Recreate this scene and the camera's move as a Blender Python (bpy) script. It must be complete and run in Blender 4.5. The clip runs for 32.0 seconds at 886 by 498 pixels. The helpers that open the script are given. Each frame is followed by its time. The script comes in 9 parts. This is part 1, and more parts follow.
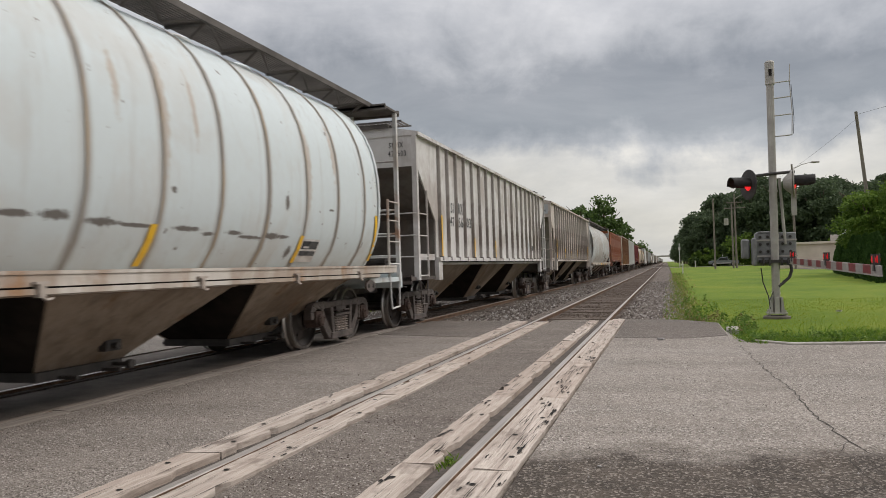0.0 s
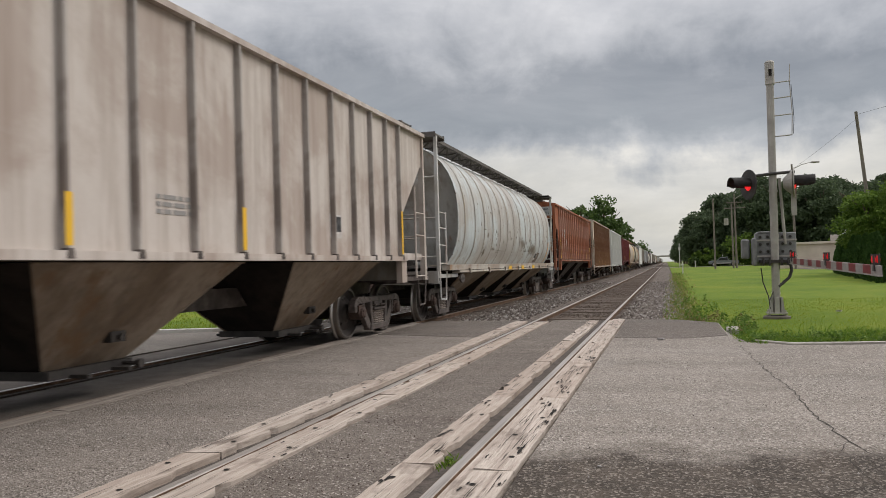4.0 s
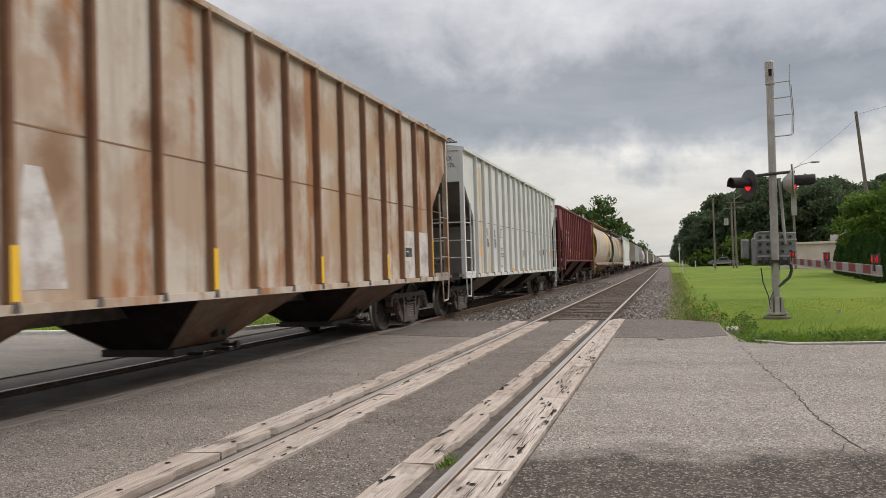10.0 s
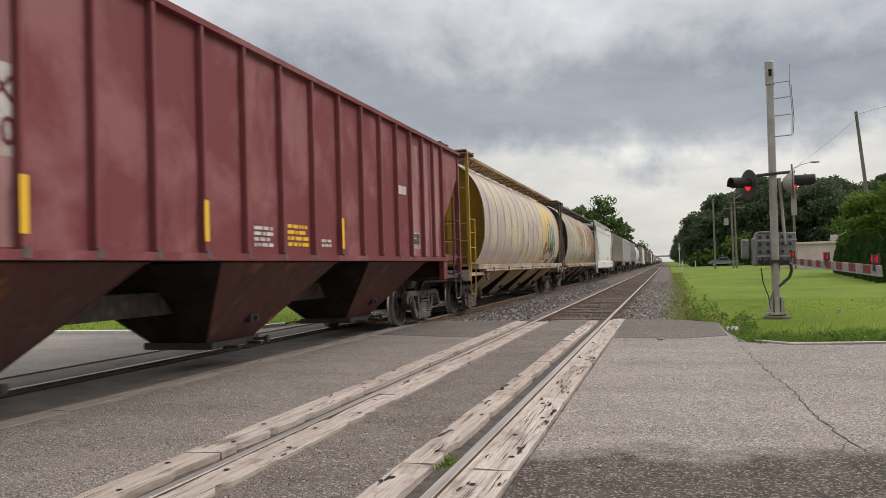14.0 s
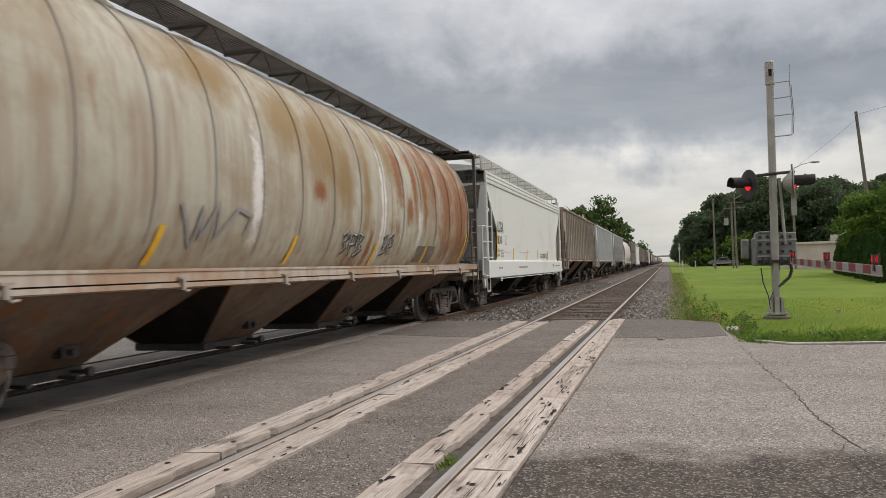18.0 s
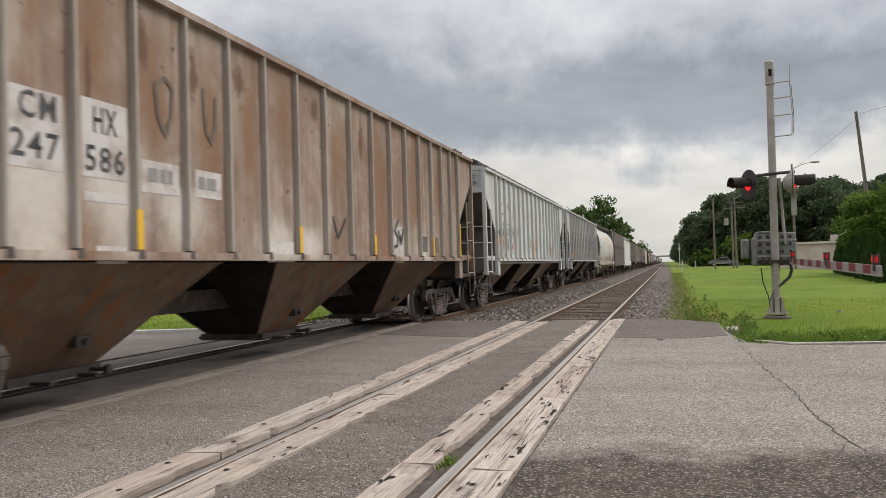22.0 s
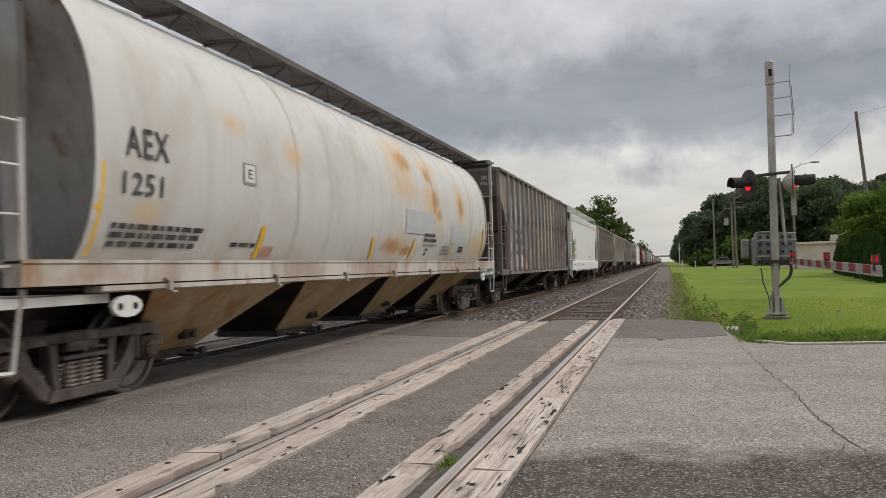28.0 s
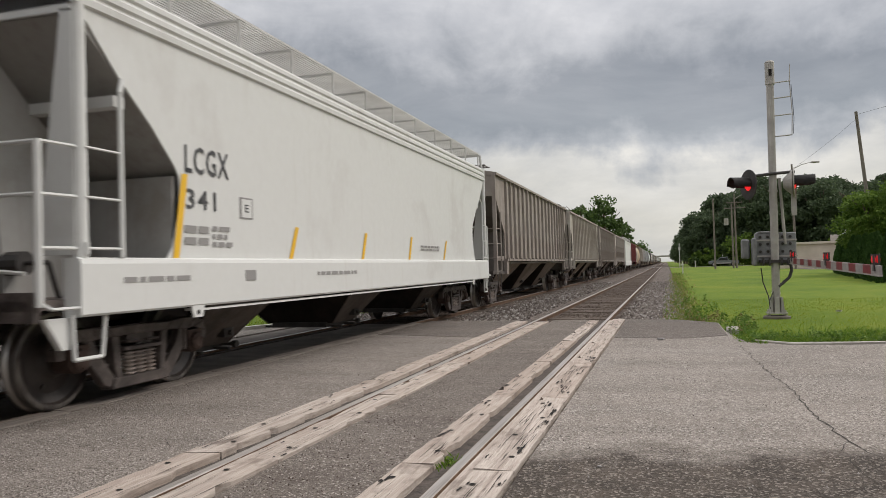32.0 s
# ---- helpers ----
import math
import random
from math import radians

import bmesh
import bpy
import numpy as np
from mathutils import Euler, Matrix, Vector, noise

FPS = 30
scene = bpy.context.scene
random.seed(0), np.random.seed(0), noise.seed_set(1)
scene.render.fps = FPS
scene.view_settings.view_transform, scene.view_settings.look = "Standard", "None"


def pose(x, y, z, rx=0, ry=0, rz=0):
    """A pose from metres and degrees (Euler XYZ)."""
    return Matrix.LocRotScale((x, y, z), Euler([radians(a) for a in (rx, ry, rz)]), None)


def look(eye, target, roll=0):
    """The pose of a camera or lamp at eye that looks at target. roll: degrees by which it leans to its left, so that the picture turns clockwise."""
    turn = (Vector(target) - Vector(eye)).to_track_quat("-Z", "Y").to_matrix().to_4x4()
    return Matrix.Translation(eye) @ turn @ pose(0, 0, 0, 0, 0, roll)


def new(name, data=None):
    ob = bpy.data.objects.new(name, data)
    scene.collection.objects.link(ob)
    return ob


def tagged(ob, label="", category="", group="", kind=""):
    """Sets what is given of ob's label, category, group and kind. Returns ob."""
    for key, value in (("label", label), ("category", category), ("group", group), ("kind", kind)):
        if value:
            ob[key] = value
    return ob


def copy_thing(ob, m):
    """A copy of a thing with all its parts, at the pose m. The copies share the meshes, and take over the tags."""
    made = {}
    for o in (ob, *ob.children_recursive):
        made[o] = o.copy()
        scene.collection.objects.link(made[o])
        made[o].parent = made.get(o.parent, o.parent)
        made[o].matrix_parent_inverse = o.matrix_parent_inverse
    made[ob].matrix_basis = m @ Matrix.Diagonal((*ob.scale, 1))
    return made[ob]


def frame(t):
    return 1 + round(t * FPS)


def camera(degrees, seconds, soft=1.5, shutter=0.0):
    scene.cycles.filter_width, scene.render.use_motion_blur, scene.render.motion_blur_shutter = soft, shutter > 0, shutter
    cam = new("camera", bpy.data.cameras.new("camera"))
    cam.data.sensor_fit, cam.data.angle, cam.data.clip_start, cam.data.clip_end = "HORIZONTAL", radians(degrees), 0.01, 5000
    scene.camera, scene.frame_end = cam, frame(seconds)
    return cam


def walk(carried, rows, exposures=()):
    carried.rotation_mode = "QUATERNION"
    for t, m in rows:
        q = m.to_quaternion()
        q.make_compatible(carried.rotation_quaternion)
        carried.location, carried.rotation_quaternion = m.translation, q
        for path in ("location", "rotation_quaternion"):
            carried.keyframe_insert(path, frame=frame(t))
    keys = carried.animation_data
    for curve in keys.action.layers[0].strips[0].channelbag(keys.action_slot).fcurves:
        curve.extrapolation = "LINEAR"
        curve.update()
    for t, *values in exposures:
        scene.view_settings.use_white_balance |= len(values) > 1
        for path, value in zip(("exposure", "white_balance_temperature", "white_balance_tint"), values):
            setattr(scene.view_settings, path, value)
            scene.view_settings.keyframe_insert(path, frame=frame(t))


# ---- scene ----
# Camera: on a tripod beside a level crossing, looking along a double track.
cam = camera(59.92, 32.0, soft=0.9, shutter=0.2)
EYE = (0.0, 0.0, 1.195)
VIEW = look(EYE, (EYE[0] - 0.27885, EYE[1] + 0.96001, EYE[2] + 0.0249), roll=-1.719)
walk(cam, [(0.0, VIEW), (32.0, VIEW)], exposures=[
    (t, stops, 6450, 12.0) for t, stops in ((0.0, 0.00), (3.0, -0.02), (6.0, 0.00), (7.5, 0.08), (9.0, 0.11), (11.0, 0.06), (12.3, -0.02), (13.0, -0.04), (14.0, 0.11), (17.0, 0.02), (18.6, 0.00), (20.0, -0.06), (22.0, 0.12), (24.0, 0.03), (26.0, 0.03), (29.0, -0.09), (30.2, 0.04), (31.0, 0.06), (32.0, 0.02))])

# ---- light: an overcast sky, brighter towards the zenith, and a weak wide sun ----
def make_world():
    w = bpy.data.worlds.new("overcast_sky")
    scene.world = w
    w.use_nodes = True
    nt = w.node_tree
    nt.nodes.clear()
    N, K = nt.nodes.new, nt.links.new
    out = N("ShaderNodeOutputWorld")
    sky = N("ShaderNodeTexSky")
    sky.sky_type = "NISHITA"
    sky.sun_disc = False
    sky.sun_elevation, sky.sun_rotation = radians(43), radians(60)
    bg_sky = N("ShaderNodeBackground")
    bg_sky.inputs["Strength"].default_value = 0.1
    K(sky.outputs[0], bg_sky.inputs["Color"])
    tc = N("ShaderNodeTexCoord")
    sep = N("ShaderNodeSeparateXYZ")
    K(tc.outputs["Generated"], sep.inputs[0])

    def math_(op, a, b=None, clamp=False):
        n = N("ShaderNodeMath")
        n.operation, n.use_clamp = op, clamp
        for i, v in enumerate((a, b)):
            if v is None:
                continue
            if hasattr(v, "is_linked"):
                K(v, n.inputs[i])
            else:
                n.inputs[i].default_value = v
        return n.outputs[0]

    z = math_("MAXIMUM", sep.outputs[2], 0.0)
    den = math_("ADD", z, 0.10)
    comb = N("ShaderNodeCombineXYZ")
    K(math_("DIVIDE", sep.outputs[0], den), comb.inputs[0])
    K(math_("DIVIDE", sep.outputs[1], den), comb.inputs[1])
    comb.inputs[2].default_value = SKY_SEED

    def noise_(vec, scale, detail, rough, warp=0.0):
        n = N("ShaderNodeTexNoise")
        n.inputs["Scale"].default_value, n.inputs["Detail"].default_value = scale, detail
        n.inputs["Roughness"].default_value, n.inputs["Distortion"].default_value = rough, warp
        K(vec, n.inputs["Vector"])
        return n.outputs[0]

    def ramp(fac, stops):
        n = N("ShaderNodeValToRGB")
        while len(n.color_ramp.elements) < len(stops):
            n.color_ramp.elements.new(0.5)
        for e, (p, c) in zip(n.color_ramp.elements, stops):
            e.position, e.color = p, (*c, 1)
        K(fac, n.inputs[0])
        return n.outputs[0]

    big = noise_(comb.outputs[0], 0.42, 5, 0.55, 0.3)
    puff = noise_(tc.outputs["Generated"], 5.0, 9, 0.58, 0.25)
    flat = N("ShaderNodeMapping")
    flat.inputs["Scale"].default_value = (1.0, 1.0, 3.0)
    K(tc.outputs["Generated"], flat.inputs["Vector"])
    fine = noise_(flat.outputs[0], 3.4, 9, 0.6, 0.25)
    # the deck's base is ragged: break the height bands with noise
    wob = math_("MULTIPLY", math_("SUBTRACT", big, 0.5), 0.08)
    wob2 = math_("MULTIPLY", math_("SUBTRACT", puff, 0.5), 0.15)
    rim = noise_(tc.outputs["Generated"], 13.0, 8, 0.6, 0.3)
    wob3 = math_("MULTIPLY", math_("SUBTRACT", rim, 0.5), 0.10)
    elev = math_("ADD", math_("ADD", math_("ADD", z, wob), wob2), wob3)
    deck = ramp(elev, [(0.0, (0.60, 0.60, 0.565)), (0.07, (0.66, 0.645, 0.585)), (0.13, (0.70, 0.69, 0.645)),
                       (0.163, (0.42, 0.44, 0.46)), (0.19, (0.31, 0.335, 0.36)), (0.235, (0.32, 0.34, 0.365)), (0.275, (0.49, 0.505, 0.525)),
                       (0.32, (0.62, 0.63, 0.645)), (0.45, (0.64, 0.65, 0.66)), (0.8, (0.66, 0.665, 0.67))])
    tex = ramp(fine, [(0.28, (0.72, 0.74, 0.77)), (0.5, (1.0, 1.0, 1.0)), (0.70, (1.25, 1.23, 1.20))])
    mul = N("ShaderNodeMix")
    mul.data_type, mul.blend_type = "RGBA", "MULTIPLY"
    mul.inputs[0].default_value = 1.0
    K(deck, mul.inputs[6])
    K(tex, mul.inputs[7])
    # an overcast dome brightens towards the zenith
    zen = math_("ADD", math_("MULTIPLY", math_("MAXIMUM", math_("SUBTRACT", z, 0.36), 0.0), 3.4), 1.0)
    # the deck is thicker behind the camera, thinner towards the bright horizon
    zen = math_("MULTIPLY", zen, math_("ADD", math_("MULTIPLY", sep.outputs[1], 0.14), 0.90))
    bg = N("ShaderNodeBackground")
    K(mul.outputs[2], bg.inputs["Color"])
    K(zen, bg.inputs["Strength"])
    mix = N("ShaderNodeMixShader")
    mix.inputs[0].default_value = 0.94
    K(bg_sky.outputs[0], mix.inputs[1])
    K(bg.outputs[0], mix.inputs[2])
    K(mix.outputs[0], out.inputs[0])


SKY_SEED = 3.7
make_world()
sun = new("sun", bpy.data.lights.new("sun", "SUN"))
sun.data.energy, sun.data.angle, sun.data.color = 1.9, radians(30), (1.0, 0.945, 0.865)
sun.matrix_world = look((0, 0, 30), (-28, -16, 0))


# ---- materials ----
def mat(name, build=None, colour=(0.5, 0.5, 0.5), rough=0.7, metal=0.0):
    m = bpy.data.materials.new(name)
    m.use_nodes = True
    b = m.node_tree.nodes["Principled BSDF"]
    b.inputs["Base Color"].default_value = (*colour, 1)
    b.inputs["Roughness"].default_value = rough
    b.inputs["Metallic"].default_value = metal
    if rough > 0.65:
        b.inputs["Specular IOR Level"].default_value = 0.2
    if build:
        build(Nodes(m))
    return m


class Nodes:
    """Short hand for node trees."""

    def __init__(self, m):
        self.t = m.node_tree
        self.b = self.t.nodes["Principled BSDF"]
        self.tc = self.t.nodes.new("ShaderNodeTexCoord")

    def n(self, kind):
        return self.t.nodes.new(kind)

    def k(self, a, b):
        self.t.links.new(a, b)

    def coords(self, scale=(1, 1, 1), kind="Object", jitter=0.0):
        m = self.n("ShaderNodeMapping")
        m.inputs["Scale"].default_value = scale
        self.k(self.tc.outputs[kind], m.inputs["Vector"])
        if jitter:
            oi = self.n("ShaderNodeObjectInfo")
            v = self.n("ShaderNodeMath")
            v.operation = "MULTIPLY"
            v.inputs[1].default_value = jitter
            self.k(oi.outputs["Random"], v.inputs[0])
            self.k(v.outputs[0], m.inputs["Location"])
        return m.outputs[0]

    def world(self, scale=(1, 1, 1)):
        g = self.n("ShaderNodeNewGeometry")
        m = self.n("ShaderNodeMapping")
        m.inputs["Scale"].default_value = scale
        self.k(g.outputs["Position"], m.inputs["Vector"])
        return m.outputs[0]

    def noise(self, vec, scale, detail=4, rough=0.55, warp=0.0):
        n = self.n("ShaderNodeTexNoise")
        n.inputs["Scale"].default_value, n.inputs["Detail"].default_value = scale, detail
        n.inputs["Roughness"].default_value, n.inputs["Distortion"].default_value = rough, warp
        self.k(vec, n.inputs["Vector"])
        return n.outputs[0]

    def voronoi(self, vec, scale, out="Distance", feature="F1"):
        n = self.n("ShaderNodeTexVoronoi")
        n.feature = feature
        n.inputs["Scale"].default_value = scale
        self.k(vec, n.inputs["Vector"])
        return n.outputs[out]

    def ramp(self, fac, stops):
        n = self.n("ShaderNodeValToRGB")
        while len(n.color_ramp.elements) < len(stops):
            n.color_ramp.elements.new(0.5)
        for e, (p, c) in zip(n.color_ramp.elements, stops):
            e.position = p
            e.color = (*c, 1) if isinstance(c, tuple) else (c, c, c, 1)
        self.k(fac, n.inputs[0])
        return n.outputs[0]

    def mix(self, fac, a, b, blend="MIX"):
        n = self.n("ShaderNodeMix")
        n.data_type, n.blend_type = "RGBA", blend
        for i, v in ((0, fac), (6, a), (7, b)):
            if hasattr(v, "is_linked"):
                self.k(v, n.inputs[i])
            elif i:
                n.inputs[i].default_value = (*v, 1)
            else:
                n.inputs[i].default_value = v
        return n.outputs[2]

    def colour(self, c):
        self.k(c, self.b.inputs["Base Color"])

    def rough(self, c):
        self.k(c, self.b.inputs["Roughness"])

    def bump(self, h, strength=0.3, dist=0.02):
        n = self.n("ShaderNodeBump")
        n.inputs["Strength"].default_value, n.inputs["Distance"].default_value = strength, dist
        self.k(h, n.inputs["Height"])
        self.k(n.outputs[0], self.b.inputs["Normal"])

    def island(self):
        return self.n("ShaderNodeNewGeometry").outputs["Random Per Island"]

    def random(self):
        return self.n("ShaderNodeObjectInfo").outputs["Random"]


def paint(name, base, stain, rust=(0.20, 0.085, 0.035), rusty=0.0, stained=0.5, streaky=0.5, streak=(0.16, 0.12, 0.09), chips=0.0, seed=0.0, spots=(), bands=0.0):
    """Weathered freight-car paint: faded patches, vertical grime streaks, rust blotches and chips."""
    def build(x):
        v = x.coords((1, 1, 1))
        off = x.n("ShaderNodeVectorMath")
        off.operation = "ADD"
        off.inputs[1].default_value = (seed * 3.1, seed * 7.3, seed * 1.7)
        x.k(v, off.inputs[0])
        v = off.outputs[0]
        long = x.n("ShaderNodeMapping")
        long.inputs["Scale"].default_value = (2.2, 2.2, 0.16)
        x.k(v, long.inputs["Vector"])
        vs = long.outputs[0]
        c = x.mix(x.ramp(x.noise(v, 0.7, 6, 0.62, 0.3), [(0.60 - 0.20 * stained, 0.0), (0.73 - 0.20 * stained, 1.0)]), base, stain)
        c = x.mix(x.ramp(x.noise(vs, 2.6, 5, 0.6), [(0.62 - 0.24 * streaky, 0.0), (0.8, min(1.0, 0.35 + 0.6 * streaky))]), c, streak)
        fine = x.noise(v, 9.0, 5, 0.65)
        c = x.mix(x.ramp(fine, [(0.35, 0.0), (0.75, 0.22)]), c, stain)
        if rusty > 0:
            a = x.noise(v, 0.55, 7, 0.66, 0.5)
            b = x.noise(vs, 1.2, 4, 0.6)
            s = x.n("ShaderNodeMath")
            s.operation = "ADD"
            x.k(a, s.inputs[0])
            x.k(b, s.inputs[1])
            h = x.n("ShaderNodeMath")
            h.operation = "MULTIPLY"
            h.inputs[1].default_value = 0.5
            x.k(s.outputs[0], h.inputs[0])
            rc = x.mix(fine, rust, (rust[0] * 1.9, rust[1] * 2.1, rust[2] * 2.2))
            c = x.mix(x.ramp(h.outputs[0], [(0.60 - 0.14 * rusty, 0.0), (0.665 - 0.14 * rusty, 0.92)]), c, rc)
        if chips > 0:
            c = x.mix(x.ramp(x.noise(v, 6.0, 3, 0.7), [(0.70 - 0.08 * chips, 0.0), (0.73 - 0.08 * chips, 0.9)]), c, (0.10, 0.055, 0.035))
        if bands > 0:
            # dirt that washes down beside the rolled seams
            sx = x.n("ShaderNodeSeparateXYZ")
            x.k(x.coords(), sx.inputs[0])
            q = [x.n("ShaderNodeMath") for _ in range(4)]
            for node, op, val in zip(q, ("SUBTRACT", "DIVIDE", "FRACT", "PINGPONG"), (1.815, 1.03, 0.0, 0.5)):
                node.operation = op
                node.inputs[1].default_value = val
            x.k(sx.outputs[1], q[0].inputs[0])
            for u, w in zip(q, q[1:]):
                x.k(u.outputs[0], w.inputs[0])
            amt = x.n("ShaderNodeMath")
            amt.operation = "MULTIPLY"
            x.k(x.ramp(q[3].outputs[0], [(0.405, 0.0), (0.455, 1.0)]), amt.inputs[0])
            x.k(x.ramp(x.noise(vs, 1.5, 5, 0.6), [(0.35, 0.25), (0.6, bands)]), amt.inputs[1])
            c = x.mix(amt.outputs[0], c, (0.27, 0.235, 0.205))
        # stains and blooms at their places on the car: (y, z, half length, half height)
        raw = x.coords()
        for tint, soft, places in spots:
            size = sum(min(q[2], q[3]) for q in places) / len(places)
            rag = x.noise(raw, min(26.0, max(1.6, 0.75 / size)), 7, 0.68, 0.4)
            total = None
            for py, pz, ry, rz in places:
                m = x.n("ShaderNodeMapping")
                m.vector_type = "TEXTURE"
                m.inputs["Location"].default_value = (1.55, py, pz)
                m.inputs["Scale"].default_value = (4.0, max(ry, 0.02), max(rz, 0.02))
                x.k(raw, m.inputs["Vector"])
                ln = x.n("ShaderNodeVectorMath")
                ln.operation = "LENGTH"
                x.k(m.outputs[0], ln.inputs[0])
                if total is None:
                    total = ln.outputs["Value"]
                else:
                    mn = x.n("ShaderNodeMath")
                    mn.operation = "MINIMUM"
                    x.k(total, mn.inputs[0])
                    x.k(ln.outputs["Value"], mn.inputs[1])
                    total = mn.outputs[0]
            wob = x.n("ShaderNodeMath")
            wob.operation = "MULTIPLY_ADD"
            x.k(rag, wob.inputs[0])
            wob.inputs[1].default_value = 2.0
            x.k(total, wob.inputs[2])
            mr = x.n("ShaderNodeMapRange")
            mr.interpolation_type = "SMOOTHSTEP"
            mr.inputs["From Min"].default_value, mr.inputs["From Max"].default_value = 1.9 - soft, 1.9 + soft * 0.5
            mr.inputs["To Min"].default_value, mr.inputs["To Max"].default_value = 0.9, 0.0
            x.k(wob.outputs[0], mr.inputs["Value"])
            tone = x.mix(fine, tint, tuple(min(1.0, q * 1.5) for q in tint))
            c = x.mix(mr.outputs[0], c, tone)
        x.colour(c)
        x.rough(x.ramp(fine, [(0.3, 0.52), (0.7, 0.78)]))
        x.bump(x.noise(v, 2.5, 5, 0.6), 0.12, 0.02)
    return mat(name, build)


def asphalt_nodes(x, dirty=0.0):
    """Worn asphalt: exposed aggregate, polished and patched bands along the road, tar-dark older surfacing; dirty: brown dust worked in."""
    v = x.world()
    x.b.inputs["Specular IOR Level"].default_value = 0.15
    c = x.ramp(x.noise(v, 0.45, 5, 0.6, 0.2), [(0.3, (0.185, 0.158, 0.135)), (0.7, (0.280, 0.245, 0.213))])
    # bands and patches drawn out along the road
    c = x.mix(x.ramp(x.noise(x.world((0.35, 1.5, 1)), 1.1, 6, 0.62), [(0.46, 0.0), (0.66, 0.45)]), c, (0.105, 0.091, 0.079))
    c = x.mix(x.ramp(x.noise(x.world((0.5, 0.9, 1)), 0.8, 5, 0.6), [(0.50, 0.0), (0.68, 0.5)]), c, (0.265, 0.238, 0.212))
    s = x.n("ShaderNodeSeparateXYZ")
    x.k(v, s.inputs[0])
    g = x.n("ShaderNodeSeparateColor")
    x.k(x.voronoi(v, 78.0, "Color"), g.inputs[0])
    # aggregate: dark binder, grey and pale stones, thicker in some places than in others
    worn = x.ramp(x.noise(v, 1.9, 5, 0.65), [(0.35, 0.30), (0.65, 0.90)])
    stone = x.mix(x.ramp(g.outputs[1], [(0.30, 0.0), (0.97, 1.0)]), (0.068, 0.056, 0.047), (0.54, 0.485, 0.435))
    some = x.n("ShaderNodeMath")
    some.operation = "MULTIPLY"
    x.k(g.outputs[0], some.inputs[0])
    x.k(worn, some.inputs[1])
    c = x.mix(some.outputs[0], c, stone)
    c = x.mix(x.ramp(x.noise(v, 5.5, 5, 0.7), [(0.55, 0.0), (0.72, 0.5)]), c, (0.088, 0.076, 0.066))
    if dirty:
        c = x.mix(x.ramp(x.noise(v, 1.4, 6, 0.7), [(0.25, dirty), (0.75, dirty * 0.45)]), c, (0.070, 0.053, 0.043))
    chip = x.n("ShaderNodeSeparateColor")
    x.k(x.voronoi(v, 95.0, "Color"), chip.inputs[0])
    c = x.mix(x.ramp(chip.outputs[0], [(0.90, 0.0), (0.97, 0.55)]), c, (0.55, 0.505, 0.46))
    c = x.mix(x.ramp(chip.outputs[1], [(0.90, 0.0), (0.97, 0.55)]), c, (0.045, 0.037, 0.031))
    if not dirty:
        # an older, tar-dark stretch with a ragged edge
        e = x.n("ShaderNodeMath")
        e.operation = "MULTIPLY_ADD"
        x.k(x.noise(v, 1.6, 7, 0.7), e.inputs[0])
        e.inputs[1].default_value = 1.7
        x.k(s.outputs[1], e.inputs[2])
        slant = x.n("ShaderNodeMath")
        slant.operation = "MULTIPLY_ADD"
        x.k(s.outputs[0], slant.inputs[0])
        slant.inputs[1].default_value = -0.22
        x.k(e.outputs[0], slant.inputs[2])
        d = x.n("ShaderNodeMapRange")
        d.inputs["From Min"].default_value, d.inputs["From Max"].default_value = 5.60, 6.10
        d.inputs["To Min"].default_value, d.inputs["To Max"].default_value = 0.92, 0.0
        x.k(slant.outputs[0], d.inputs["Value"])
        old = x.mix(x.ramp(g.outputs[2], [(0.72, 0.0), (0.99, 0.6)]), x.ramp(x.noise(v, 3.0, 6, 0.7), [(0.35, (0.024, 0.018, 0.014)), (0.7, (0.078, 0.061, 0.048))]), (0.36, 0.315, 0.27))
        c = x.mix(d.outputs[0], c, old)
    x.colour(c)
    x.rough(x.ramp(g.outputs[0], [(0.0, 0.7), (1.0, 0.92)]))
    x.bump(x.mix(0.5, x.voronoi(v, 78.0), x.noise(v, 22, 5, 0.7)), 1.0, 0.014)


ASPHALT = mat("old_asphalt", asphalt_nodes)
ASPHALT_DUSTY = mat("dust_brown_asphalt", lambda x: asphalt_nodes(x, 0.8))
ASPHALT_GRIMY = mat("grimy_asphalt", lambda x: asphalt_nodes(x, 0.3))


def patch_nodes(x):
    v = x.world()
    c = x.ramp(x.noise(v, 0.8, 5, 0.6), [(0.3, (0.066, 0.052, 0.043)), (0.7, (0.116, 0.093, 0.078))])
    g = x.n("ShaderNodeSeparateColor")
    x.k(x.voronoi(v, 60.0, "Color"), g.inputs[0])
    c = x.mix(x.ramp(g.outputs[0], [(0.55, 0.0), (1.0, 0.6)]), c, (0.30, 0.28, 0.26))
    x.colour(c)
    x.b.inputs["Roughness"].default_value = 0.88
    x.bump(x.noise(v, 40, 5, 0.7), 0.5, 0.012)


ASPHALT_PATCH = mat("dark_asphalt_patch", patch_nodes)


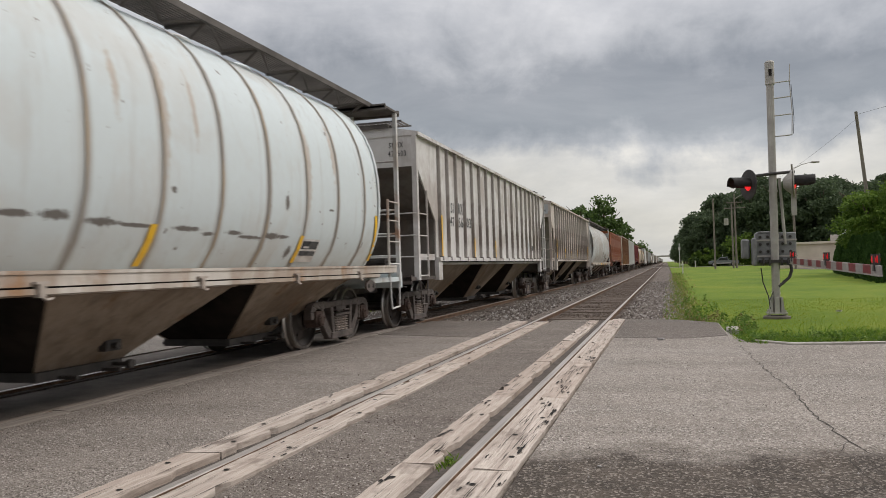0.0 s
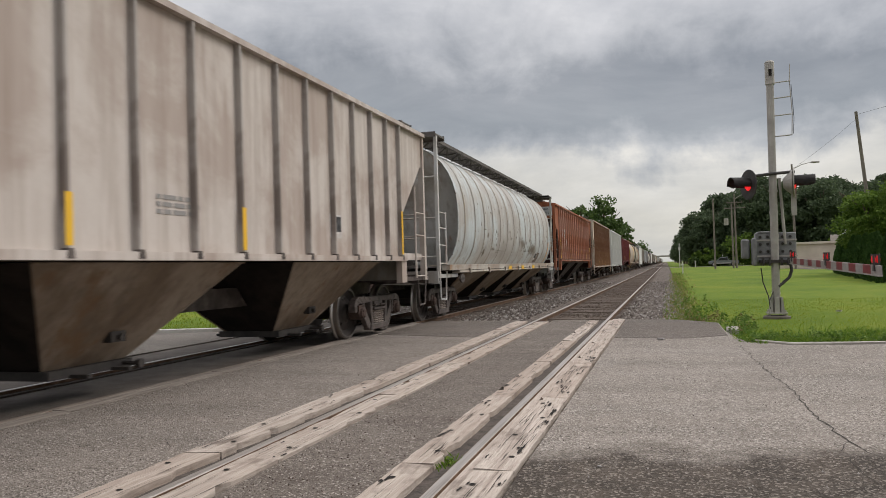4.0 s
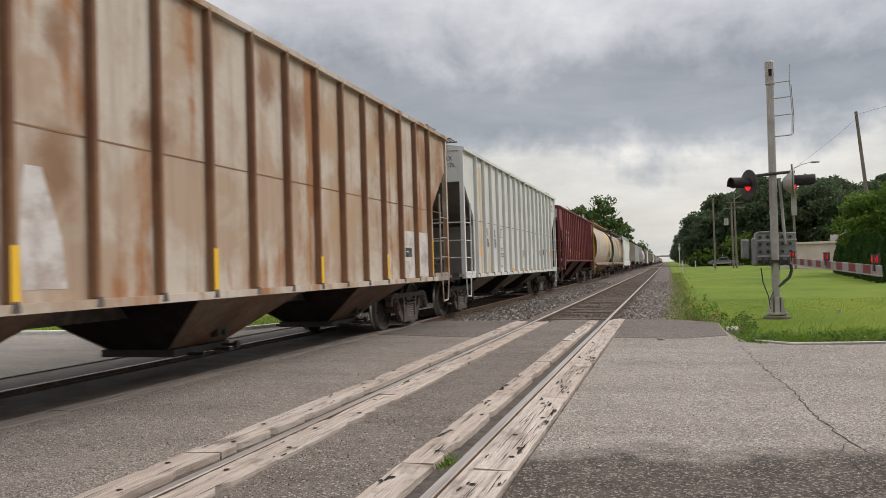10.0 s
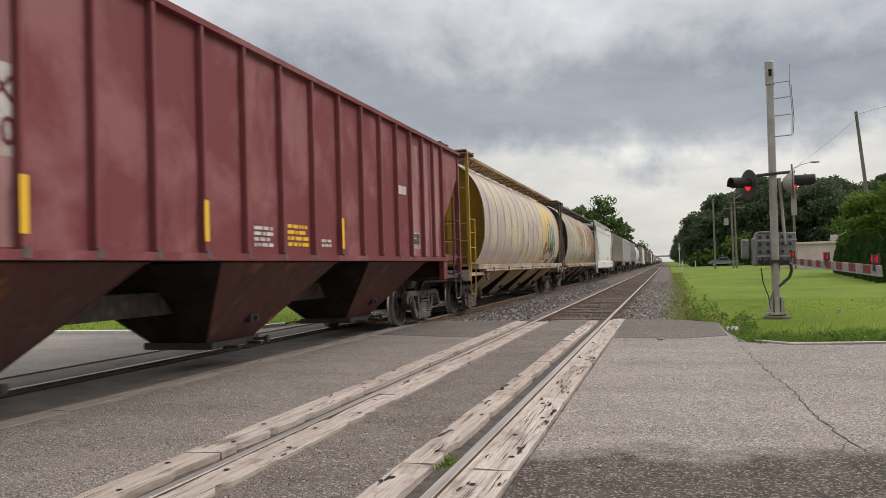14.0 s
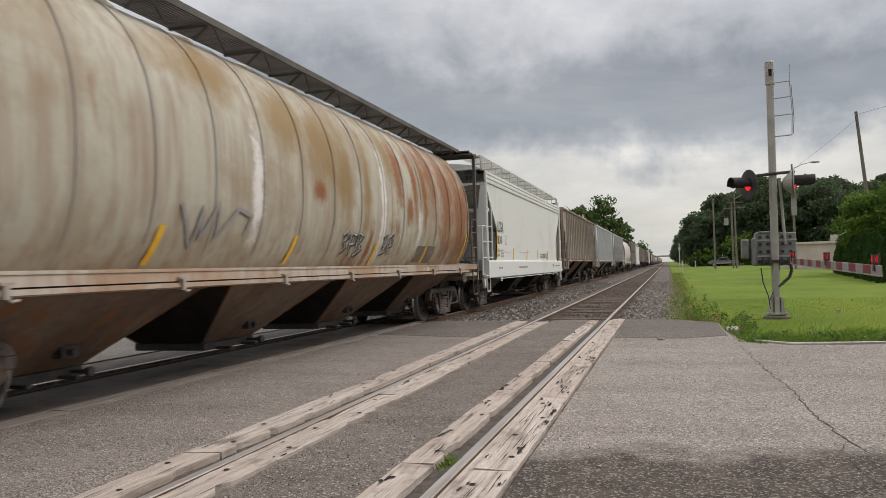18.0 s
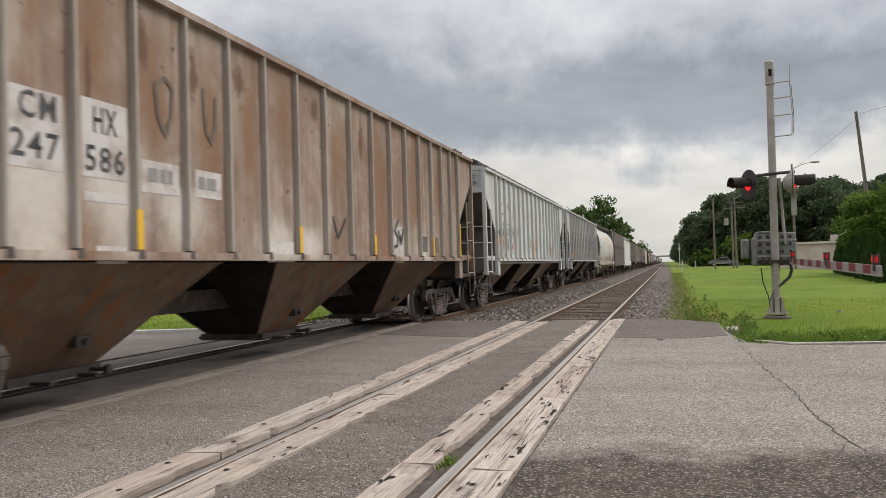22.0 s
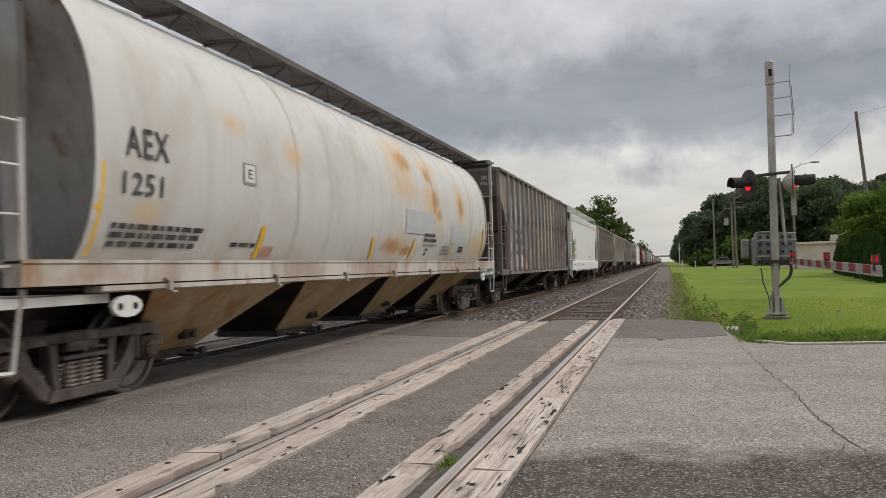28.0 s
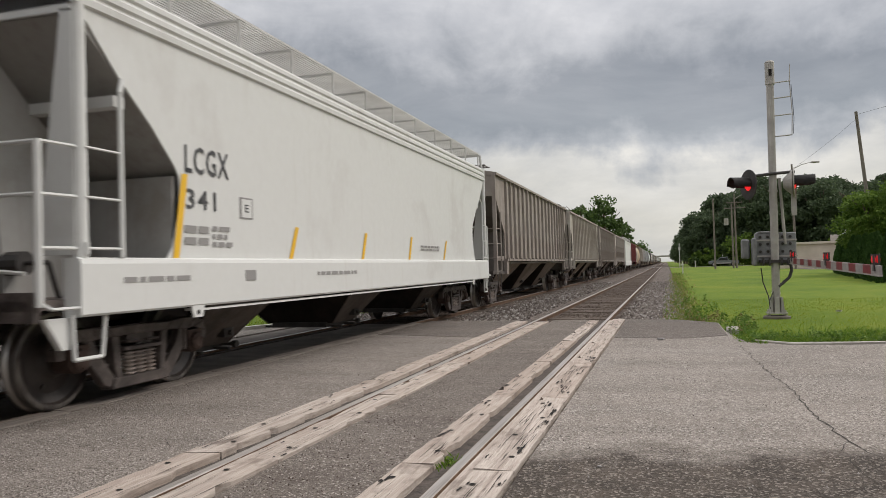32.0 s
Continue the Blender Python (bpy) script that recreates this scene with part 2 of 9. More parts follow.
def grass_ground(x):
    v = x.world()
    c = x.ramp(x.noise(x.world((1, 0.5, 1)), 0.30, 6, 0.65), [(0.32, (0.056, 0.104, 0.006)), (0.5, (0.098, 0.148, 0.008)), (0.68, (0.160, 0.185, 0.016))])
    c = x.mix(x.ramp(x.noise(x.world((1, 0.35, 1)), 1.4, 6, 0.7), [(0.45, 0.0), (0.72, 0.5)]), c, (0.145, 0.175, 0.022))
    c = x.mix(x.ramp(x.noise(v, 14, 5, 0.7), [(0.35, 0.0), (0.7, 0.28)]), c, (0.060, 0.102, 0.005))
    x.colour(c)
    x.b.inputs["Roughness"].default_value = 0.95
    x.bump(x.noise(v, 22, 5, 0.75), 0.5, 0.04)


GRASS = mat("lawn", grass_ground)


def foliage(name, dark, mid, light, through_it=0.45):
    """Leaf or blade material: varies leaf by leaf and lets some light through."""
    def build(x):
        c = x.ramp(x.island(), [(0.0, dark), (0.6, mid), (1.0, light)])
        x.colour(c)
        tr = x.n("ShaderNodeBsdfTranslucent")
        x.k(c, tr.inputs["Color"])
        ms = x.n("ShaderNodeMixShader")
        ms.inputs[0].default_value = through_it
        x.k(x.b.outputs[0], ms.inputs[1])
        x.k(tr.outputs[0], ms.inputs[2])
        out = next(q for q in x.t.nodes if q.type == "OUTPUT_MATERIAL")
        x.k(ms.outputs[0], out.inputs["Surface"])
    return mat(name, build, rough=0.7)


BLADE = foliage("grass_blade", (0.13, 0.19, 0.010), (0.17, 0.235, 0.013), (0.25, 0.27, 0.035))
TALL_BLADE = foliage("long_grass_blade", (0.085, 0.165, 0.018), (0.14, 0.235, 0.026), (0.24, 0.29, 0.055))
WEED = foliage("dry_weed_leaf", (0.13, 0.15, 0.035), (0.22, 0.20, 0.07), (0.36, 0.29, 0.16))
HERB = foliage("weed_leaf", (0.065, 0.125, 0.022), (0.11, 0.19, 0.030), (0.20, 0.27, 0.06))


def between_rails(x, c, dark):
    """Brown oil and brake dust between the rails of both tracks."""
    s = x.n("ShaderNodeSeparateXYZ")
    x.k(x.world(), s.inputs[0])
    for centre in (-2.006, -6.235):
        off = x.n("ShaderNodeMath")
        off.operation = "ADD"
        off.inputs[1].default_value = -centre
        x.k(s.outputs[0], off.inputs[0])
        mag = x.n("ShaderNodeMath")
        mag.operation = "ABSOLUTE"
        x.k(off.outputs[0], mag.inputs[0])
        r = x.n("ShaderNodeMapRange")
        r.inputs["From Min"].default_value, r.inputs["From Max"].default_value = 0.62, 1.05
        r.inputs["To Min"].default_value, r.inputs["To Max"].default_value = 0.85, 0.0
        x.k(mag.outputs[0], r.inputs["Value"])
        c = x.mix(r.outputs[0], c, dark)
    return c


def ballast_nodes(x):
    v = x.world()
    g = x.n("ShaderNodeSeparateColor")
    x.k(x.voronoi(v, 16.0, "Color"), g.inputs[0])
    c = x.ramp(g.outputs[0], [(0.0, (0.07, 0.056, 0.048)), (0.6, (0.115, 0.094, 0.08)), (1.0, (0.24, 0.21, 0.19))])
    c = x.mix(x.ramp(x.noise(v, 0.6, 5, 0.6), [(0.4, 0.0), (0.7, 0.7)]), c, (0.11, 0.085, 0.07))
    c = between_rails(x, c, (0.058, 0.041, 0.031))
    x.colour(c)
    x.b.inputs["Roughness"].default_value = 0.95
    x.bump(x.voronoi(v, 16.0), 0.9, 0.05)


BALLAST = mat("ballast_bed", ballast_nodes)
STONE = mat("ballast_stone", lambda x: (x.colour(between_rails(x, x.ramp(x.island(), [(0.0, (0.085, 0.070, 0.060)), (0.6, (0.165, 0.14, 0.122)), (1.0, (0.40, 0.375, 0.35))]), (0.070, 0.050, 0.038))), x.bump(x.noise(x.world(), 60, 4), 0.4, 0.01)), rough=0.9)


def timber_nodes(x):
    v = x.coords((9, 0.5, 9), jitter=40)
    w = x.noise(v, 2.2, 7, 0.75, 0.5)
    c = x.ramp(w, [(0.25, (0.10, 0.077, 0.062)), (0.40, (0.33, 0.275, 0.235)), (0.62, (0.50, 0.435, 0.38)), (0.8, (0.60, 0.54, 0.48))])
    split = x.noise(x.coords((26, 0.35, 26), jitter=23), 1.6, 6, 0.7, 0.6)
    c = x.mix(x.ramp(split, [(0.30, 0.9), (0.37, 0.0)]), c, (0.045, 0.034, 0.028))
    c = x.mix(x.ramp(x.random(), [(0.0, 0.0), (1.0, 0.4)]), c, (0.30, 0.225, 0.175))
    big = x.noise(x.coords((2, 1, 2), jitter=17), 1.7, 6, 0.68)
    c = x.mix(x.ramp(big, [(0.55, 0.0), (0.72, 0.8)]), c, (0.11, 0.083, 0.067))
    x.colour(c)
    x.b.inputs["Roughness"].default_value = 0.88
    x.bump(x.mix(0.5, w, split), 0.9, 0.02)


TIMBER = mat("weathered_timber", timber_nodes)
TIE_WOOD = mat("creosoted_tie", lambda x: (x.colour(x.ramp(x.noise(x.coords((0.6, 7, 7), jitter=30), 2.0, 5, 0.7), [(0.3, (0.06, 0.045, 0.036)), (0.7, (0.16, 0.125, 0.10))])), x.bump(x.noise(x.coords((0.6, 9, 9)), 3, 5), 0.5, 0.02)), rough=0.9)
RAIL_TOP = mat("polished_rail_head", lambda x: (x.colour(x.ramp(x.noise(x.world((30, 0.4, 1)), 2, 4), [(0.3, (0.46, 0.43, 0.40)), (0.7, (0.66, 0.63, 0.60))])),), rough=0.38, metal=0.75)
RAIL_RUST = mat("rusty_rail_web", lambda x: (x.colour(x.ramp(x.noise(x.world(), 8, 5), [(0.3, (0.09, 0.055, 0.035)), (0.7, (0.19, 0.12, 0.08))])),), rough=0.85)
GROOVE = mat("flangeway_dirt", lambda x: (x.colour(x.ramp(x.noise(x.world(), 14, 5), [(0.3, (0.045, 0.038, 0.033)), (0.7, (0.11, 0.09, 0.078))])), x.bump(x.noise(x.world(), 40, 4), 0.6, 0.01)), rough=0.95)
OILY = mat("oil_darkened_track_bed", lambda x: (x.colour(x.ramp(x.noise(x.world(), 2.2, 6, 0.65), [(0.3, (0.095, 0.08, 0.068)), (0.7, (0.19, 0.164, 0.142))])), x.bump(x.noise(x.world(), 22, 5), 0.6, 0.02)), rough=0.85)
CONCRETE = mat("concrete_kerb", lambda x: (x.colour(x.ramp(x.noise(x.world(), 3.5, 6, 0.65), [(0.3, (0.24, 0.22, 0.19)), (0.7, (0.40, 0.375, 0.33))])), x.bump(x.noise(x.world(), 40, 4), 0.3, 0.01)), rough=0.9)
PALE_CONCRETE = mat("pale_concrete_kerb", lambda x: (x.colour(x.ramp(x.noise(x.world(), 3.5, 6, 0.65), [(0.3, (0.46, 0.44, 0.40)), (0.7, (0.62, 0.60, 0.55))])), x.bump(x.noise(x.world(), 40, 4), 0.3, 0.01)), rough=0.9)
HOLE = mat("bolt_hole", colour=(0.02, 0.017, 0.015), rough=0.9)
CRACK = mat("asphalt_crack", colour=(0.05, 0.043, 0.037), rough=0.95)
STEEL_DARK = mat("grimy_truck_steel", lambda x: (x.colour(x.ramp(x.noise(x.coords((1, 1, 1), jitter=9), 5.5, 6, 0.65), [(0.3, (0.036, 0.028, 0.025)), (0.55, (0.088, 0.070, 0.062)), (0.75, (0.19, 0.158, 0.14))])), x.bump(x.noise(x.coords(), 30, 4), 0.3, 0.01)), rough=0.62)
STEEL_RUST = mat("rusty_bearing_steel", lambda x: (x.colour(x.ramp(x.noise(x.coords((1, 1, 1), jitter=9), 7, 6, 0.65), [(0.3, (0.036, 0.024, 0.020)), (0.7, (0.092, 0.062, 0.051))])),), rough=0.7)
SPRING = mat("spring_steel", lambda x: (x.colour(x.ramp(x.noise(x.coords(), 9, 4), [(0.3, (0.16, 0.13, 0.11)), (0.7, (0.36, 0.30, 0.26))])),), rough=0.6)
WHEEL_FACE = mat("dusty_wheel_plate", lambda x: (x.colour(x.ramp(x.noise(x.coords((1, 1, 1), jitter=5), 3.5, 5), [(0.3, (0.022, 0.018, 0.016)), (0.7, (0.06, 0.047, 0.041))])),), rough=0.55)
WHEEL_RIM = mat("scuffed_wheel_rim", lambda x: (x.colour(x.ramp(x.noise(x.coords((1, 1, 1), jitter=5), 6, 5), [(0.3, (0.07, 0.06, 0.055)), (0.7, (0.24, 0.22, 0.20))])),), rough=0.38, metal=0.6)
WHEEL_TREAD = mat("worn_wheel_tread", colour=(0.48, 0.46, 0.44), rough=0.35, metal=1.0)
BLACK_IRON = mat("black_iron", lambda x: (x.colour(x.ramp(x.noise(x.coords((1, 1, 1), jitter=5), 6, 5), [(0.3, (0.020, 0.018, 0.017)), (0.7, (0.055, 0.047, 0.042))])),), rough=0.65)
# near-black: soot, plus shade painted into undersides, end slopes and slots
SOOT_SHADE = mat("brake_dust_crust", lambda x: (x.colour(x.ramp(x.noise(x.coords((1, 1, 1), jitter=5), 2.4, 6, 0.65), [(0.35, (0.014, 0.011, 0.010)), (0.75, (0.040, 0.031, 0.026))])), x.bump(x.noise(x.coords(), 25, 4), 0.3, 0.01)), rough=0.95)
YELLOW_TAPE = mat("yellow_reflective_tape", colour=(0.72, 0.42, 0.02), rough=0.45)
ORANGE_TAPE = mat("orange_reflective_patch", colour=(0.72, 0.30, 0.03), rough=0.5)
STENCIL = mat("black_stencil_paint", lambda x: (x.colour(x.ramp(x.noise(x.coords(), 9, 4), [(0.35, (0.03, 0.03, 0.032)), (0.75, (0.12, 0.12, 0.12))])),), rough=0.7)
STENCIL_GREY = mat("faded_stencil_paint", colour=(0.26, 0.25, 0.24), rough=0.8)
STENCIL_WHITE = mat("white_stencil_paint", lambda x: (x.colour(x.ramp(x.noise(x.coords(), 7, 5), [(0.3, (0.36, 0.33, 0.31)), (0.7, (0.66, 0.64, 0.62))])),), rough=0.8)
GALV = mat("galvanised_steel", lambda x: (x.colour(x.ramp(x.noise(x.coords((1, 1, 1), jitter=5), 4, 5), [(0.3, (0.28, 0.26, 0.235)), (0.7, (0.41, 0.385, 0.35))])),), rough=0.6, metal=0.15)
GALV_BOX = mat("grimy_grey_housing", lambda x: (x.colour(x.ramp(x.noise(x.coords((1, 1, 1), jitter=5), 5, 6, 0.65), [(0.3, (0.12, 0.12, 0.12)), (0.7, (0.22, 0.22, 0.22))])),), rough=0.6)
RED_GLOW = mat("lit_red_lens", colour=(0.5, 0.01, 0.01), rough=0.3)
RED_GLOW.node_tree.nodes["Principled BSDF"].inputs["Emission Color"].default_value = (1.0, 0.02, 0.025, 1)
RED_GLOW.node_tree.nodes["Principled BSDF"].inputs["Emission Strength"].default_value = 0.85
GATE_LAMP = mat("dim_red_lamp_lens", colour=(0.30, 0.008, 0.010), rough=0.3)
GATE_LAMP.node_tree.nodes["Principled BSDF"].inputs["Emission Color"].default_value = (1.0, 0.02, 0.025, 1)
GATE_LAMP.node_tree.nodes["Principled BSDF"].inputs["Emission Strength"].default_value = 0.32
RAIL_DULL = mat("dull_rail_head", lambda x: (x.colour(x.ramp(x.noise(x.world((30, 0.4, 1)), 2, 4), [(0.3, (0.20, 0.175, 0.155)), (0.7, (0.42, 0.385, 0.355))])),), rough=0.45, metal=0.5)
RAIL_WORN = mat("brown_rail_head", lambda x: (x.colour(x.ramp(x.noise(x.world((30, 0.4, 1)), 2, 4), [(0.3, (0.13, 0.10, 0.08)), (0.7, (0.25, 0.205, 0.17))])),), rough=0.6, metal=0.2)
TIMBER_DIRTY = mat("grimy_timber", lambda x: (x.colour(x.ramp(x.noise(x.coords((9, 0.55, 9), jitter=40), 2.2, 6, 0.7, 0.4), [(0.25, (0.075, 0.06, 0.05)), (0.45, (0.20, 0.172, 0.15)), (0.7, (0.33, 0.29, 0.255))])), x.bump(x.noise(x.coords((9, 0.55, 9), jitter=40), 2.2, 6, 0.7), 0.6, 0.015)), rough=0.85)
GATE_RED = mat("gate_red_sheeting", lambda x: (x.colour(x.ramp(x.noise(x.coords((1, 1, 1), jitter=5), 9, 4), [(0.3, (0.13, 0.014, 0.018)), (0.7, (0.21, 0.024, 0.028))])),), rough=0.5)
GATE_WHITE = mat("gate_white_sheeting", lambda x: (x.colour(x.ramp(x.noise(x.coords((1, 1, 1), jitter=5), 9, 4), [(0.3, (0.22, 0.20, 0.19)), (0.7, (0.32, 0.30, 0.285))])),), rough=0.5)
BARK = mat("bark", lambda x: (x.colour(x.ramp(x.noise(x.coords((4, 4, 0.6)), 3, 5), [(0.3, (0.06, 0.045, 0.035)), (0.7, (0.16, 0.125, 0.10))])),), rough=0.95)
POLE_WOOD = mat("utility_pole_wood", lambda x: (x.colour(x.ramp(x.noise(x.coords((6, 6, 0.4)), 3, 5), [(0.3, (0.12, 0.10, 0.085)), (0.7, (0.25, 0.22, 0.19))])),), rough=0.9)


def leaf(name, dark, light):
    return foliage(name, dark, tuple((p + q) / 2 for p, q in zip(dark, light)), light, 0.35)


LEAF_DARK = leaf("dark_woodland_leaf", (0.055, 0.080, 0.042), (0.105, 0.140, 0.072))
LEAF_MID = leaf("tree_leaf", (0.045, 0.08, 0.022), (0.12, 0.175, 0.055))
LEAF_LIGHT = leaf("shrub_leaf", (0.07, 0.13, 0.018), (0.18, 0.26, 0.05))
LEAF_HEDGE = leaf("hedge_leaf", (0.022, 0.052, 0.012), (0.07, 0.13, 0.03))
WALL_BEIGE = mat("beige_cladding", lambda x: (x.colour(x.ramp(x.noise(x.coords(), 0.8, 4), [(0.3, (0.50, 0.43, 0.35)), (0.7, (0.60, 0.52, 0.43))])),), rough=0.85)
ROOF_GREY = mat("grey_roofing", colour=(0.24, 0.235, 0.23), rough=0.9)
CAR_GLASS = mat("dark_car_glass", colour=(0.02, 0.024, 0.028), rough=0.08)
TYRE = mat("tyre_rubber", colour=(0.02, 0.02, 0.02), rough=0.8)


# ---- mesh helpers ----
def box(bm, x0, x1, y0, y1, z0, z1):
    v = [bm.verts.new((x, y, z)) for z in (z0, z1) for y in (y0, y1) for x in (x0, x1)]
    for f in ((0, 2, 3, 1), (4, 5, 7, 6), (0, 1, 5, 4), (2, 6, 7, 3), (0, 4, 6, 2), (1, 3, 7, 5)):
        bm.faces.new([v[i] for i in f])


def prism(bm, pts, lo, hi, axis="x"):
    """A flat outline pushed along one axis: (y, z) along x, (x, z) along y, (x, y) along z."""
    put = {"x": lambda a, b, c: (c, a, b), "y": lambda a, b, c: (a, c, b), "z": lambda a, b, c: (a, b, c)}[axis]
    a = [bm.verts.new(put(p, q, lo)) for p, q in pts]
    b = [bm.verts.new(put(p, q, hi)) for p, q in pts]
    bm.faces.new(a)
    bm.faces.new(b[::-1])
    for i in range(len(pts)):
        j = (i + 1) % len(pts)
        bm.faces.new((a[j], a[i], b[i], b[j]))


def rod(bm, p, q, r, n=8, r2=None):
    p, q = Vector(p), Vector(q)
    d = (q - p).normalized()
    u = d.orthogonal().normalized()
    w = d.cross(u)
    r2 = r if r2 is None else r2
    a = [bm.verts.new(p + (u * math.cos(i * math.tau / n) + w * math.sin(i * math.tau / n)) * r) for i in range(n)]
    b = [bm.verts.new(q + (u * math.cos(i * math.tau / n) + w * math.sin(i * math.tau / n)) * r2) for i in range(n)]
    bm.faces.new(a[::-1])
    bm.faces.new(b)
    for i in range(n):
        j = (i + 1) % n
        bm.faces.new((a[i], a[j], b[j], b[i]))


def pipe(bm, pts, r, n=6):
    for p, q in zip(pts, pts[1:]):
        rod(bm, p, q, r, n)


def lathe(bm, prof, axis_pt, n=28, axis="x"):
    """Turn a profile of (along, radius) round an axis through axis_pt."""
    rings = []
    for a, r in prof:
        ring = []
        for i in range(n):
            c, s = math.cos(i * math.tau / n) * r, math.sin(i * math.tau / n) * r
            co = {"x": (a, c, s), "y": (c, a, s), "z": (c, s, a)}[axis]
            ring.append(bm.verts.new(Vector(axis_pt) + Vector(co)))
        rings.append(ring)
    for A, B in zip(rings, rings[1:]):
        for i in range(n):
            j = (i + 1) % n
            bm.faces.new((A[i], A[j], B[j], B[i]))
    bm.faces.new(rings[0][::-1])
    bm.faces.new(rings[-1])


def mesh(name, bm, material, smooth=False, bevel=0.0):
    if bevel:
        bmesh.ops.bevel(bm, geom=[e for e in bm.edges], offset=bevel, segments=1, affect="EDGES", clamp_overlap=True)
    bmesh.ops.recalc_face_normals(bm, faces=bm.faces)
    me = bpy.data.meshes.new(name)
    bm.to_mesh(me)
    bm.free()
    for m in (material if isinstance(material, (list, tuple)) else [material]):
        me.materials.append(m)
    if smooth:
        me.polygons.foreach_set("use_smooth", [True] * len(me.polygons))
    return me


def part(name, bm, material, parent, label="", smooth=False, bevel=0.0):
    ob = new(name, mesh(name, bm, material, smooth, bevel))
    ob.parent = parent
    if label:
        tagged(ob, label)
    return ob


def share(name, me, parent, at=(0, 0, 0), rot=None):
    ob = new(name, me)
    ob.parent = parent
    ob.location = at
    if rot:
        ob.rotation_euler = rot
    return ob


def soup(name, verts, faces, material):
    me = bpy.data.meshes.new(name)
    me.from_pydata(verts, [], faces)
    me.materials.append(material)
    return me


def structure(name, bm, material, label, category, bevel=0.0):
    return tagged(new(name, mesh(name, bm, material, bevel=bevel)), label, category, kind="structure")


# ---- ground, road and tracks ----
NEAR_X, FAR_X = -2.006, -6.235      # centre lines of the two tracks
HALF = 0.7535                       # rail centre to track centre
ROAD_END = 16.75                    # where the crossing's asphalt stops


def make_ground():
    bm = bmesh.new()
    # one sheet, with a shallow bed for the ballast
    prism(bm, [(-2500, -1.0), (-2500, -0.075), (-9.45, -0.075), (-9.45, -0.26), (0.5, -0.26), (0.5, -0.075), (2500, -0.075), (2500, -1.0)], -600, 4500, "y")
    structure("ground", bm, GRASS, "flat mown green lawn reaching to the horizon", "ground")
    # the road, cut round the rails' flangeways; its far edge runs along the kerbs
    far_r = [(0.90, 15.55), (0.90, 13.6), (1.05, 12.0), (1.6, 11.45), (3.2, 11.72), (60.0, 23.6)]
    bm = bmesh.new()
    prism(bm, [(-0.86, -40), (60, -40)] + [(x, y) for x, y in far_r[::-1]] + [(0.2, 16.45), (-0.86, 16.72)], -0.3, 0.0, "z")
    road = structure("road", bm, ASPHALT, "worn grey asphalt road at a level crossing", "road")
    for x0, x1 in ((-2.40, -1.62), (-5.21, -3.18)):
        bm = bmesh.new()
        n = 24
        prism(bm, [(x0, -40), (x1, -40), (x1, ROAD_END)] + [(x1 + (x0 - x1) * i / n, ROAD_END + 0.07 * math.sin(i * 2.3) + 0.05 * math.sin(i * 5.1)) for i in range(1, n)] + [(x0, ROAD_END)], -0.3, -0.004, "z")
        ob = new("asphalt_infill", mesh("asphalt_infill", bm, ASPHALT_DUSTY if x1 > -3 else ASPHALT_GRIMY))
        ob.parent = road
    bm = bmesh.new()
    prism(bm, [(-60, -40), (-7.95, -40), (-7.95, 16.6), (-8.3, 15.6), (-8.65, 14.6), (-9.2, 14.2), (-10.6, 13.85), (-12.6, 13.85), (-60, 13.9)], -0.3, 0.0, "z")
    ob = new("asphalt_infill", mesh("asphalt_infill", bm, ASPHALT))
    ob.parent = road
    # darker patch over the apron beside the track
    bm = bmesh.new()
    prism(bm, [(-0.85, 12.6), (0.2, 12.45), (0.88, 12.9), (0.88, 15.5), (0.2, 16.4), (-0.85, 16.68)], 0.0, 0.004, "z")
    ob = new("asphalt_patch", mesh("asphalt_patch", bm, ASPHALT_PATCH))
    ob.parent = road
    bm = bmesh.new()
    prism(bm, [(-5.20, 13.4), (-3.2, 12.8), (-3.2, 16.6), (-5.20, 16.7)], -0.004, 0.0, "z")
    ob = new("asphalt_patch", mesh("asphalt_patch", bm, ASPHALT_PATCH))
    ob.parent = road
    # cracks: thin dark fissures with a ragged line
    rng = random.Random(5)

    def crack(pts, w):
        bm = bmesh.new()
        fine = []
        for (x0, y0), (x1, y1) in zip(pts, pts[1:]):
            k = max(3, int(math.hypot(x1 - x0, y1 - y0) / 0.09))
            for i in range(k):
                f = i / k
                fine.append((x0 + (x1 - x0) * f + rng.uniform(-0.022, 0.022), y0 + (y1 - y0) * f + rng.uniform(-0.03, 0.03), w * rng.uniform(0.35, 1.2)))
        lo = [bm.verts.new((x - ww, y, 0.0035)) for x, y, ww in fine]
        hi = [bm.verts.new((x + ww, y, 0.0035)) for x, y, ww in fine]
        for i in range(len(fine) - 1):
            bm.faces.new((lo[i], hi[i], hi[i + 1], lo[i + 1]))
        ob = new("crack", mesh("crack", bm, CRACK))
        ob.parent = road
    crack([(0.93, 11.4), (0.98, 8.9), (1.04, 7.6), (1.03, 6.2), (1.08, 5.5), (1.13, 5.2), (1.3, 4.7), (1.32, 3.0)], 0.0054)
    crack([(1.08, 5.5), (1.0, 5.2), (0.99, 4.8), (1.05, 4.2)], 0.0035)
    crack([(0.5, 5.6), (0.7, 5.75), (1.03, 6.2)], 0.003)
    crack([(-0.55, 9.05), (0.3, 9.2), (0.8, 9.0)], 0.004)
    crack([(1.1, 9.4), (2.0, 9.9), (3.2, 10.2)], 0.004)
    crack([(-4.2, 4.9), (-3.6, 4.85), (-3.3, 4.6)], 0.005)
    # loose grit on the road surface near the camera
    vs, fs = [], []
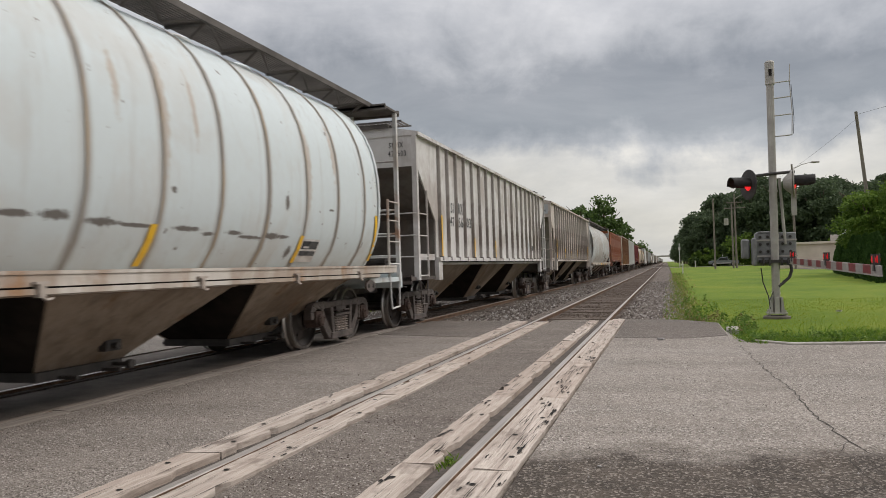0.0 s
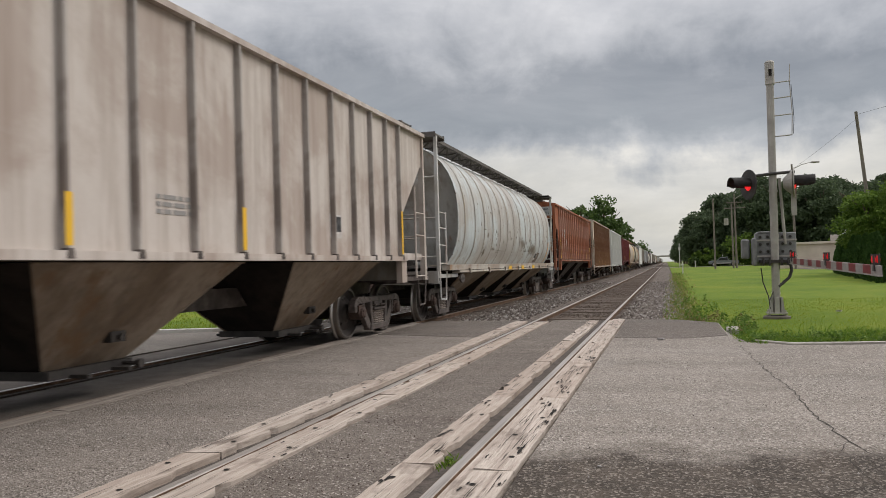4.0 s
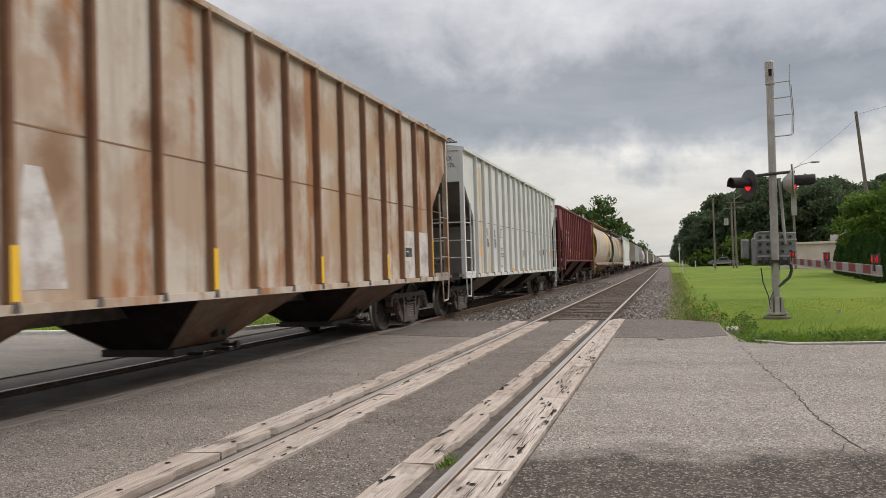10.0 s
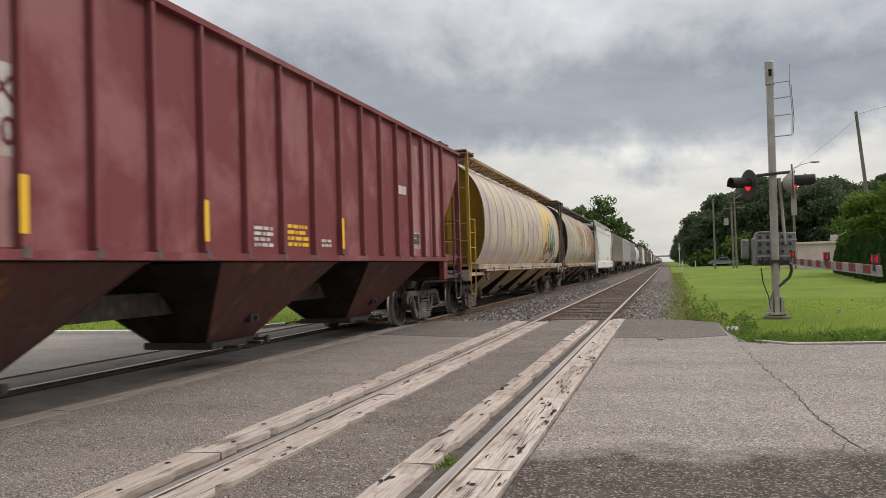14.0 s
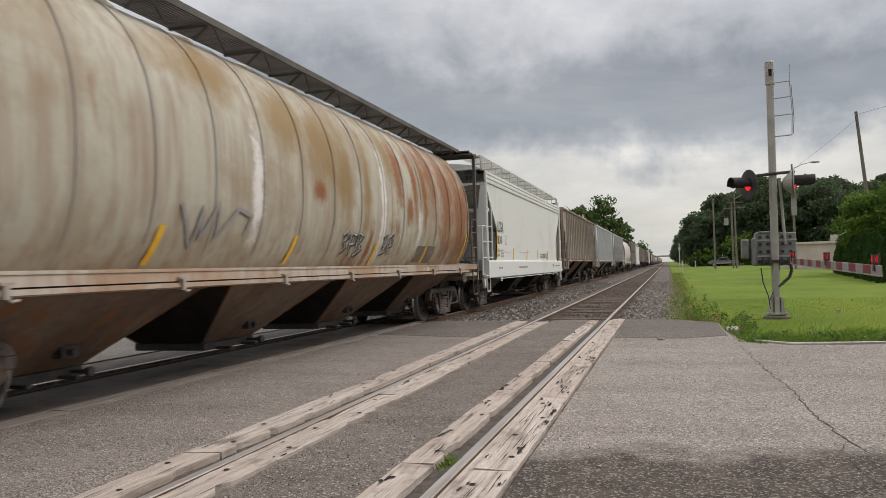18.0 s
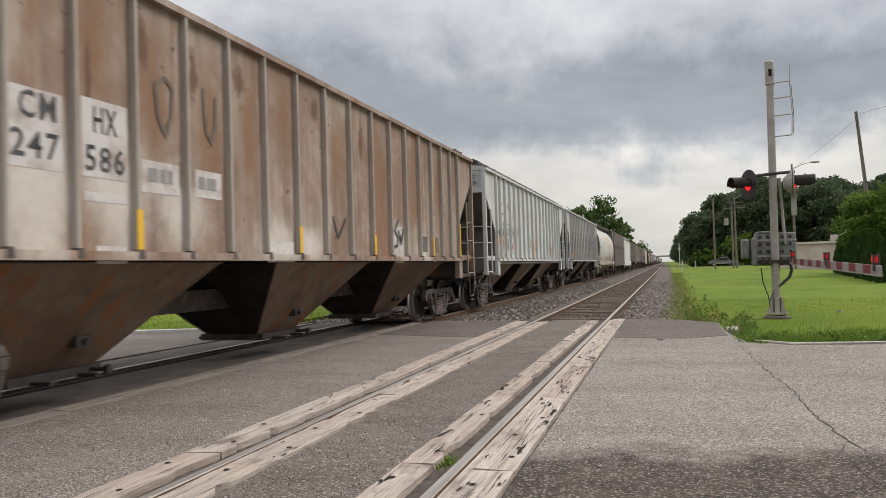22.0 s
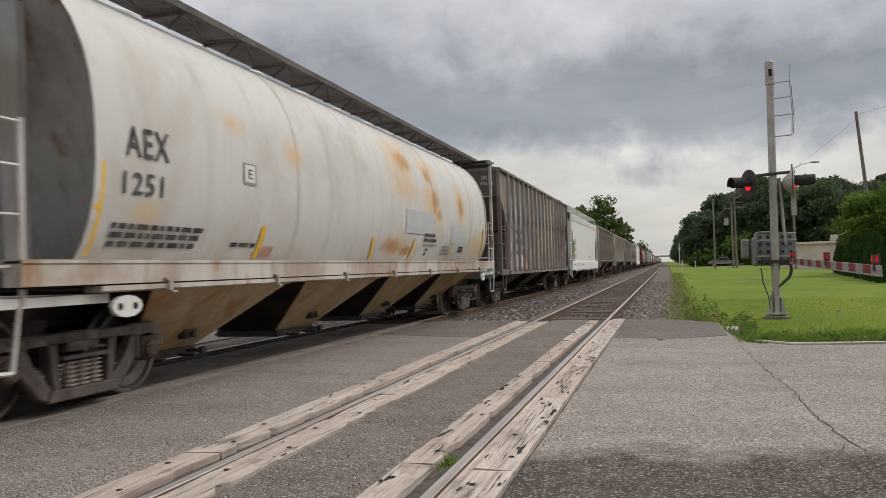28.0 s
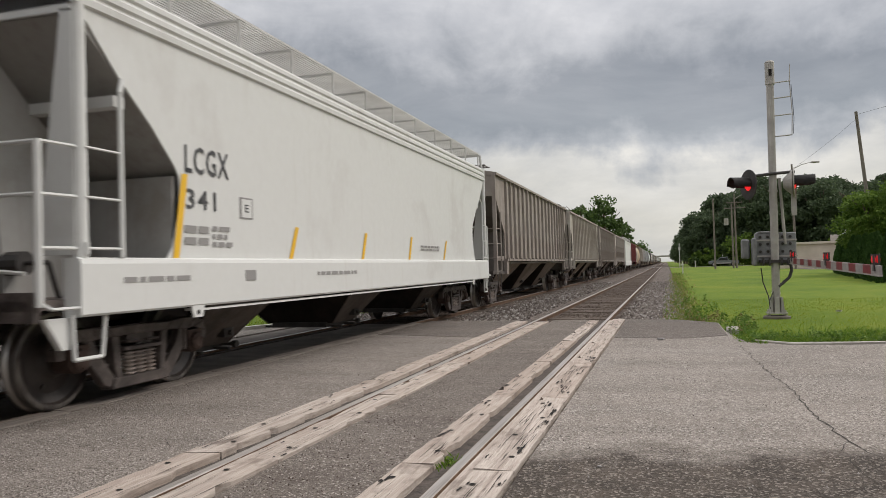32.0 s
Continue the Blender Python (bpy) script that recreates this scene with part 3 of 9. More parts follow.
    for i in range(2600):
        x = rng.choice((rng.uniform(-0.8, 2.2), rng.uniform(-2.35, -1.65), rng.uniform(-5.2, -3.3)))
        y = 3.0 + 9.0 * rng.random() ** 1.8
        if i % 3 == 0 and x > -0.85:
            y = rng.gauss(4.45, 0.35)
        r = rng.uniform(0.003, 0.009)
        b = len(vs)
        a = rng.random() * 6.28
        vs += [(x + r * math.cos(a + q * 2.09), y + r * math.sin(a + q * 2.09), 0.0) for q in range(3)] + [(x, y, r * 1.1)]
        fs += [(b, b + 1, b + 3), (b + 1, b + 2, b + 3), (b + 2, b, b + 3)]
    ob = tagged(new("road_grit", soup("road_grit", vs, fs, STONE)), "pale loose grit scattered over the asphalt", "grit", kind="stuff")
    # kerbs
    bm = bmesh.new()
    line = [(1.18, 11.9), (1.6, 11.45), (2.4, 11.52), (3.4, 11.72), (8, 12.65), (30, 17.0)]
    prism(bm, line + [(x, y + 0.12) for x, y in line[::-1]], -0.3, 0.028, "z")
    structure("kerb", bm, CONCRETE, "pale concrete kerb between road and lawn", "kerb", bevel=0.012)
    bm = bmesh.new()
    line = [(-60, 13.9), (-12.6, 13.8), (-10.6, 13.8), (-9.2, 14.15), (-8.65, 14.55), (-8.3, 15.6)]
    prism(bm, line + [(x - 0.1, y + 0.25) for x, y in line[::-1]], -0.3, 0.07, "z")
    structure("kerb", bm, PALE_CONCRETE, "pale concrete kerb round the road corner", "kerb")
    bm = bmesh.new()
    prism(bm, [(0.93, 13.75), (1.12, 13.7), (1.16, 14.35), (0.95, 14.3)], -0.2, 0.03, "z")
    structure("kerb_stone", bm, CONCRETE, "broken white concrete kerb end in the grass", "kerb", bevel=0.02)
    bm = bmesh.new()
    prism(bm, [(3.0, 13.75), (9, 15.5), (9, 15.9), (3.0, 14.15)], -0.2, -0.068, "z")
    structure("footpath", bm, CONCRETE, "overgrown concrete footpath strip in the lawn", "footpath")
    # ballast bed
    bm = bmesh.new()
    prism(bm, [(-9.6, -0.2), (-8.9, -0.12), (-7.6, -0.10), (-4.9, -0.10), (-4.5, -0.075), (-3.8, -0.06), (-3.2, -0.075), (-2.8, -0.11), (-1.2, -0.11), (-0.8, -0.085), (0.15, -0.085), (0.62, -0.2)], ROAD_END - 0.5, 1500, "y")
    structure("ballast_bed", bm, BALLAST, "grey and brown crushed stone ballast under two tracks", "ballast")
    bm = bmesh.new()
    prism(bm, [(-6.92, -0.3), (-6.92, -0.052), (-5.54, -0.052), (-5.54, -0.3)], -40, ROAD_END, "y")
    prism(bm, [(-7.96, -0.3), (-7.96, -0.02), (-7.06, -0.02), (-7.06, -0.3)], -40, ROAD_END, "y")
    structure("track_bed", bm, OILY, "oil-darkened bed between the rails in the road", "track bed")
    # flangeways of the near track
    bm = bmesh.new()
    for c in (NEAR_X - HALF, NEAR_X + HALF):
        box(bm, c - 0.17, c + 0.17, -40, ROAD_END, -0.3, -0.026)
    for c in (FAR_X - HALF, FAR_X + HALF):
        box(bm, c - 0.075, c + 0.14, -40, ROAD_END, -0.3, -0.032)
    structure("flangeway", bm, GROOVE, "dirt-filled flangeways beside the rails", "flangeway")


def make_rails():
    for name, c in (("near", NEAR_X), ("far", FAR_X)):
        for s in (-1, 1):
            x = c + s * HALF
            bm = bmesh.new()
            prism(bm, [(x - 0.037, -0.002), (x + 0.037, -0.002), (x + 0.037, -0.035), (x + 0.009, -0.045), (x + 0.009, -0.15), (x + 0.07, -0.175), (x - 0.07, -0.175), (x - 0.009, -0.15), (x - 0.009, -0.045), (x - 0.037, -0.035)], -40, 1400, "y")
            ob = structure("rail", bm, RAIL_RUST, "long steel rail with a polished head and rusty web", "rail")
            bm = bmesh.new()
            prism(bm, [(x - 0.034, -0.002), (x + 0.034, -0.002), (x + 0.028, 0.004), (x - 0.028, 0.004)], -40, 1400, "y")
            part("rail_head", bm, RAIL_TOP if name == "far" and s < 0 else (RAIL_DULL if name == "near" else RAIL_WORN), ob, "shiny worn running surface")


def make_timbers():
    rng = random.Random(11)
    for x0, x1 in ((-1.208, -1.142),):
        bm = bmesh.new()
        box(bm, x0, x1, -30, 16.7, -0.2, -0.012)
        structure("filler_strip", bm, TIMBER, "brown timber filler strip beside the rail", "filler strip")
    floor = new("crossing_timbers")
    tagged(floor, "weathered pale crossing timbers bolted along the rails", "crossing timbers", kind="structure")
    rows = [  # x from, x to, joints along the track, top
        (-1.135, -0.885, [1.9, 4.40, 6.88, 9.32, 11.8, 14.2, 16.72], 0.012),
        (-1.605, -1.39, [1.9, 4.45, 6.91, 9.4, 12.0, 14.5, 16.3], 0.016),
        (-2.685, -2.415, [0.9, 4.42, 6.9, 9.35, 12.0, 14.4, 16.1], 0.012),
        (-3.165, -2.88, [1.0, 4.5, 6.95, 9.2, 11.8, 14.2, 16.3], 0.014),
        (-5.43, -5.20, [0.5, 3.2, 5.75, 8.3, 10.9, 13.5, 16.2], 0.006),
    ]
    for x0, x1, joints, top in rows:
        joints = [joints[0] - 2.6 * k for k in range(12, 0, -1)] + joints
        for a, b in zip(joints, joints[1:]):
            bm = bmesh.new()
            g, seg = 0.007, 40
            pts_l, pts_r = [], []
            bite_l = bite_r = 0.0
            for i in range(seg + 1):
                y = a + g + (b - a - 2 * g) * i / seg
                # splintered edges: now and then a long bite is gone
                bite_l = rng.uniform(0.02, 0.055) if rng.random() < 0.035 else bite_l * (0.72 if rng.random() < 0.75 else 0.1)
                bite_r = rng.uniform(0.02, 0.055) if rng.random() < 0.035 else bite_r * (0.72 if rng.random() < 0.75 else 0.1)
                pts_l.append((x0 + bite_l + rng.uniform(0, 0.008), y))
                pts_r.append((x1 - bite_r - rng.uniform(0, 0.008), y))
            dz = rng.uniform(-0.003, 0.003)
            tilt = rng.uniform(-0.005, 0.005)
            lo_l = [bm.verts.new((x, y, -0.2)) for x, y in pts_l]
            lo_r = [bm.verts.new((x, y, -0.2)) for x, y in pts_r]
            up_l = [bm.verts.new((x, y, top + dz + tilt + rng.uniform(-0.004, 0.002))) for x, y in pts_l]
            up_r = [bm.verts.new((x, y, top + dz - tilt + rng.uniform(-0.004, 0.002))) for x, y in pts_r]
            for i in range(seg):
                bm.faces.new((up_l[i], up_r[i], up_r[i + 1], up_l[i + 1]))
                bm.faces.new((lo_l[i], up_l[i], up_l[i + 1], lo_l[i + 1]))
                bm.faces.new((up_r[i], lo_r[i], lo_r[i + 1], up_r[i + 1]))
            bm.faces.new((lo_l[0], lo_r[0], up_r[0], up_l[0]))
            bm.faces.new((lo_l[-1], up_l[-1], up_r[-1], lo_r[-1]))
            pl = part("timber", bm, TIMBER if x1 > -4 else TIMBER_DIRTY, floor)
            if x1 > -4:
                bm = bmesh.new()
                k = max(3, int((b - a) / 0.55))
                for i in range(k):
                    y = a + (b - a) * (i + 0.5) / k
                    x = x0 + (x1 - x0) * (0.3 if i % 2 else 0.68)
                    r = 0.020
                    ring = [bm.verts.new((x + r * math.cos(q * 0.628), y + r * math.sin(q * 0.628), top + dz + 0.0045)) for q in range(10)]
                    bm.faces.new(ring)
                for i in range(16 if x0 < -1.2 else 26):
                    # drying splits that wander along the grain
                    y, x = rng.uniform(a + 0.03, b - 0.5), rng.uniform(x0 + 0.03, x1 - 0.03)
                    ln, n, wd = rng.uniform(0.12, 0.55), 7, rng.uniform(0.0012, 0.0035)
                    lf, rt = [], []
                    for q in range(n):
                        f = q / (n - 1)
                        x += rng.uniform(-0.004, 0.004)
                        ww = wd * math.sin(math.pi * min(0.98, max(0.02, f))) * rng.uniform(0.6, 1.3)
                        lf.append(bm.verts.new((x - ww, y + ln * f, top + dz + 0.0045)))
                        rt.append(bm.verts.new((x + ww, y + ln * f, top + dz + 0.0045)))
                    for q in range(n - 1):
                        bm.faces.new((lf[q], rt[q], rt[q + 1], lf[q + 1]))
                for i in range(2 if x0 < -1.2 else 5):
                    # rotten hollows, ragged, drawn out along the grain
                    y = rng.uniform(a + 0.1, b - 0.3)
                    x = rng.choice((x0 + 0.035, x1 - 0.035, rng.uniform(x0 + 0.05, x1 - 0.05)))
                    for k in range(rng.randint(2, 5)):
                        px, py = x + rng.gauss(0, 0.018), y + rng.gauss(0, 0.07)
                        lx, ly = rng.uniform(0.004, 0.014), rng.uniform(0.02, 0.085)
                        bm.faces.new([bm.verts.new((min(x1 - 0.01, max(x0 + 0.01, px + lx * rng.uniform(0.3, 1.3) * math.cos(q * 0.628))), py + ly * rng.uniform(0.5, 1.2) * math.sin(q * 0.628), top + dz + 0.0047 + 0.0002 * k)) for q in range(10)])
                part("worn_face", bm, HOLE, pl, "dark bolt holes and splits")


def make_ties():
    me = None
    for c, name in ((NEAR_X, "near"), (FAR_X, "far")):
        row = new("tie_row")
        tagged(row, "dark creosoted wooden ties half buried in ballast", "railway ties", kind="structure")
        bm = bmesh.new()
        box(bm, -1.3, 1.3, -0.115, 0.115, -0.24, -0.092)
        me = me or mesh("tie", bm, TIE_WOOD, bevel=0.01)
        rng = random.Random(int(-c * 10))
        for i in range(120):
            share("tie", me, row, (c + rng.uniform(-0.06, 0.06), ROAD_END + 0.5 + i * 0.52, rng.uniform(-0.015, 0.01)), (0, 0, rng.uniform(-0.02, 0.02)))


def make_stones():
    rng = random.Random(21)
    vs, fs = [], []
    for i in range(22000):
        y = ROAD_END + 0.1 + 34 * rng.random() ** 1.7
        x = rng.uniform(-9.2, 0.45) if i % 9 else rng.gauss(0.25, 0.18)
        near_rail = min(abs(x - c - s * HALF) for c in (NEAR_X, FAR_X) for s in (-1, 1))
        if near_rail < 0.1:
            continue
        z = -0.11 + (0.06 if -4.6 < x < -3.2 else 0.0) + (0.025 if x > -1.1 else 0)
        r = rng.uniform(0.02, 0.05)
        b = len(vs)
        q = Euler((rng.random() * 6, rng.random() * 6, rng.random() * 6)).to_matrix()
        for p in ((1, 0, 0), (-0.8, 0.2, 0), (0, 1, 0.1), (0.1, -0.9, 0), (0, 0.1, 0.75), (0.1, 0, -0.7)):
            w = q @ Vector((p[0] * r, p[1] * r, p[2] * r))
            vs.append((x + w.x, y + w.y, z + w.z))
        fs += [(b + i0, b + i1, b + i2) for i0, i1, i2 in ((0, 2, 4), (2, 1, 4), (1, 3, 4), (3, 0, 4), (2, 0, 5), (1, 2, 5), (3, 1, 5), (0, 3, 5))]
    tagged(new("ballast_stones", soup("ballast_stones", vs, fs, STONE)), "loose grey ballast stones heaped between the tracks", "ballast", kind="stuff")


def make_grass():
    rng = random.Random(31)

    class Bed:
        """Blades and small leaves gathered into one mesh."""
        def __init__(self):
            self.v, self.f = [], []

        def blade(self, x, y, z, h, w, lean):
            a = rng.random() * 6.28
            b = len(self.v)
            dx, dy = math.cos(a) * w, math.sin(a) * w
            lx, ly = math.cos(a + 1.57) * lean * h, math.sin(a + 1.57) * lean * h
            self.v.extend(((x - dx, y - dy, z), (x + dx, y + dy, z), (x + lx * 0.4 + dx * 0.6, y + ly * 0.4 + dy * 0.6, z + h * 0.6), (x + lx, y + ly, z + h)))
            self.f.extend(((b, b + 1, b + 2), (b, b + 2, b + 3)))

        def leaf(self, x, y, z, r):
            n = Vector((rng.gauss(0, 0.6), rng.gauss(0, 0.6), 1)).normalized()
            u = n.orthogonal().normalized()
            u.rotate(Matrix.Rotation(rng.random() * 6.28, 3, n))
            w = n.cross(u)
            b = len(self.v)
            c = Vector((x, y, z))
            self.v.extend(tuple(c + q) for q in (-u * r, w * r * 0.55, u * r, -w * r * 0.55))
            self.f.append((b, b + 1, b + 2, b + 3))

        def clump(self, x, y, z, h, r, leaves, size):
            """A broad-leaved weed: leaves up a few stems."""
            for k in range(leaves):
                f = rng.random() ** 0.8
                a, d = rng.random() * 6.28, r * (1.15 - f) * rng.random() ** 0.5
                self.leaf(x + math.cos(a) * d, y + math.sin(a) * d, z + h * f, size * rng.uniform(0.6, 1.3))
            for k in range(max(2, leaves // 12)):
                self.blade(x + rng.gauss(0, r * 0.4), y + rng.gauss(0, r * 0.4), z, h * rng.uniform(0.7, 1.25), 0.004, rng.uniform(0.05, 0.4))

        def done(self, name, material, label, category="grass"):
            tagged(new(name, soup(name, self.v, self.f, material)), label, category, kind="stuff")

    def kerb_at(x):
        return 11.55 + 0.2 * max(0.0, x - 1.6)

    lawn, rank, herb, dry = Bed(), Bed(), Bed(), Bed()
    for i in range(34000):
        y = 12.0 + 14 * rng.random() ** 1.7
        x = 0.6 + rng.random() * (3.5 + (y - 12) * 0.40)
        if y < kerb_at(x) + 0.2 or (x < 1.05 and y < 13.3) or (x < 1.0 and y < 15.7):
            continue
        lawn.blade(x, y, -0.08, rng.uniform(0.012, 0.035), rng.uniform(0.003, 0.006) * (1.7 if y > 20 else 1.0), rng.uniform(0.3, 1.0))
    # rank growth leaning over the kerb
    for i in range(17000):
        x = 0.95 + rng.random() * 5.5
        y = kerb_at(x) + 0.13 + abs(rng.gauss(0, 0.75))
        if x < 1.15 and y < 12.3:
            continue
        hump = 0.65 + 0.5 * noise.noise(Vector((x * 1.3, y * 0.8, 0.0)))
        rank.blade(x, y, -0.08, rng.uniform(0.07, 0.21) * hump, rng.uniform(0.004, 0.008), rng.uniform(0.2, 1.1))
    for i in range(330):
        x = 1.0 + rng.random() * 5.0
        y = kerb_at(x) + 0.18 + abs(rng.gauss(0, 0.6))
        herb.clump(x, y, -0.08, rng.uniform(0.08, 0.20), rng.uniform(0.08, 0.2), 34, 0.022)
    # tall weeds where the lawn meets the ballast
    for i in range(30):
        y = 16.9 + 9 * rng.random() ** 1.6
        x = 0.55 + rng.gauss(0.12 + 0.02 * (y - 16), 0.30)
        if x < 0.02 or (y < 17.3 and x < 0.25):
            continue
        (herb if rng.random() < 0.5 else dry).clump(x, y, -0.12, rng.uniform(0.08, 0.32) * (1.1 - min(0.5, abs(x - 0.7) * 0.5)), rng.uniform(0.07, 0.2), 36, 0.030)
    for i in range(34):
        x, y = rng.uniform(0.95, 1.5), rng.uniform(13.6, 17.2)
        (herb if rng.random() < 0.8 else dry).clump(x, y, -0.1, rng.uniform(0.1, 0.32), rng.uniform(0.07, 0.16), 34, 0.026)
    for i in range(110):
        y = 22 + 60 * rng.random() ** 1.4
        x = 0.45 + rng.gauss(0.012 * (y - 16), 0.28)
        if x > -0.1:
            (herb if rng.random() < 0.4 else dry).clump(x, y, -0.12, rng.uniform(0.05, 0.18), rng.uniform(0.1, 0.25), 12, 0.04)
    for i in range(9000):
        y = 16.8 + 70 * rng.random() ** 1.7
        x = rng.gauss(0.36 + 0.008 * (y - 16), 0.24)
        if x > -0.2:
            (rank if rng.random() < 0.45 else dry).blade(x, y, -0.10, rng.uniform(0.03, 0.13), rng.uniform(0.004, 0.008), rng.uniform(0.2, 0.9))
    lawn.done("grass_tufts", BLADE, "short bright green mown grass blades on the lawn")
    rank.done("long_grass", TALL_BLADE, "long green grass leaning over the kerb")
    herb.done("broadleaf_weeds", HERB, "leafy green weeds along kerb and ballast", "weeds")
    dry.done("trackside_weeds", WEED, "straggling tan and olive weeds along the ballast edge", "weeds")
    tuft = Bed()
    for i in range(70):
        tuft.blade(rng.gauss(-1.345, 0.02), rng.gauss(4.62, 0.09), -0.05, rng.uniform(0.03, 0.08), 0.003, rng.uniform(0.3, 1.0))
    tuft.clump(-1.345, 4.62, -0.04, 0.06, 0.06, 40, 0.012)
    tuft.done("grass_tuft", TALL_BLADE, "small green tuft growing in the flangeway")
    verge = Bed()
    for i in range(12000):
        y = 14.3 + 26 * rng.random() ** 1.6
        x = rng.uniform(-18, -8.6)
        if y < 17 and x > -9.0 - (17 - y) * 0.25:
            continue
        verge.blade(x, y, -0.08, rng.uniform(0.03, 0.08), rng.uniform(0.006, 0.012), rng.uniform(0.1, 0.8))
    verge.done("verge_grass", BLADE, "green verge grass on the far side of the train")


make_ground()
make_rails()


# ---- freight cars ----
# Car space: y runs back from the front coupling line, z up from the rail head, x to the camera's side.
WHEEL_R, AXLE = 0.457, 0.889


def make_truck_meshes():
    bm = bmesh.new()
    for s in (-1, 1):
        lathe(bm, [(s * 0.69, 0.10), (s * 0.69, 0.37), (s * 0.675, 0.415), (s * 0.69, 0.485), (s * 0.715, 0.485), (s * 0.735, WHEEL_R + 0.003),
                   (s * 0.815, WHEEL_R - 0.003), (s * 0.825, 0.437), (s * 0.825, 0.405), (s * 0.79, 0.385), (s * 0.75, 0.30), (s * 0.785, 0.17), (s * 0.84, 0.13), (s * 0.84, 0.03)], (0, 0, 0), 40)
    rod(bm, (-1.0, 0, 0), (1.0, 0, 0), 0.08, 12)
    # cast lugs on the plate
    for i in range(3):
        a = i * 2.094
        rod(bm, (0.755, math.cos(a) * 0.25, math.sin(a) * 0.25), (0.785, math.cos(a) * 0.25, math.sin(a) * 0.25), 0.025, 8)
    wheelset = mesh("wheelset", bm, [WHEEL_FACE, WHEEL_TREAD, WHEEL_RIM], smooth=False)
    for p in wheelset.polygons:
        r = math.hypot(p.center.y, p.center.z)
        if r > 0.449 and abs(p.normal.x) < 0.8:
            p.material_index = 1
        elif r > 0.40 and abs(p.center.x) > 0.8:
            p.material_index = 2
    # side frame: bowed top chord, arched pedestals, raking tension members and two columns
    bm = bmesh.new()
    x0, x1 = 0.94, 1.07
    top = [(-1.13, 0.47), (-1.15, 0.58), (-1.09, 0.68), (-0.95, 0.735), (-0.72, 0.735), (-0.50, 0.715), (0.0, 0.725), (0.50, 0.715), (0.72, 0.735), (0.95, 0.735), (1.09, 0.68), (1.15, 0.58), (1.13, 0.47)]
    low = [(1.04, 0.47), (1.02, 0.58), (0.90, 0.625), (0.76, 0.60), (0.62, 0.62), (0.40, 0.625), (0.0, 0.63), (-0.40, 0.625), (-0.62, 0.62), (-0.76, 0.60), (-0.90, 0.625), (-1.02, 0.58), (-1.04, 0.47)]
    for k in range(len(top) - 1):
        prism(bm, [top[k], top[k + 1], low[len(low) - 2 - k], low[len(low) - 1 - k]], x0, x1)
    for s in (-1, 1):
        prism(bm, [(s * 0.74, 0.42), (s * 0.80, 0.61), (s * 0.66, 0.62), (s * 0.60, 0.47), (s * 0.37, 0.235), (s * 0.40, 0.12), (s * 0.52, 0.17)], x0 + 0.015, x1 - 0.02)
        prism(bm, [(s * 0.28, 0.20), (s * 0.37, 0.20), (s * 0.43, 0.63), (s * 0.33, 0.63)], x0, x1)
        prism(bm, [(s * 0.72, 0.38), (s * 0.77, 0.38), (s * 0.78, 0.61), (s * 0.72, 0.61)], x0, x1)
        # brake beam guide and a lightening pocket's rim
        box(bm, x0 - 0.05, x1 - 0.05, min(s * 0.42, s * 0.56), max(s * 0.42, s * 0.56), 0.34, 0.37)
    prism(bm, [(-0.44, 0.12), (0.44, 0.12), (0.40, 0.225), (-0.40, 0.225)], x0 - 0.02, x1 + 0.015)
    sideframe = mesh("side_frame", bm, STEEL_DARK, bevel=0.010)
    bm = bmesh.new()
    coil = [(0.225, 0.05)]
    for i in range(6):
        z = 0.232 + i * 0.04
        coil += [(z, 0.044), (z + 0.007, 0.074), (z + 0.020, 0.074), (z + 0.027, 0.044)]
    lathe(bm, coil, (0, 0, 0), 10, "z")
    springs = mesh("spring", bm, SPRING, smooth=False)
    bm = bmesh.new()
    lathe(bm, [(0.88, 0.12), (1.08, 0.12), (1.095, 0.10), (1.13, 0.095), (1.15, 0.055)], (0, 0, 0), 16)
    box(bm, 0.93, 1.09, -0.125, 0.125, 0.03, 0.135)
    for i in range(3):
        a = i * 2.094 + 0.5
        rod(bm, (1.12, math.cos(a) * 0.065, math.sin(a) * 0.065), (1.155, math.cos(a) * 0.065, math.sin(a) * 0.065), 0.016, 6)
    bearing = mesh("bearing", bm, STEEL_RUST)
    bm = bmesh.new()
    box(bm, -1.06, 1.06, -0.2, 0.2, 0.54, 0.68)
    for s in (-1, 1):
        # bolster ends in the side frame's window, above the springs
        xa, xb = sorted((s * 1.0, s * 1.10))
        box(bm, xa, xb, -0.29, 0.29, 0.475, 0.515)
        box(bm, xa, xb, -0.24, -0.06, 0.55, 0.575)
        box(bm, xa, xb, 0.06, 0.24, 0.55, 0.575)
    box(bm, -0.35, 0.35, -0.30, 0.30, 0.68, 0.80)
    for d in (-0.56, 0.56):
        box(bm, -0.85, 0.85, d - 0.05, d + 0.05, 0.34, 0.44)
        for s in (-1, 1):
            # brake shoe hung against the tread
            box(bm, s * 0.77 - 0.05, s * 0.77 + 0.05, d * 0.86 - 0.03, d * 0.86 + 0.03, 0.30, 0.58)
    rod(bm, (-0.2, -0.56, 0.40), (0.25, 0.56, 0.30), 0.025, 6)
    bolster = mesh("bolster", bm, STEEL_DARK, bevel=0.008)
    return wheelset, sideframe, springs, bearing, bolster


TRUCK = make_truck_meshes()


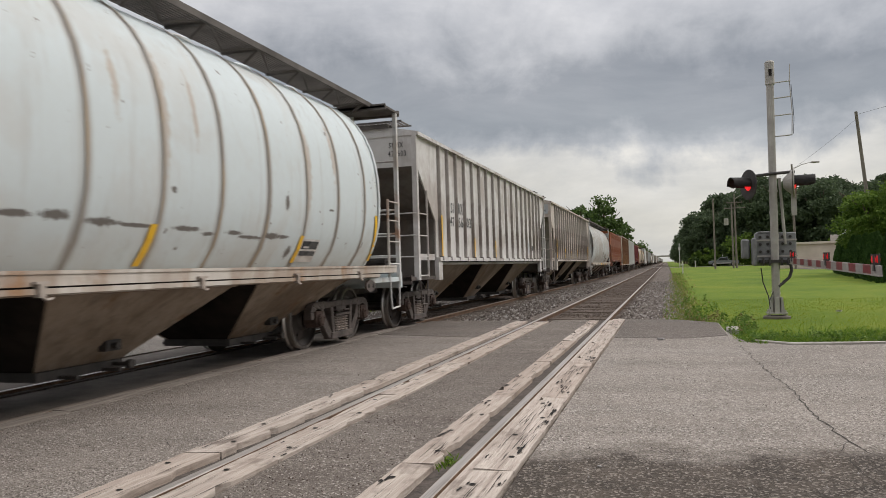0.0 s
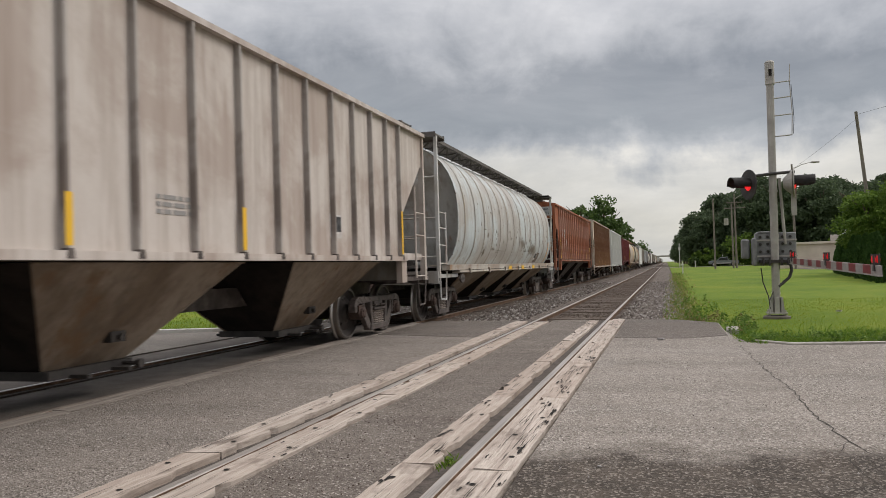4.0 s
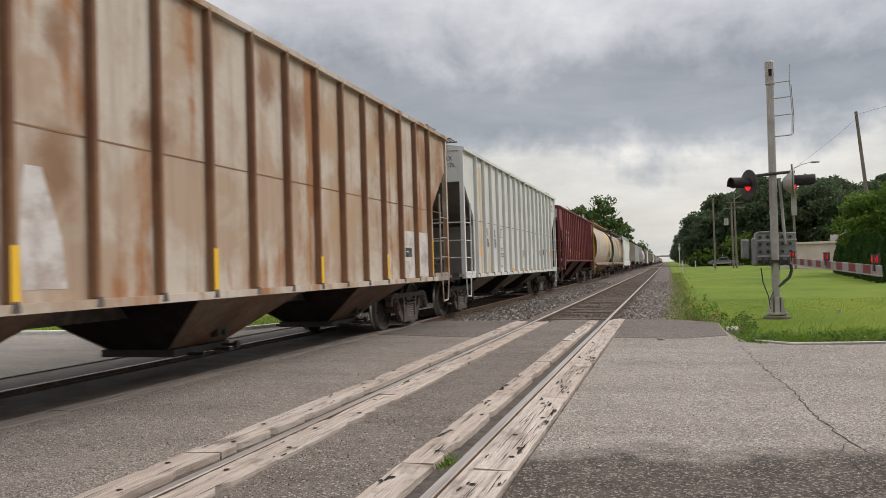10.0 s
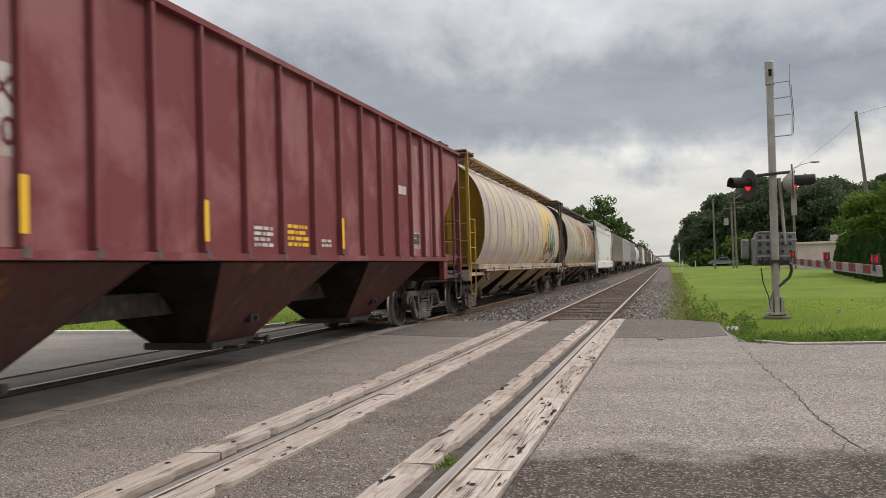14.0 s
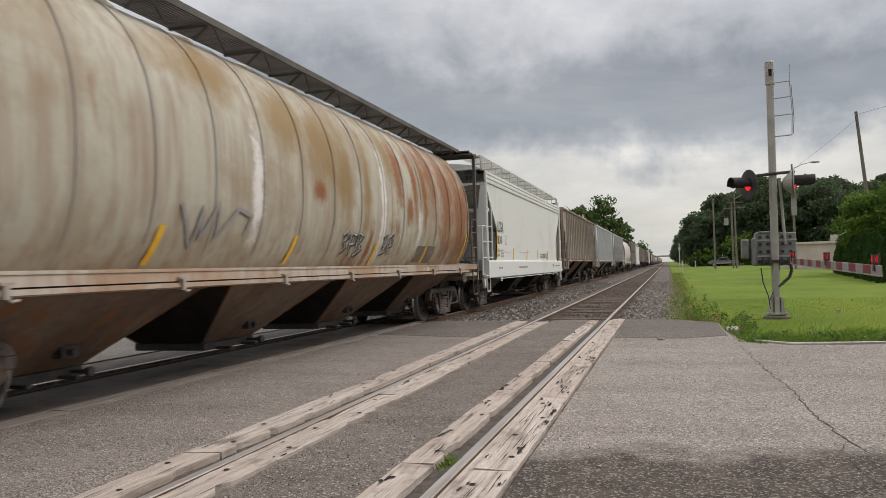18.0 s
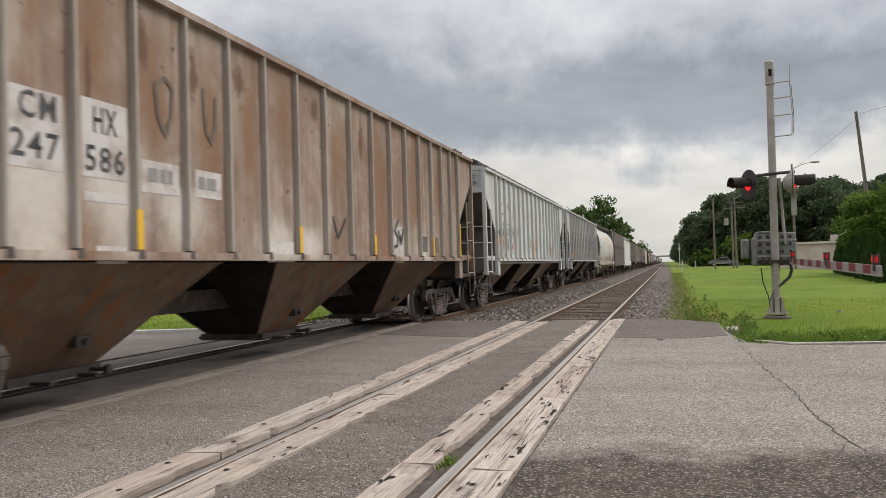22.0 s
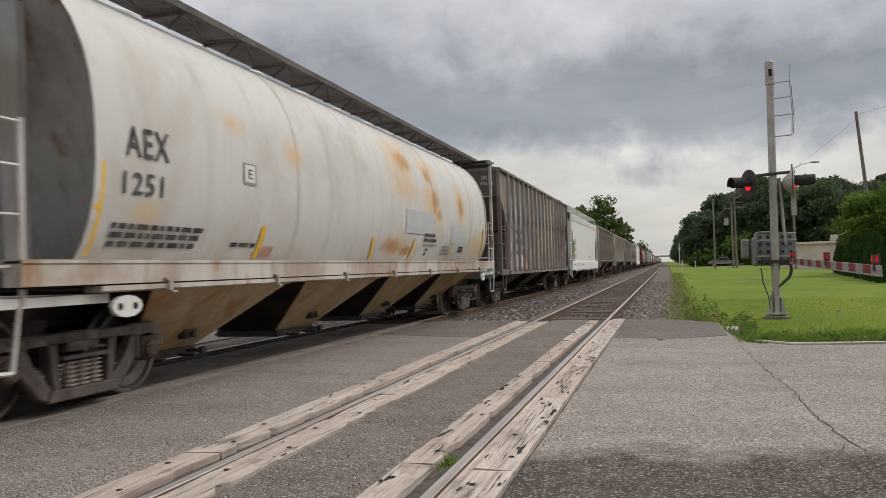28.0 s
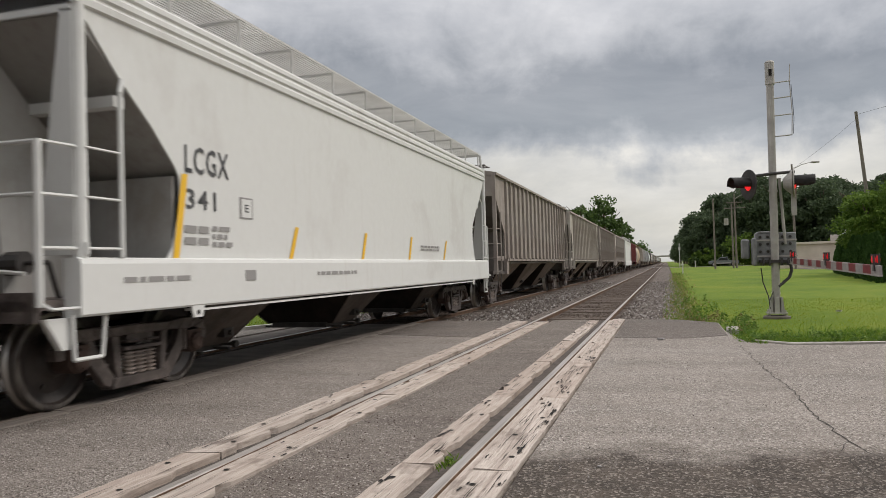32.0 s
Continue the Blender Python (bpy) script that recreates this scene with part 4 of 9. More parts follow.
def add_truck(car, y):
    wheelset, sideframe, springs, bearing, bolster = TRUCK
    t = share("truck", bolster, car, (0, y, 0))
    tagged(t, "two-axle cast steel truck, dark with grime")
    for s in (1, -1):
        share("side_frame", sideframe, t, (0, 0, 0), None if s > 0 else (0, 0, math.pi))
        for cy in (-0.155, 0.0, 0.155):
            share("spring", springs, t, (s * 1.02, cy, 0))
    for d in (-AXLE, AXLE):
        share("wheelset", wheelset, t, (0, d, WHEEL_R))
        share("bearing", bearing, t, (0, d, WHEEL_R))
    return t


def coupler(car, y, way):
    bm = bmesh.new()
    box(bm, -0.16, 0.16, y + way * 0.25, y + way * 1.6, 0.74, 1.0)
    box(bm, -0.10, 0.10, y + way * 0.02, y + way * 0.5, 0.80, 0.95)
    prism(bm, [(-0.16, y - way * 0.06), (0.12, y - way * 0.1), (0.2, y + way * 0.05), (0.16, y + way * 0.22), (-0.14, y + way * 0.22)], 0.74, 1.02, "z")
    part("coupler", bm, STEEL_RUST, car, "rusty knuckle coupler")
    bm = bmesh.new()
    pipe(bm, [(-0.25, y + way * 0.5, 0.72), (-0.3, y + way * 0.2, 0.5), (-0.22, y, 0.42)], 0.025)
    part("brake_hose", bm, BLACK_IRON, car, "black rubber air hose")
    bm = bmesh.new()
    pipe(bm, [(0.1, y + way * 0.3, 0.98), (0.75, y + way * 0.28, 0.98), (1.4, y + way * 0.28, 0.85)], 0.016)
    part("uncoupling_lever", bm, BLACK_IRON, car)


def add_ladder(car, pts_a, pts_b, rungs, material, label="", step=None, name="ladder", r=0.021, rung_z=None, step_m=None):
    """Two stiles, their rungs evenly between the stiles' ends (or at given heights), and a bent stirrup step below."""
    bm = bmesh.new()
    for pts in (pts_a, pts_b):
        pipe(bm, pts, r * 1.15, 6)
    lad = part(name, bm, material, car, label)
    a0, a1, b0, b1 = Vector(pts_a[0]), Vector(pts_a[-1]), Vector(pts_b[0]), Vector(pts_b[-1])
    ends = [(a0.lerp(a1, f), b0.lerp(b1, f)) for f in rungs]
    if rung_z:
        zs, ya, yb, x = rung_z
        ends += [((x, ya, z), (x, yb, z)) for z in zs]
    for p, q in ends:
        bm = bmesh.new()
        rod(bm, p, q, r * 0.62, 6)
        part("rung", bm, material, lad)
    if step:
        bm = bmesh.new()
        pipe(bm, step, 0.018)
        part("stirrup_step", bm, step_m or material, lad)
    return lad


def plate(car, name, y0, y1, z0, z1, material, x=1.523, label="", lean=0.0, thick=0.004):
    bm = bmesh.new()
    prism(bm, [(y0, z0), (y1, z0), (y1 + lean, z1), (y0 + lean, z1)], x, x + thick)
    return part(name, bm, material, car, label)


def bars(car, y, z, rows, width, material, x=1.524, h=0.05, gap=0.035):
    """Small writing that cannot be read: rows of plain bars."""
    bm = bmesh.new()
    rng = random.Random(int(y * 100 + z * 10))
    for i in range(rows):
        a = y
        while a < y + width * rng.uniform(0.75, 1.0):
            b = a + rng.uniform(0.06, 0.24)
            box(bm, x, x + 0.003, a, b, z - i * (h + gap) - h, z - i * (h + gap))
            a = b + 0.04
    return part("small_print", bm, material, car, "small stencilled lines, too small to read")


def grate(bm, x0, x1, y0, y1, z, step=0.09, along="y", t=0.03):
    """An open steel grating: bearing bars and a frame."""
    if along == "y":
        x = x0
        while x < x1:
            box(bm, x, x + 0.02, y0, y1, z, z + t)
            x += step
        for y in (y0, y1 - 0.03):
            box(bm, x0, x1, y, y + 0.03, z, z + t)
    else:
        y = y0
        while y < y1:
            box(bm, x0, x1, y, y + 0.02, z, z + t)
            y += step
        for x in (x0, x1 - 0.03):
            box(bm, x, x + 0.03, y0, y1, z, z + t)


def hoppers(car, L, ztop, zbot, half, paint_m, centres, top_half=2.05, bot=(0.75, 0.5)):
    """Hopper bays: painted side sheets, end slopes near-black with soot and painted shade, and the outlet gate below.
    """
    for c in centres:
        def ring(z, x, y):
            return [(-x, c - y, z), (x, c - y, z), (x, c + y, z), (-x, c + y, z)]
        tp, bp = ring(ztop, half, top_half), ring(zbot, bot[1], bot[0])
        bm = bmesh.new()
        bm.faces.new([bm.verts.new(p) for p in (tp[1], tp[2], bp[2], bp[1])])
        h = part("hopper_bay", bm, paint_m, car)
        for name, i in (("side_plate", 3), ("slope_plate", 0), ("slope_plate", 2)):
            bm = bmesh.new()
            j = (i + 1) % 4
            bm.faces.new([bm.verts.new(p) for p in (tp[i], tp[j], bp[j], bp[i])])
            part(name, bm, paint_m if i == 3 else SOOT_SHADE, h, "" if i == 3 else "hopper end slope near-black with soot and painted shade")
        bm = bmesh.new()
        # turned flanges along the four corners
        for p, q in zip(tp, bp):
            rod(bm, p, q, 0.014, 5)
        for s in (-1, 1):
            rod(bm, (s * half, c - top_half, ztop - 0.02), (s * half, c + top_half, ztop - 0.02), 0.018, 5)
        part("flange", bm, paint_m, h)["kind"] = "stuff"
        bm = bmesh.new()
        box(bm, -0.52, 0.52, c - bot[0] - 0.05, c + bot[0] + 0.05, zbot - 0.07, zbot + 0.02)
        for d in (-0.3, 0.3):
            box(bm, -0.74, 0.74, c + d - 0.03, c + d + 0.03, zbot - 0.075, zbot - 0.04)
        rod(bm, (-0.72, c + 0.45, zbot - 0.02), (0.72, c + 0.45, zbot - 0.02), 0.022, 6)
        for s in (-1, 1):
            rod(bm, (s * 0.70, c + 0.45, zbot - 0.02), (s * 0.76, c + 0.45, zbot - 0.02), 0.05, 8)
            # the gate's capstan and its bracket on the side sheet
            k = 0.30
            x = bot[1] + (half - bot[1]) * k
            box(bm, s * x - 0.05, s * x + 0.05, c + 0.02, c + 0.24, zbot + (ztop - zbot) * k - 0.08, zbot + (ztop - zbot) * k + 0.03)
            rod(bm, (s * x, c + 0.13, zbot + (ztop - zbot) * k - 0.03), (s * (x + 0.10), c + 0.13, zbot + (ztop - zbot) * k - 0.03), 0.035, 8)
        part("outlet_gate", bm, BLACK_IRON, h, "grimy black discharge gate")


def end_gear(car, L, z0, metal):
    """Brake rigging on the front end: a reservoir, a cylinder and pipes on the end platform; both ends' centre sill."""
    bm = bmesh.new()
    for x in (-0.18, 0.18):
        box(bm, x - 0.03, x + 0.03, 0.35, L - 0.35, 0.72, 1.0)
    part("centre_sill", bm, STEEL_DARK, car)
    bm = bmesh.new()
    lathe(bm, [(-0.55, 0.05), (-0.5, 0.17), (0.1, 0.17), (0.15, 0.05)], (0, 1.0, z0 + 0.35), 14)
    rod(bm, (0.35, 0.95, z0 + 0.32), (0.75, 0.95, z0 + 0.32), 0.11, 12)
    pipe(bm, [(0.75, 0.95, z0 + 0.32), (1.0, 0.95, z0 + 0.32), (1.0, 1.1, z0 - 0.1)], 0.022)
    pipe(bm, [(-0.2, 1.0, z0 + 0.5), (-0.2, 1.0, z0 + 0.75), (0.3, 1.2, z0 + 0.75), (0.3, 1.3, z0)], 0.018)
    box(bm, -0.3, 0.2, 0.85, 1.12, z0, z0 + 0.19)
    part("brake_gear", bm, BLACK_IRON, car, "black brake cylinder and reservoir")


WELD_Z = 2.40


# rib places of the two ribbed kinds, from the car's middle
RIBS_R = [k * d for d in (0.44, 1.32, 2.17, 2.98, 3.78, 4.57, 5.33, 6.05, 6.72) for k in (-1, 1)]
RIBS_D = [0.882 * (i - 7.5) for i in range(16)]


def rib_places(L, low, shift):
    """Rib places along a car; the shallower kind is laid out a little longer towards its rear."""
    cut = 1.78 if low else 1.95
    return [min(max(L / 2 + shift + d + (0.0 if low else 0.17 * min(1.0, max(0.0, (d + 0.5) / 4.5))), cut + 0.05), L - cut - 0.05) for d in (RIBS_D if low else RIBS_R)]


def make_ribbed(L, paint_m, end_p, low=False, shift=0.0, tube=True):
    """Ribbed covered hopper; low: the deeper-sided kind whose sheets reach the side sill. shift: of the ribs along the car."""
    car = new("hopper_car")
    top = 4.11 if low else 3.90
    zb = 0.99 if low else 1.40
    c0 = 0.75 if low else 0.66
    cut = 1.78 if low else 1.95
    zc = 2.5 if low else 2.2
    zt = 3.30 if low else 3.24
    B = 1.52
    outline = [(c0, top), (c0, zt), (c0 + 0.12, zt), (cut, zc), (cut, zb), (L - cut, zb), (L - cut, zc), (L - c0 - 0.12, zt), (L - c0, zt), (L - c0, top)]
    for x0 in (B - 0.025, -B):
        bm = bmesh.new()
        prism(bm, outline, x0, x0 + 0.025)
        part("side_sheet", bm, paint_m, car)
    # ribs: pressed steel posts with a welded foot
    bm = bmesh.new()
    w, deep = (0.036, 0.085) if low else (0.027, 0.072)
    prism(bm, [(B - 0.01, -w), (B + deep - 0.015, -w * 0.85), (B + deep, -w * 0.6), (B + deep, w * 0.6), (B + deep - 0.015, w * 0.85), (B - 0.01, w)], zb - 0.03, top - 0.03, "z")
    rib = mesh("rib", bm, PROTO_RIB)
    bm = bmesh.new()
    prism(bm, [(-0.045, zb - 0.035), (0.045, zb - 0.035), (0.03, zb + 0.05), (-0.03, zb + 0.05)], B + 0.02, B + 0.095)
    foot = mesh("rib_foot", bm, STEEL_DARK)
    for y in rib_places(L, low, shift):
        share("rib_foot", foot, car, (0, y, 0))
        share("rib", rib, car, (0, y, 0))
        share("rib", rib, car, (0, y, 0), (0, 0, math.pi))
    # top chord, roof, end panels
    bm = bmesh.new()
    prism(bm, [(B - 0.02, top - 0.05), (B + 0.08, top - 0.05), (B + 0.08, top + 0.02), (1.2, top + 0.10), (0.5, top + 0.17), (-0.5, top + 0.17), (-1.2, top + 0.10), (-B - 0.08, top + 0.02), (-B - 0.08, top - 0.05), (-B + 0.02, top - 0.05)], c0 - 0.02, L - c0 + 0.02, "y")
    part("roof", bm, paint_m, car)
    for y0, y1 in ((c0, c0 + 0.03), (L - c0 - 0.03, L - c0)):
        bm = bmesh.new()
        box(bm, -B + 0.03, B - 0.03, y0, y1, zt, top - 0.05)
        part("end_panel", bm, PROTO_PANEL, car)
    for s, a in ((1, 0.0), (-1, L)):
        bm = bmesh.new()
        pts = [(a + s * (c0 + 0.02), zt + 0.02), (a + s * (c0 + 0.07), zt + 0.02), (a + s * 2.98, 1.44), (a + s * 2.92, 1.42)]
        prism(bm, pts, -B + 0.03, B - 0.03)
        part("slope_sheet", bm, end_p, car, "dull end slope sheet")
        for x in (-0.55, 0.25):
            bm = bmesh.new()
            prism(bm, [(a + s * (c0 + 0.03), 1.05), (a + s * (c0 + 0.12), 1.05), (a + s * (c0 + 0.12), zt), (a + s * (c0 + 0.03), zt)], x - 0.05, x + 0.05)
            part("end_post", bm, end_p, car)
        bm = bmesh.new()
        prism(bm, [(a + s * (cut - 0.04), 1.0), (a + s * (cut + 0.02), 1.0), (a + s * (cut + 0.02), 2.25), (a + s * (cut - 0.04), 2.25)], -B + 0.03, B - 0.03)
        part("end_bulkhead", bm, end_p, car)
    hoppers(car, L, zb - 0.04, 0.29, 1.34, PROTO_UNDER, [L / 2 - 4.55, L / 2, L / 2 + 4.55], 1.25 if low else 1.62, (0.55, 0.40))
    # the pan's near-black colour stands for the shade between the bays
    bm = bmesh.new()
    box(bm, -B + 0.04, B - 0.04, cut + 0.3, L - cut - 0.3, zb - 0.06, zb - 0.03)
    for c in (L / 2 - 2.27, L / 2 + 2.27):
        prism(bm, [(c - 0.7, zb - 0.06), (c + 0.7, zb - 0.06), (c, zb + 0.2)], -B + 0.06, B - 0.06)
    part("floor_pan", bm, P_SOOT_SHADE, car, "underside between the hopper bays, shade painted near-black")
    if tube and not low:
        for side in (1, -1):
            bm = bmesh.new()
            x = side * 1.46
            pipe(bm, [(x, 2.0, 1.12), (x, 2.6, 1.30), (x, L - 2.3, 1.30)], 0.032, 8)
            for i in range(7):
                y = 2.9 + (L - 5.8) * i / 6
                box(bm, x - 0.02, x + 0.036, y - 0.025, y + 0.025, 1.27, zb)
            part("sill_tube", bm, PROTO_TRIM, car, "round lower sill tube under the side")
    bm = bmesh.new()
    box(bm, B - 0.02, B + 0.09, cut, L - cut, zb - 0.05, zb + 0.03)
    box(bm, -B - 0.09, -B + 0.02, cut, L - cut, zb - 0.05, zb + 0.03)
    part("side_sill", bm, paint_m, car)
    for s, a in ((1, 0.0), (-1, L)):
        for side in (1, -1):
            bm = bmesh.new()
            x = side * (B - 0.01)
            prism(bm, [(a + s * (c0 - 0.05), 0.97), (a + s * (c0 + 0.07), 0.97), (a + s * (c0 + 0.05), top - 0.03), (a + s * (c0 - 0.03), top - 0.03)], x - 0.05, x + 0.05)
            part("corner_post", bm, paint_m, car)
            if not low:
                bm = bmesh.new()
                prism(bm, [(a + s * (c0 + 0.05), 1.37), (a + s * cut, 1.37), (a + s * cut, 1.50), (a + s * (c0 + 0.05), 1.50)], side * (B - 0.06) - 0.03, side * (B - 0.06) + 0.03)
                part("end_sill_beam", bm, paint_m, car)
                bm = bmesh.new()
                prism(bm, [(a + s * (cut - 0.03), 0.95), (a + s * (cut + 0.24), 0.95), (a + s * (cut + 0.24), 1.37), (a + s * (cut - 0.03), 1.37)], side * B - 0.05, side * B + 0.06)
                part("sill_tab", bm, paint_m, car)
            else:
                bm = bmesh.new()
                prism(bm, [(a + s * (c0 - 0.05), 0.93), (a + s * cut, 0.93), (a + s * cut, 1.10), (a + s * (c0 - 0.05), 1.10)], side * B - 0.05, side * B + 0.03)
                part("sill_tab", bm, PROTO_TRIM, car)
            # side ladder: rungs from the corner post to one stile, an angle-iron step hung below
            st = a + s * (c0 + 0.60)
            add_ladder(car, [(side * 1.55, st, 1.02), (side * 1.55, st, 2.80)], [(side * 1.55, a + s * c0, 1.02), (side * 1.55, a + s * c0, 1.10)], [], PROTO_TRIM, "side ladder and stirrup step",
                       [(side * 1.55, a + s * (c0 + 0.02), 0.98), (side * 1.55, a + s * (c0 + 0.12), 0.50), (side * 1.55, a + s * (c0 + 0.46), 0.48), (side * 1.55, a + s * (c0 + 0.52), 0.98)], rung_z=((1.06, 1.44, 1.86, 2.30), a + s * c0, st, side * 1.55), step_m=paint_m if low else STEEL_DARK)
        bm = bmesh.new()
        prism(bm, [(a + s * 0.30, 0.97), (a + s * cut, 0.97), (a + s * cut, 1.04), (a + s * 0.30, 1.04)], -B + 0.02, B - 0.02)
        prism(bm, [(a + s * 0.30, 0.90), (a + s * 0.34, 0.90), (a + s * 0.34, 1.08), (a + s * 0.30, 1.08)], -B + 0.02, B - 0.02)
        part("end_platform", bm, STEEL_DARK, car)
        for z in (1.44, 1.86, 2.30):
            bm = bmesh.new()
            pipe(bm, [(-B, a + s * (c0 - 0.06), z), (B, a + s * (c0 - 0.06), z)], 0.013)
            part("crossover_rail", bm, PROTO_TRIM, car, "thin crossover grab rail")
        add_ladder(car, [(-0.75, a + s * (c0 - 0.06), 1.0), (-0.75, a + s * (c0 - 0.06), top)], [(-1.2, a + s * (c0 - 0.06), 1.0), (-1.2, a + s * (c0 - 0.06), top)], [0.1 * i for i in range(1, 10)], PROTO_TRIM, name="end_ladder")
    # running boards and hatches
    bm = bmesh.new()
    for s, a in ((1, 0.0), (-1, L)):
        y0, y1 = sorted((a + s * (c0 - 0.12), a + s * (c0 + 0.5)))
        grate(bm, -1.3, 1.3, y0, y1, top + 0.22, 0.085, "y")
    for x in (-0.95, 0.75):
        grate(bm, x, x + 0.2, 0.9, L - 0.9, top + 0.2, 0.06, "y")
    for i in range(12):
        y = 0.6 + (L - 1.2) * i / 11
        box(bm, -1.0, 1.0, y - 0.02, y + 0.02, top + 0.12, top + 0.2)
    part("running_board", bm, ROOF_STEEL, car, "open steel roof walk")
    for i in range(4):
        bm = bmesh.new()
        y = 1.4 + (L - 2.8) * i / 4
        box(bm, -0.35, 0.35, y, y + (L - 2.8) / 4 - 0.25, top + 0.14, top + 0.22)
        part("roof_hatch", bm, paint_m, car, bevel=0.02)
    if low:
        for side in (1, -1):
            bm = bmesh.new()
            box(bm, min(side * B, side * (B + 0.004)), max(side * B, side * (B + 0.004)), c0 + 0.3, L - c0 - 0.3, WELD_Z - 0.008, WELD_Z + 0.008)
            part("weld_seam", bm, PROTO_SEAM, car, "thin horizontal weld line along the side")
    end_gear(car, L, 1.04, paint_m)
    coupler(car, 0.0, 1)
    coupler(car, L, -1)
    add_truck(car, 1.2 + AXLE)
    add_truck(car, L - 1.2 - AXLE)
    return car


def bulge(z):
    """Half width of the round-sided body at a height."""
    u = (z - 2.33) / (1.86 if z > 2.33 else 1.55)
    return 1.60 * max(0.0, 1 - abs(u) ** 2.5) ** (1 / 2.2)


def make_round(L, paint_m, end_m, seams=True):
    """Round-sided covered hopper on a flat side sill; seams: rolled ones all along, else two flush welds."""
    car = new("hopper_car")
    lip = 1.26 if seams else 1.345
    zs = [lip - 0.05, lip + 0.02, 1.5, 1.7, 1.95, 2.2, 2.45, 2.7, 2.95, 3.2, 3.45, 3.65, 3.83, 3.97, 4.07, 4.14, 4.18]
    prof = [(bulge(z), z) for z in zs] + [(0.0, 4.2)] + [(-bulge(z), z) for z in zs[::-1]]
    a, b = 1.66, L - 1.66
    n = 42
    bm = bmesh.new()
    rings = []
    for i in range(n + 1):
        y = a + (b - a) * i / n
        rings.append([bm.verts.new((x, y, z)) for x, z in prof])
    for A, Bq in zip(rings, rings[1:]):
        for i in range(len(prof) - 1):
            bm.faces.new((A[i], A[i + 1], Bq[i + 1], Bq[i]))
    part("shell", bm, paint_m, car, smooth=True)
    # rolled seams round the shell
    pr = [(x * 1.006, z + 0.006) for x, z in prof] if seams else [(x * 1.001, z + 0.001) for x, z in prof]
    for i in range(14) if seams else (3, 9, 12):
        y = L / 2 + 1.03 * (i - 6.5) + 0.03
        half = 0.025 if seams else 0.012
        bm = bmesh.new()
        v0 = [bm.verts.new((x, y - half, z)) for x, z in pr]
        v1 = [bm.verts.new((x * 1.004, y, z + 0.006)) for x, z in pr]
        v2 = [bm.verts.new((x, y + half, z)) for x, z in pr]
        for i2 in range(len(pr) - 1):
            bm.faces.new((v0[i2], v0[i2 + 1], v1[i2 + 1], v1[i2]))
            bm.faces.new((v1[i2], v1[i2 + 1], v2[i2 + 1], v2[i2]))
        part("seam", bm, PROTO_SEAM, car, smooth=True)
    for s, e in ((1, a), (-1, b)):
        bm = bmesh.new()
        inner = [(x * 0.985, e + s * 0.03, z) for x, z in prof]
        outer = [(x * 1.012, e - s * 0.03, z) for x, z in prof]
        outer2 = [(x * 1.012, e + s * 0.05, z) for x, z in prof]
        v0, v1, v2 = ([bm.verts.new(p) for p in q] for q in (inner, outer, outer2))
        for i in range(len(prof) - 1):
            bm.faces.new((v0[i], v0[i + 1], v1[i + 1], v1[i]))
            bm.faces.new((v1[i], v1[i + 1], v2[i + 1], v2[i]))
        part("end_rim", bm, paint_m, car)
        # the sloped end sheet inside the rim
        bm = bmesh.new()
        pts = [(x * 0.985, z) for x, z in prof]
        vs = [bm.verts.new((x, e + s * (0.03 + max(0.0, (4.0 - z)) * 0.42), z)) for x, z in pts]
        bm.faces.new(vs)
        bmesh.ops.triangulate(bm, faces=bm.faces)
        part("slope_sheet", bm, end_m, car)
        for x in (-0.95, 0.55):
            bm = bmesh.new()
            prism(bm, [(e + s * 0.05, 1.3), (e + s * 0.15, 1.3), (e + s * 0.12, 3.7), (e + s * 0.02, 3.7)], x, x + 0.2)
            part("end_post", bm, end_m, car)
    # side sill
    for side in (1, -1):
        bm = bmesh.new()
        x0, x1 = sorted((side * 1.42, side * 1.60))
        xo, xi = side * 1.60, side * 1.42
        prism(bm, [(xi, lip), (xo, lip), (xo, 1.145), (xi, 1.145)], 0.85, L - 0.85, "y")
        prism(bm, [(xi, 1.13), (xo + side * 0.012, 1.13), (xo + side * 0.012, 1.085), (xo - side * 0.03, 1.07), (xi, 1.07)], 1.7, L - 1.7, "y")
        part("side_sill", bm, PROTO_SILL, car)
        # the slot's shade is painted near-black
        bm = bmesh.new()
        prism(bm, [(xi, 1.145), (xo - side * 0.03, 1.145), (xo - side * 0.03, 1.13), (xi, 1.13)], 0.9, L - 0.9, "y")
        part("sill_gap", bm, SOOT_SHADE, car, "dark slot along the side sill")
        bm = bmesh.new()
        prism(bm, [(side * 1.1, lip + 0.01), (side * 1.612, lip + 0.01), (side * 1.612, lip - 0.02), (side * 1.1, lip - 0.02)], 0.85, L - 0.85, "y")
        part("sill_lip", bm, PROTO_SILL, car)
        for i in range(7):
            y = 2.6 + (L - 5.2) * i / 6
            bm = bmesh.new()
            xa, xb = sorted((side * 1.58, side * 1.645))
            box(bm, xa, xb, y - 0.028, y + 0.028, 1.06, 1.18)
            box(bm, xa, xb, y - 0.07, y + 0.07, 1.165, 1.185)
            pipe(bm, [(side * 1.63, y, 1.07), (side * 1.63, y + 0.05, 1.04), (side * 1.60, y + 0.14, 1.05)], 0.012)
            part("rope_hook", bm, T_DUSTY, car)
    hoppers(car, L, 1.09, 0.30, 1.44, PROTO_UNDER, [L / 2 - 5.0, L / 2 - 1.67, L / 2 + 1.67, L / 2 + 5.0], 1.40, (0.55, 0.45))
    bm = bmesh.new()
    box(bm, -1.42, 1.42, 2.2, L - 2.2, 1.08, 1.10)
    part("floor_pan", bm, P_SOOT_SHADE, car, "underside between the hopper bays, shade painted near-black")
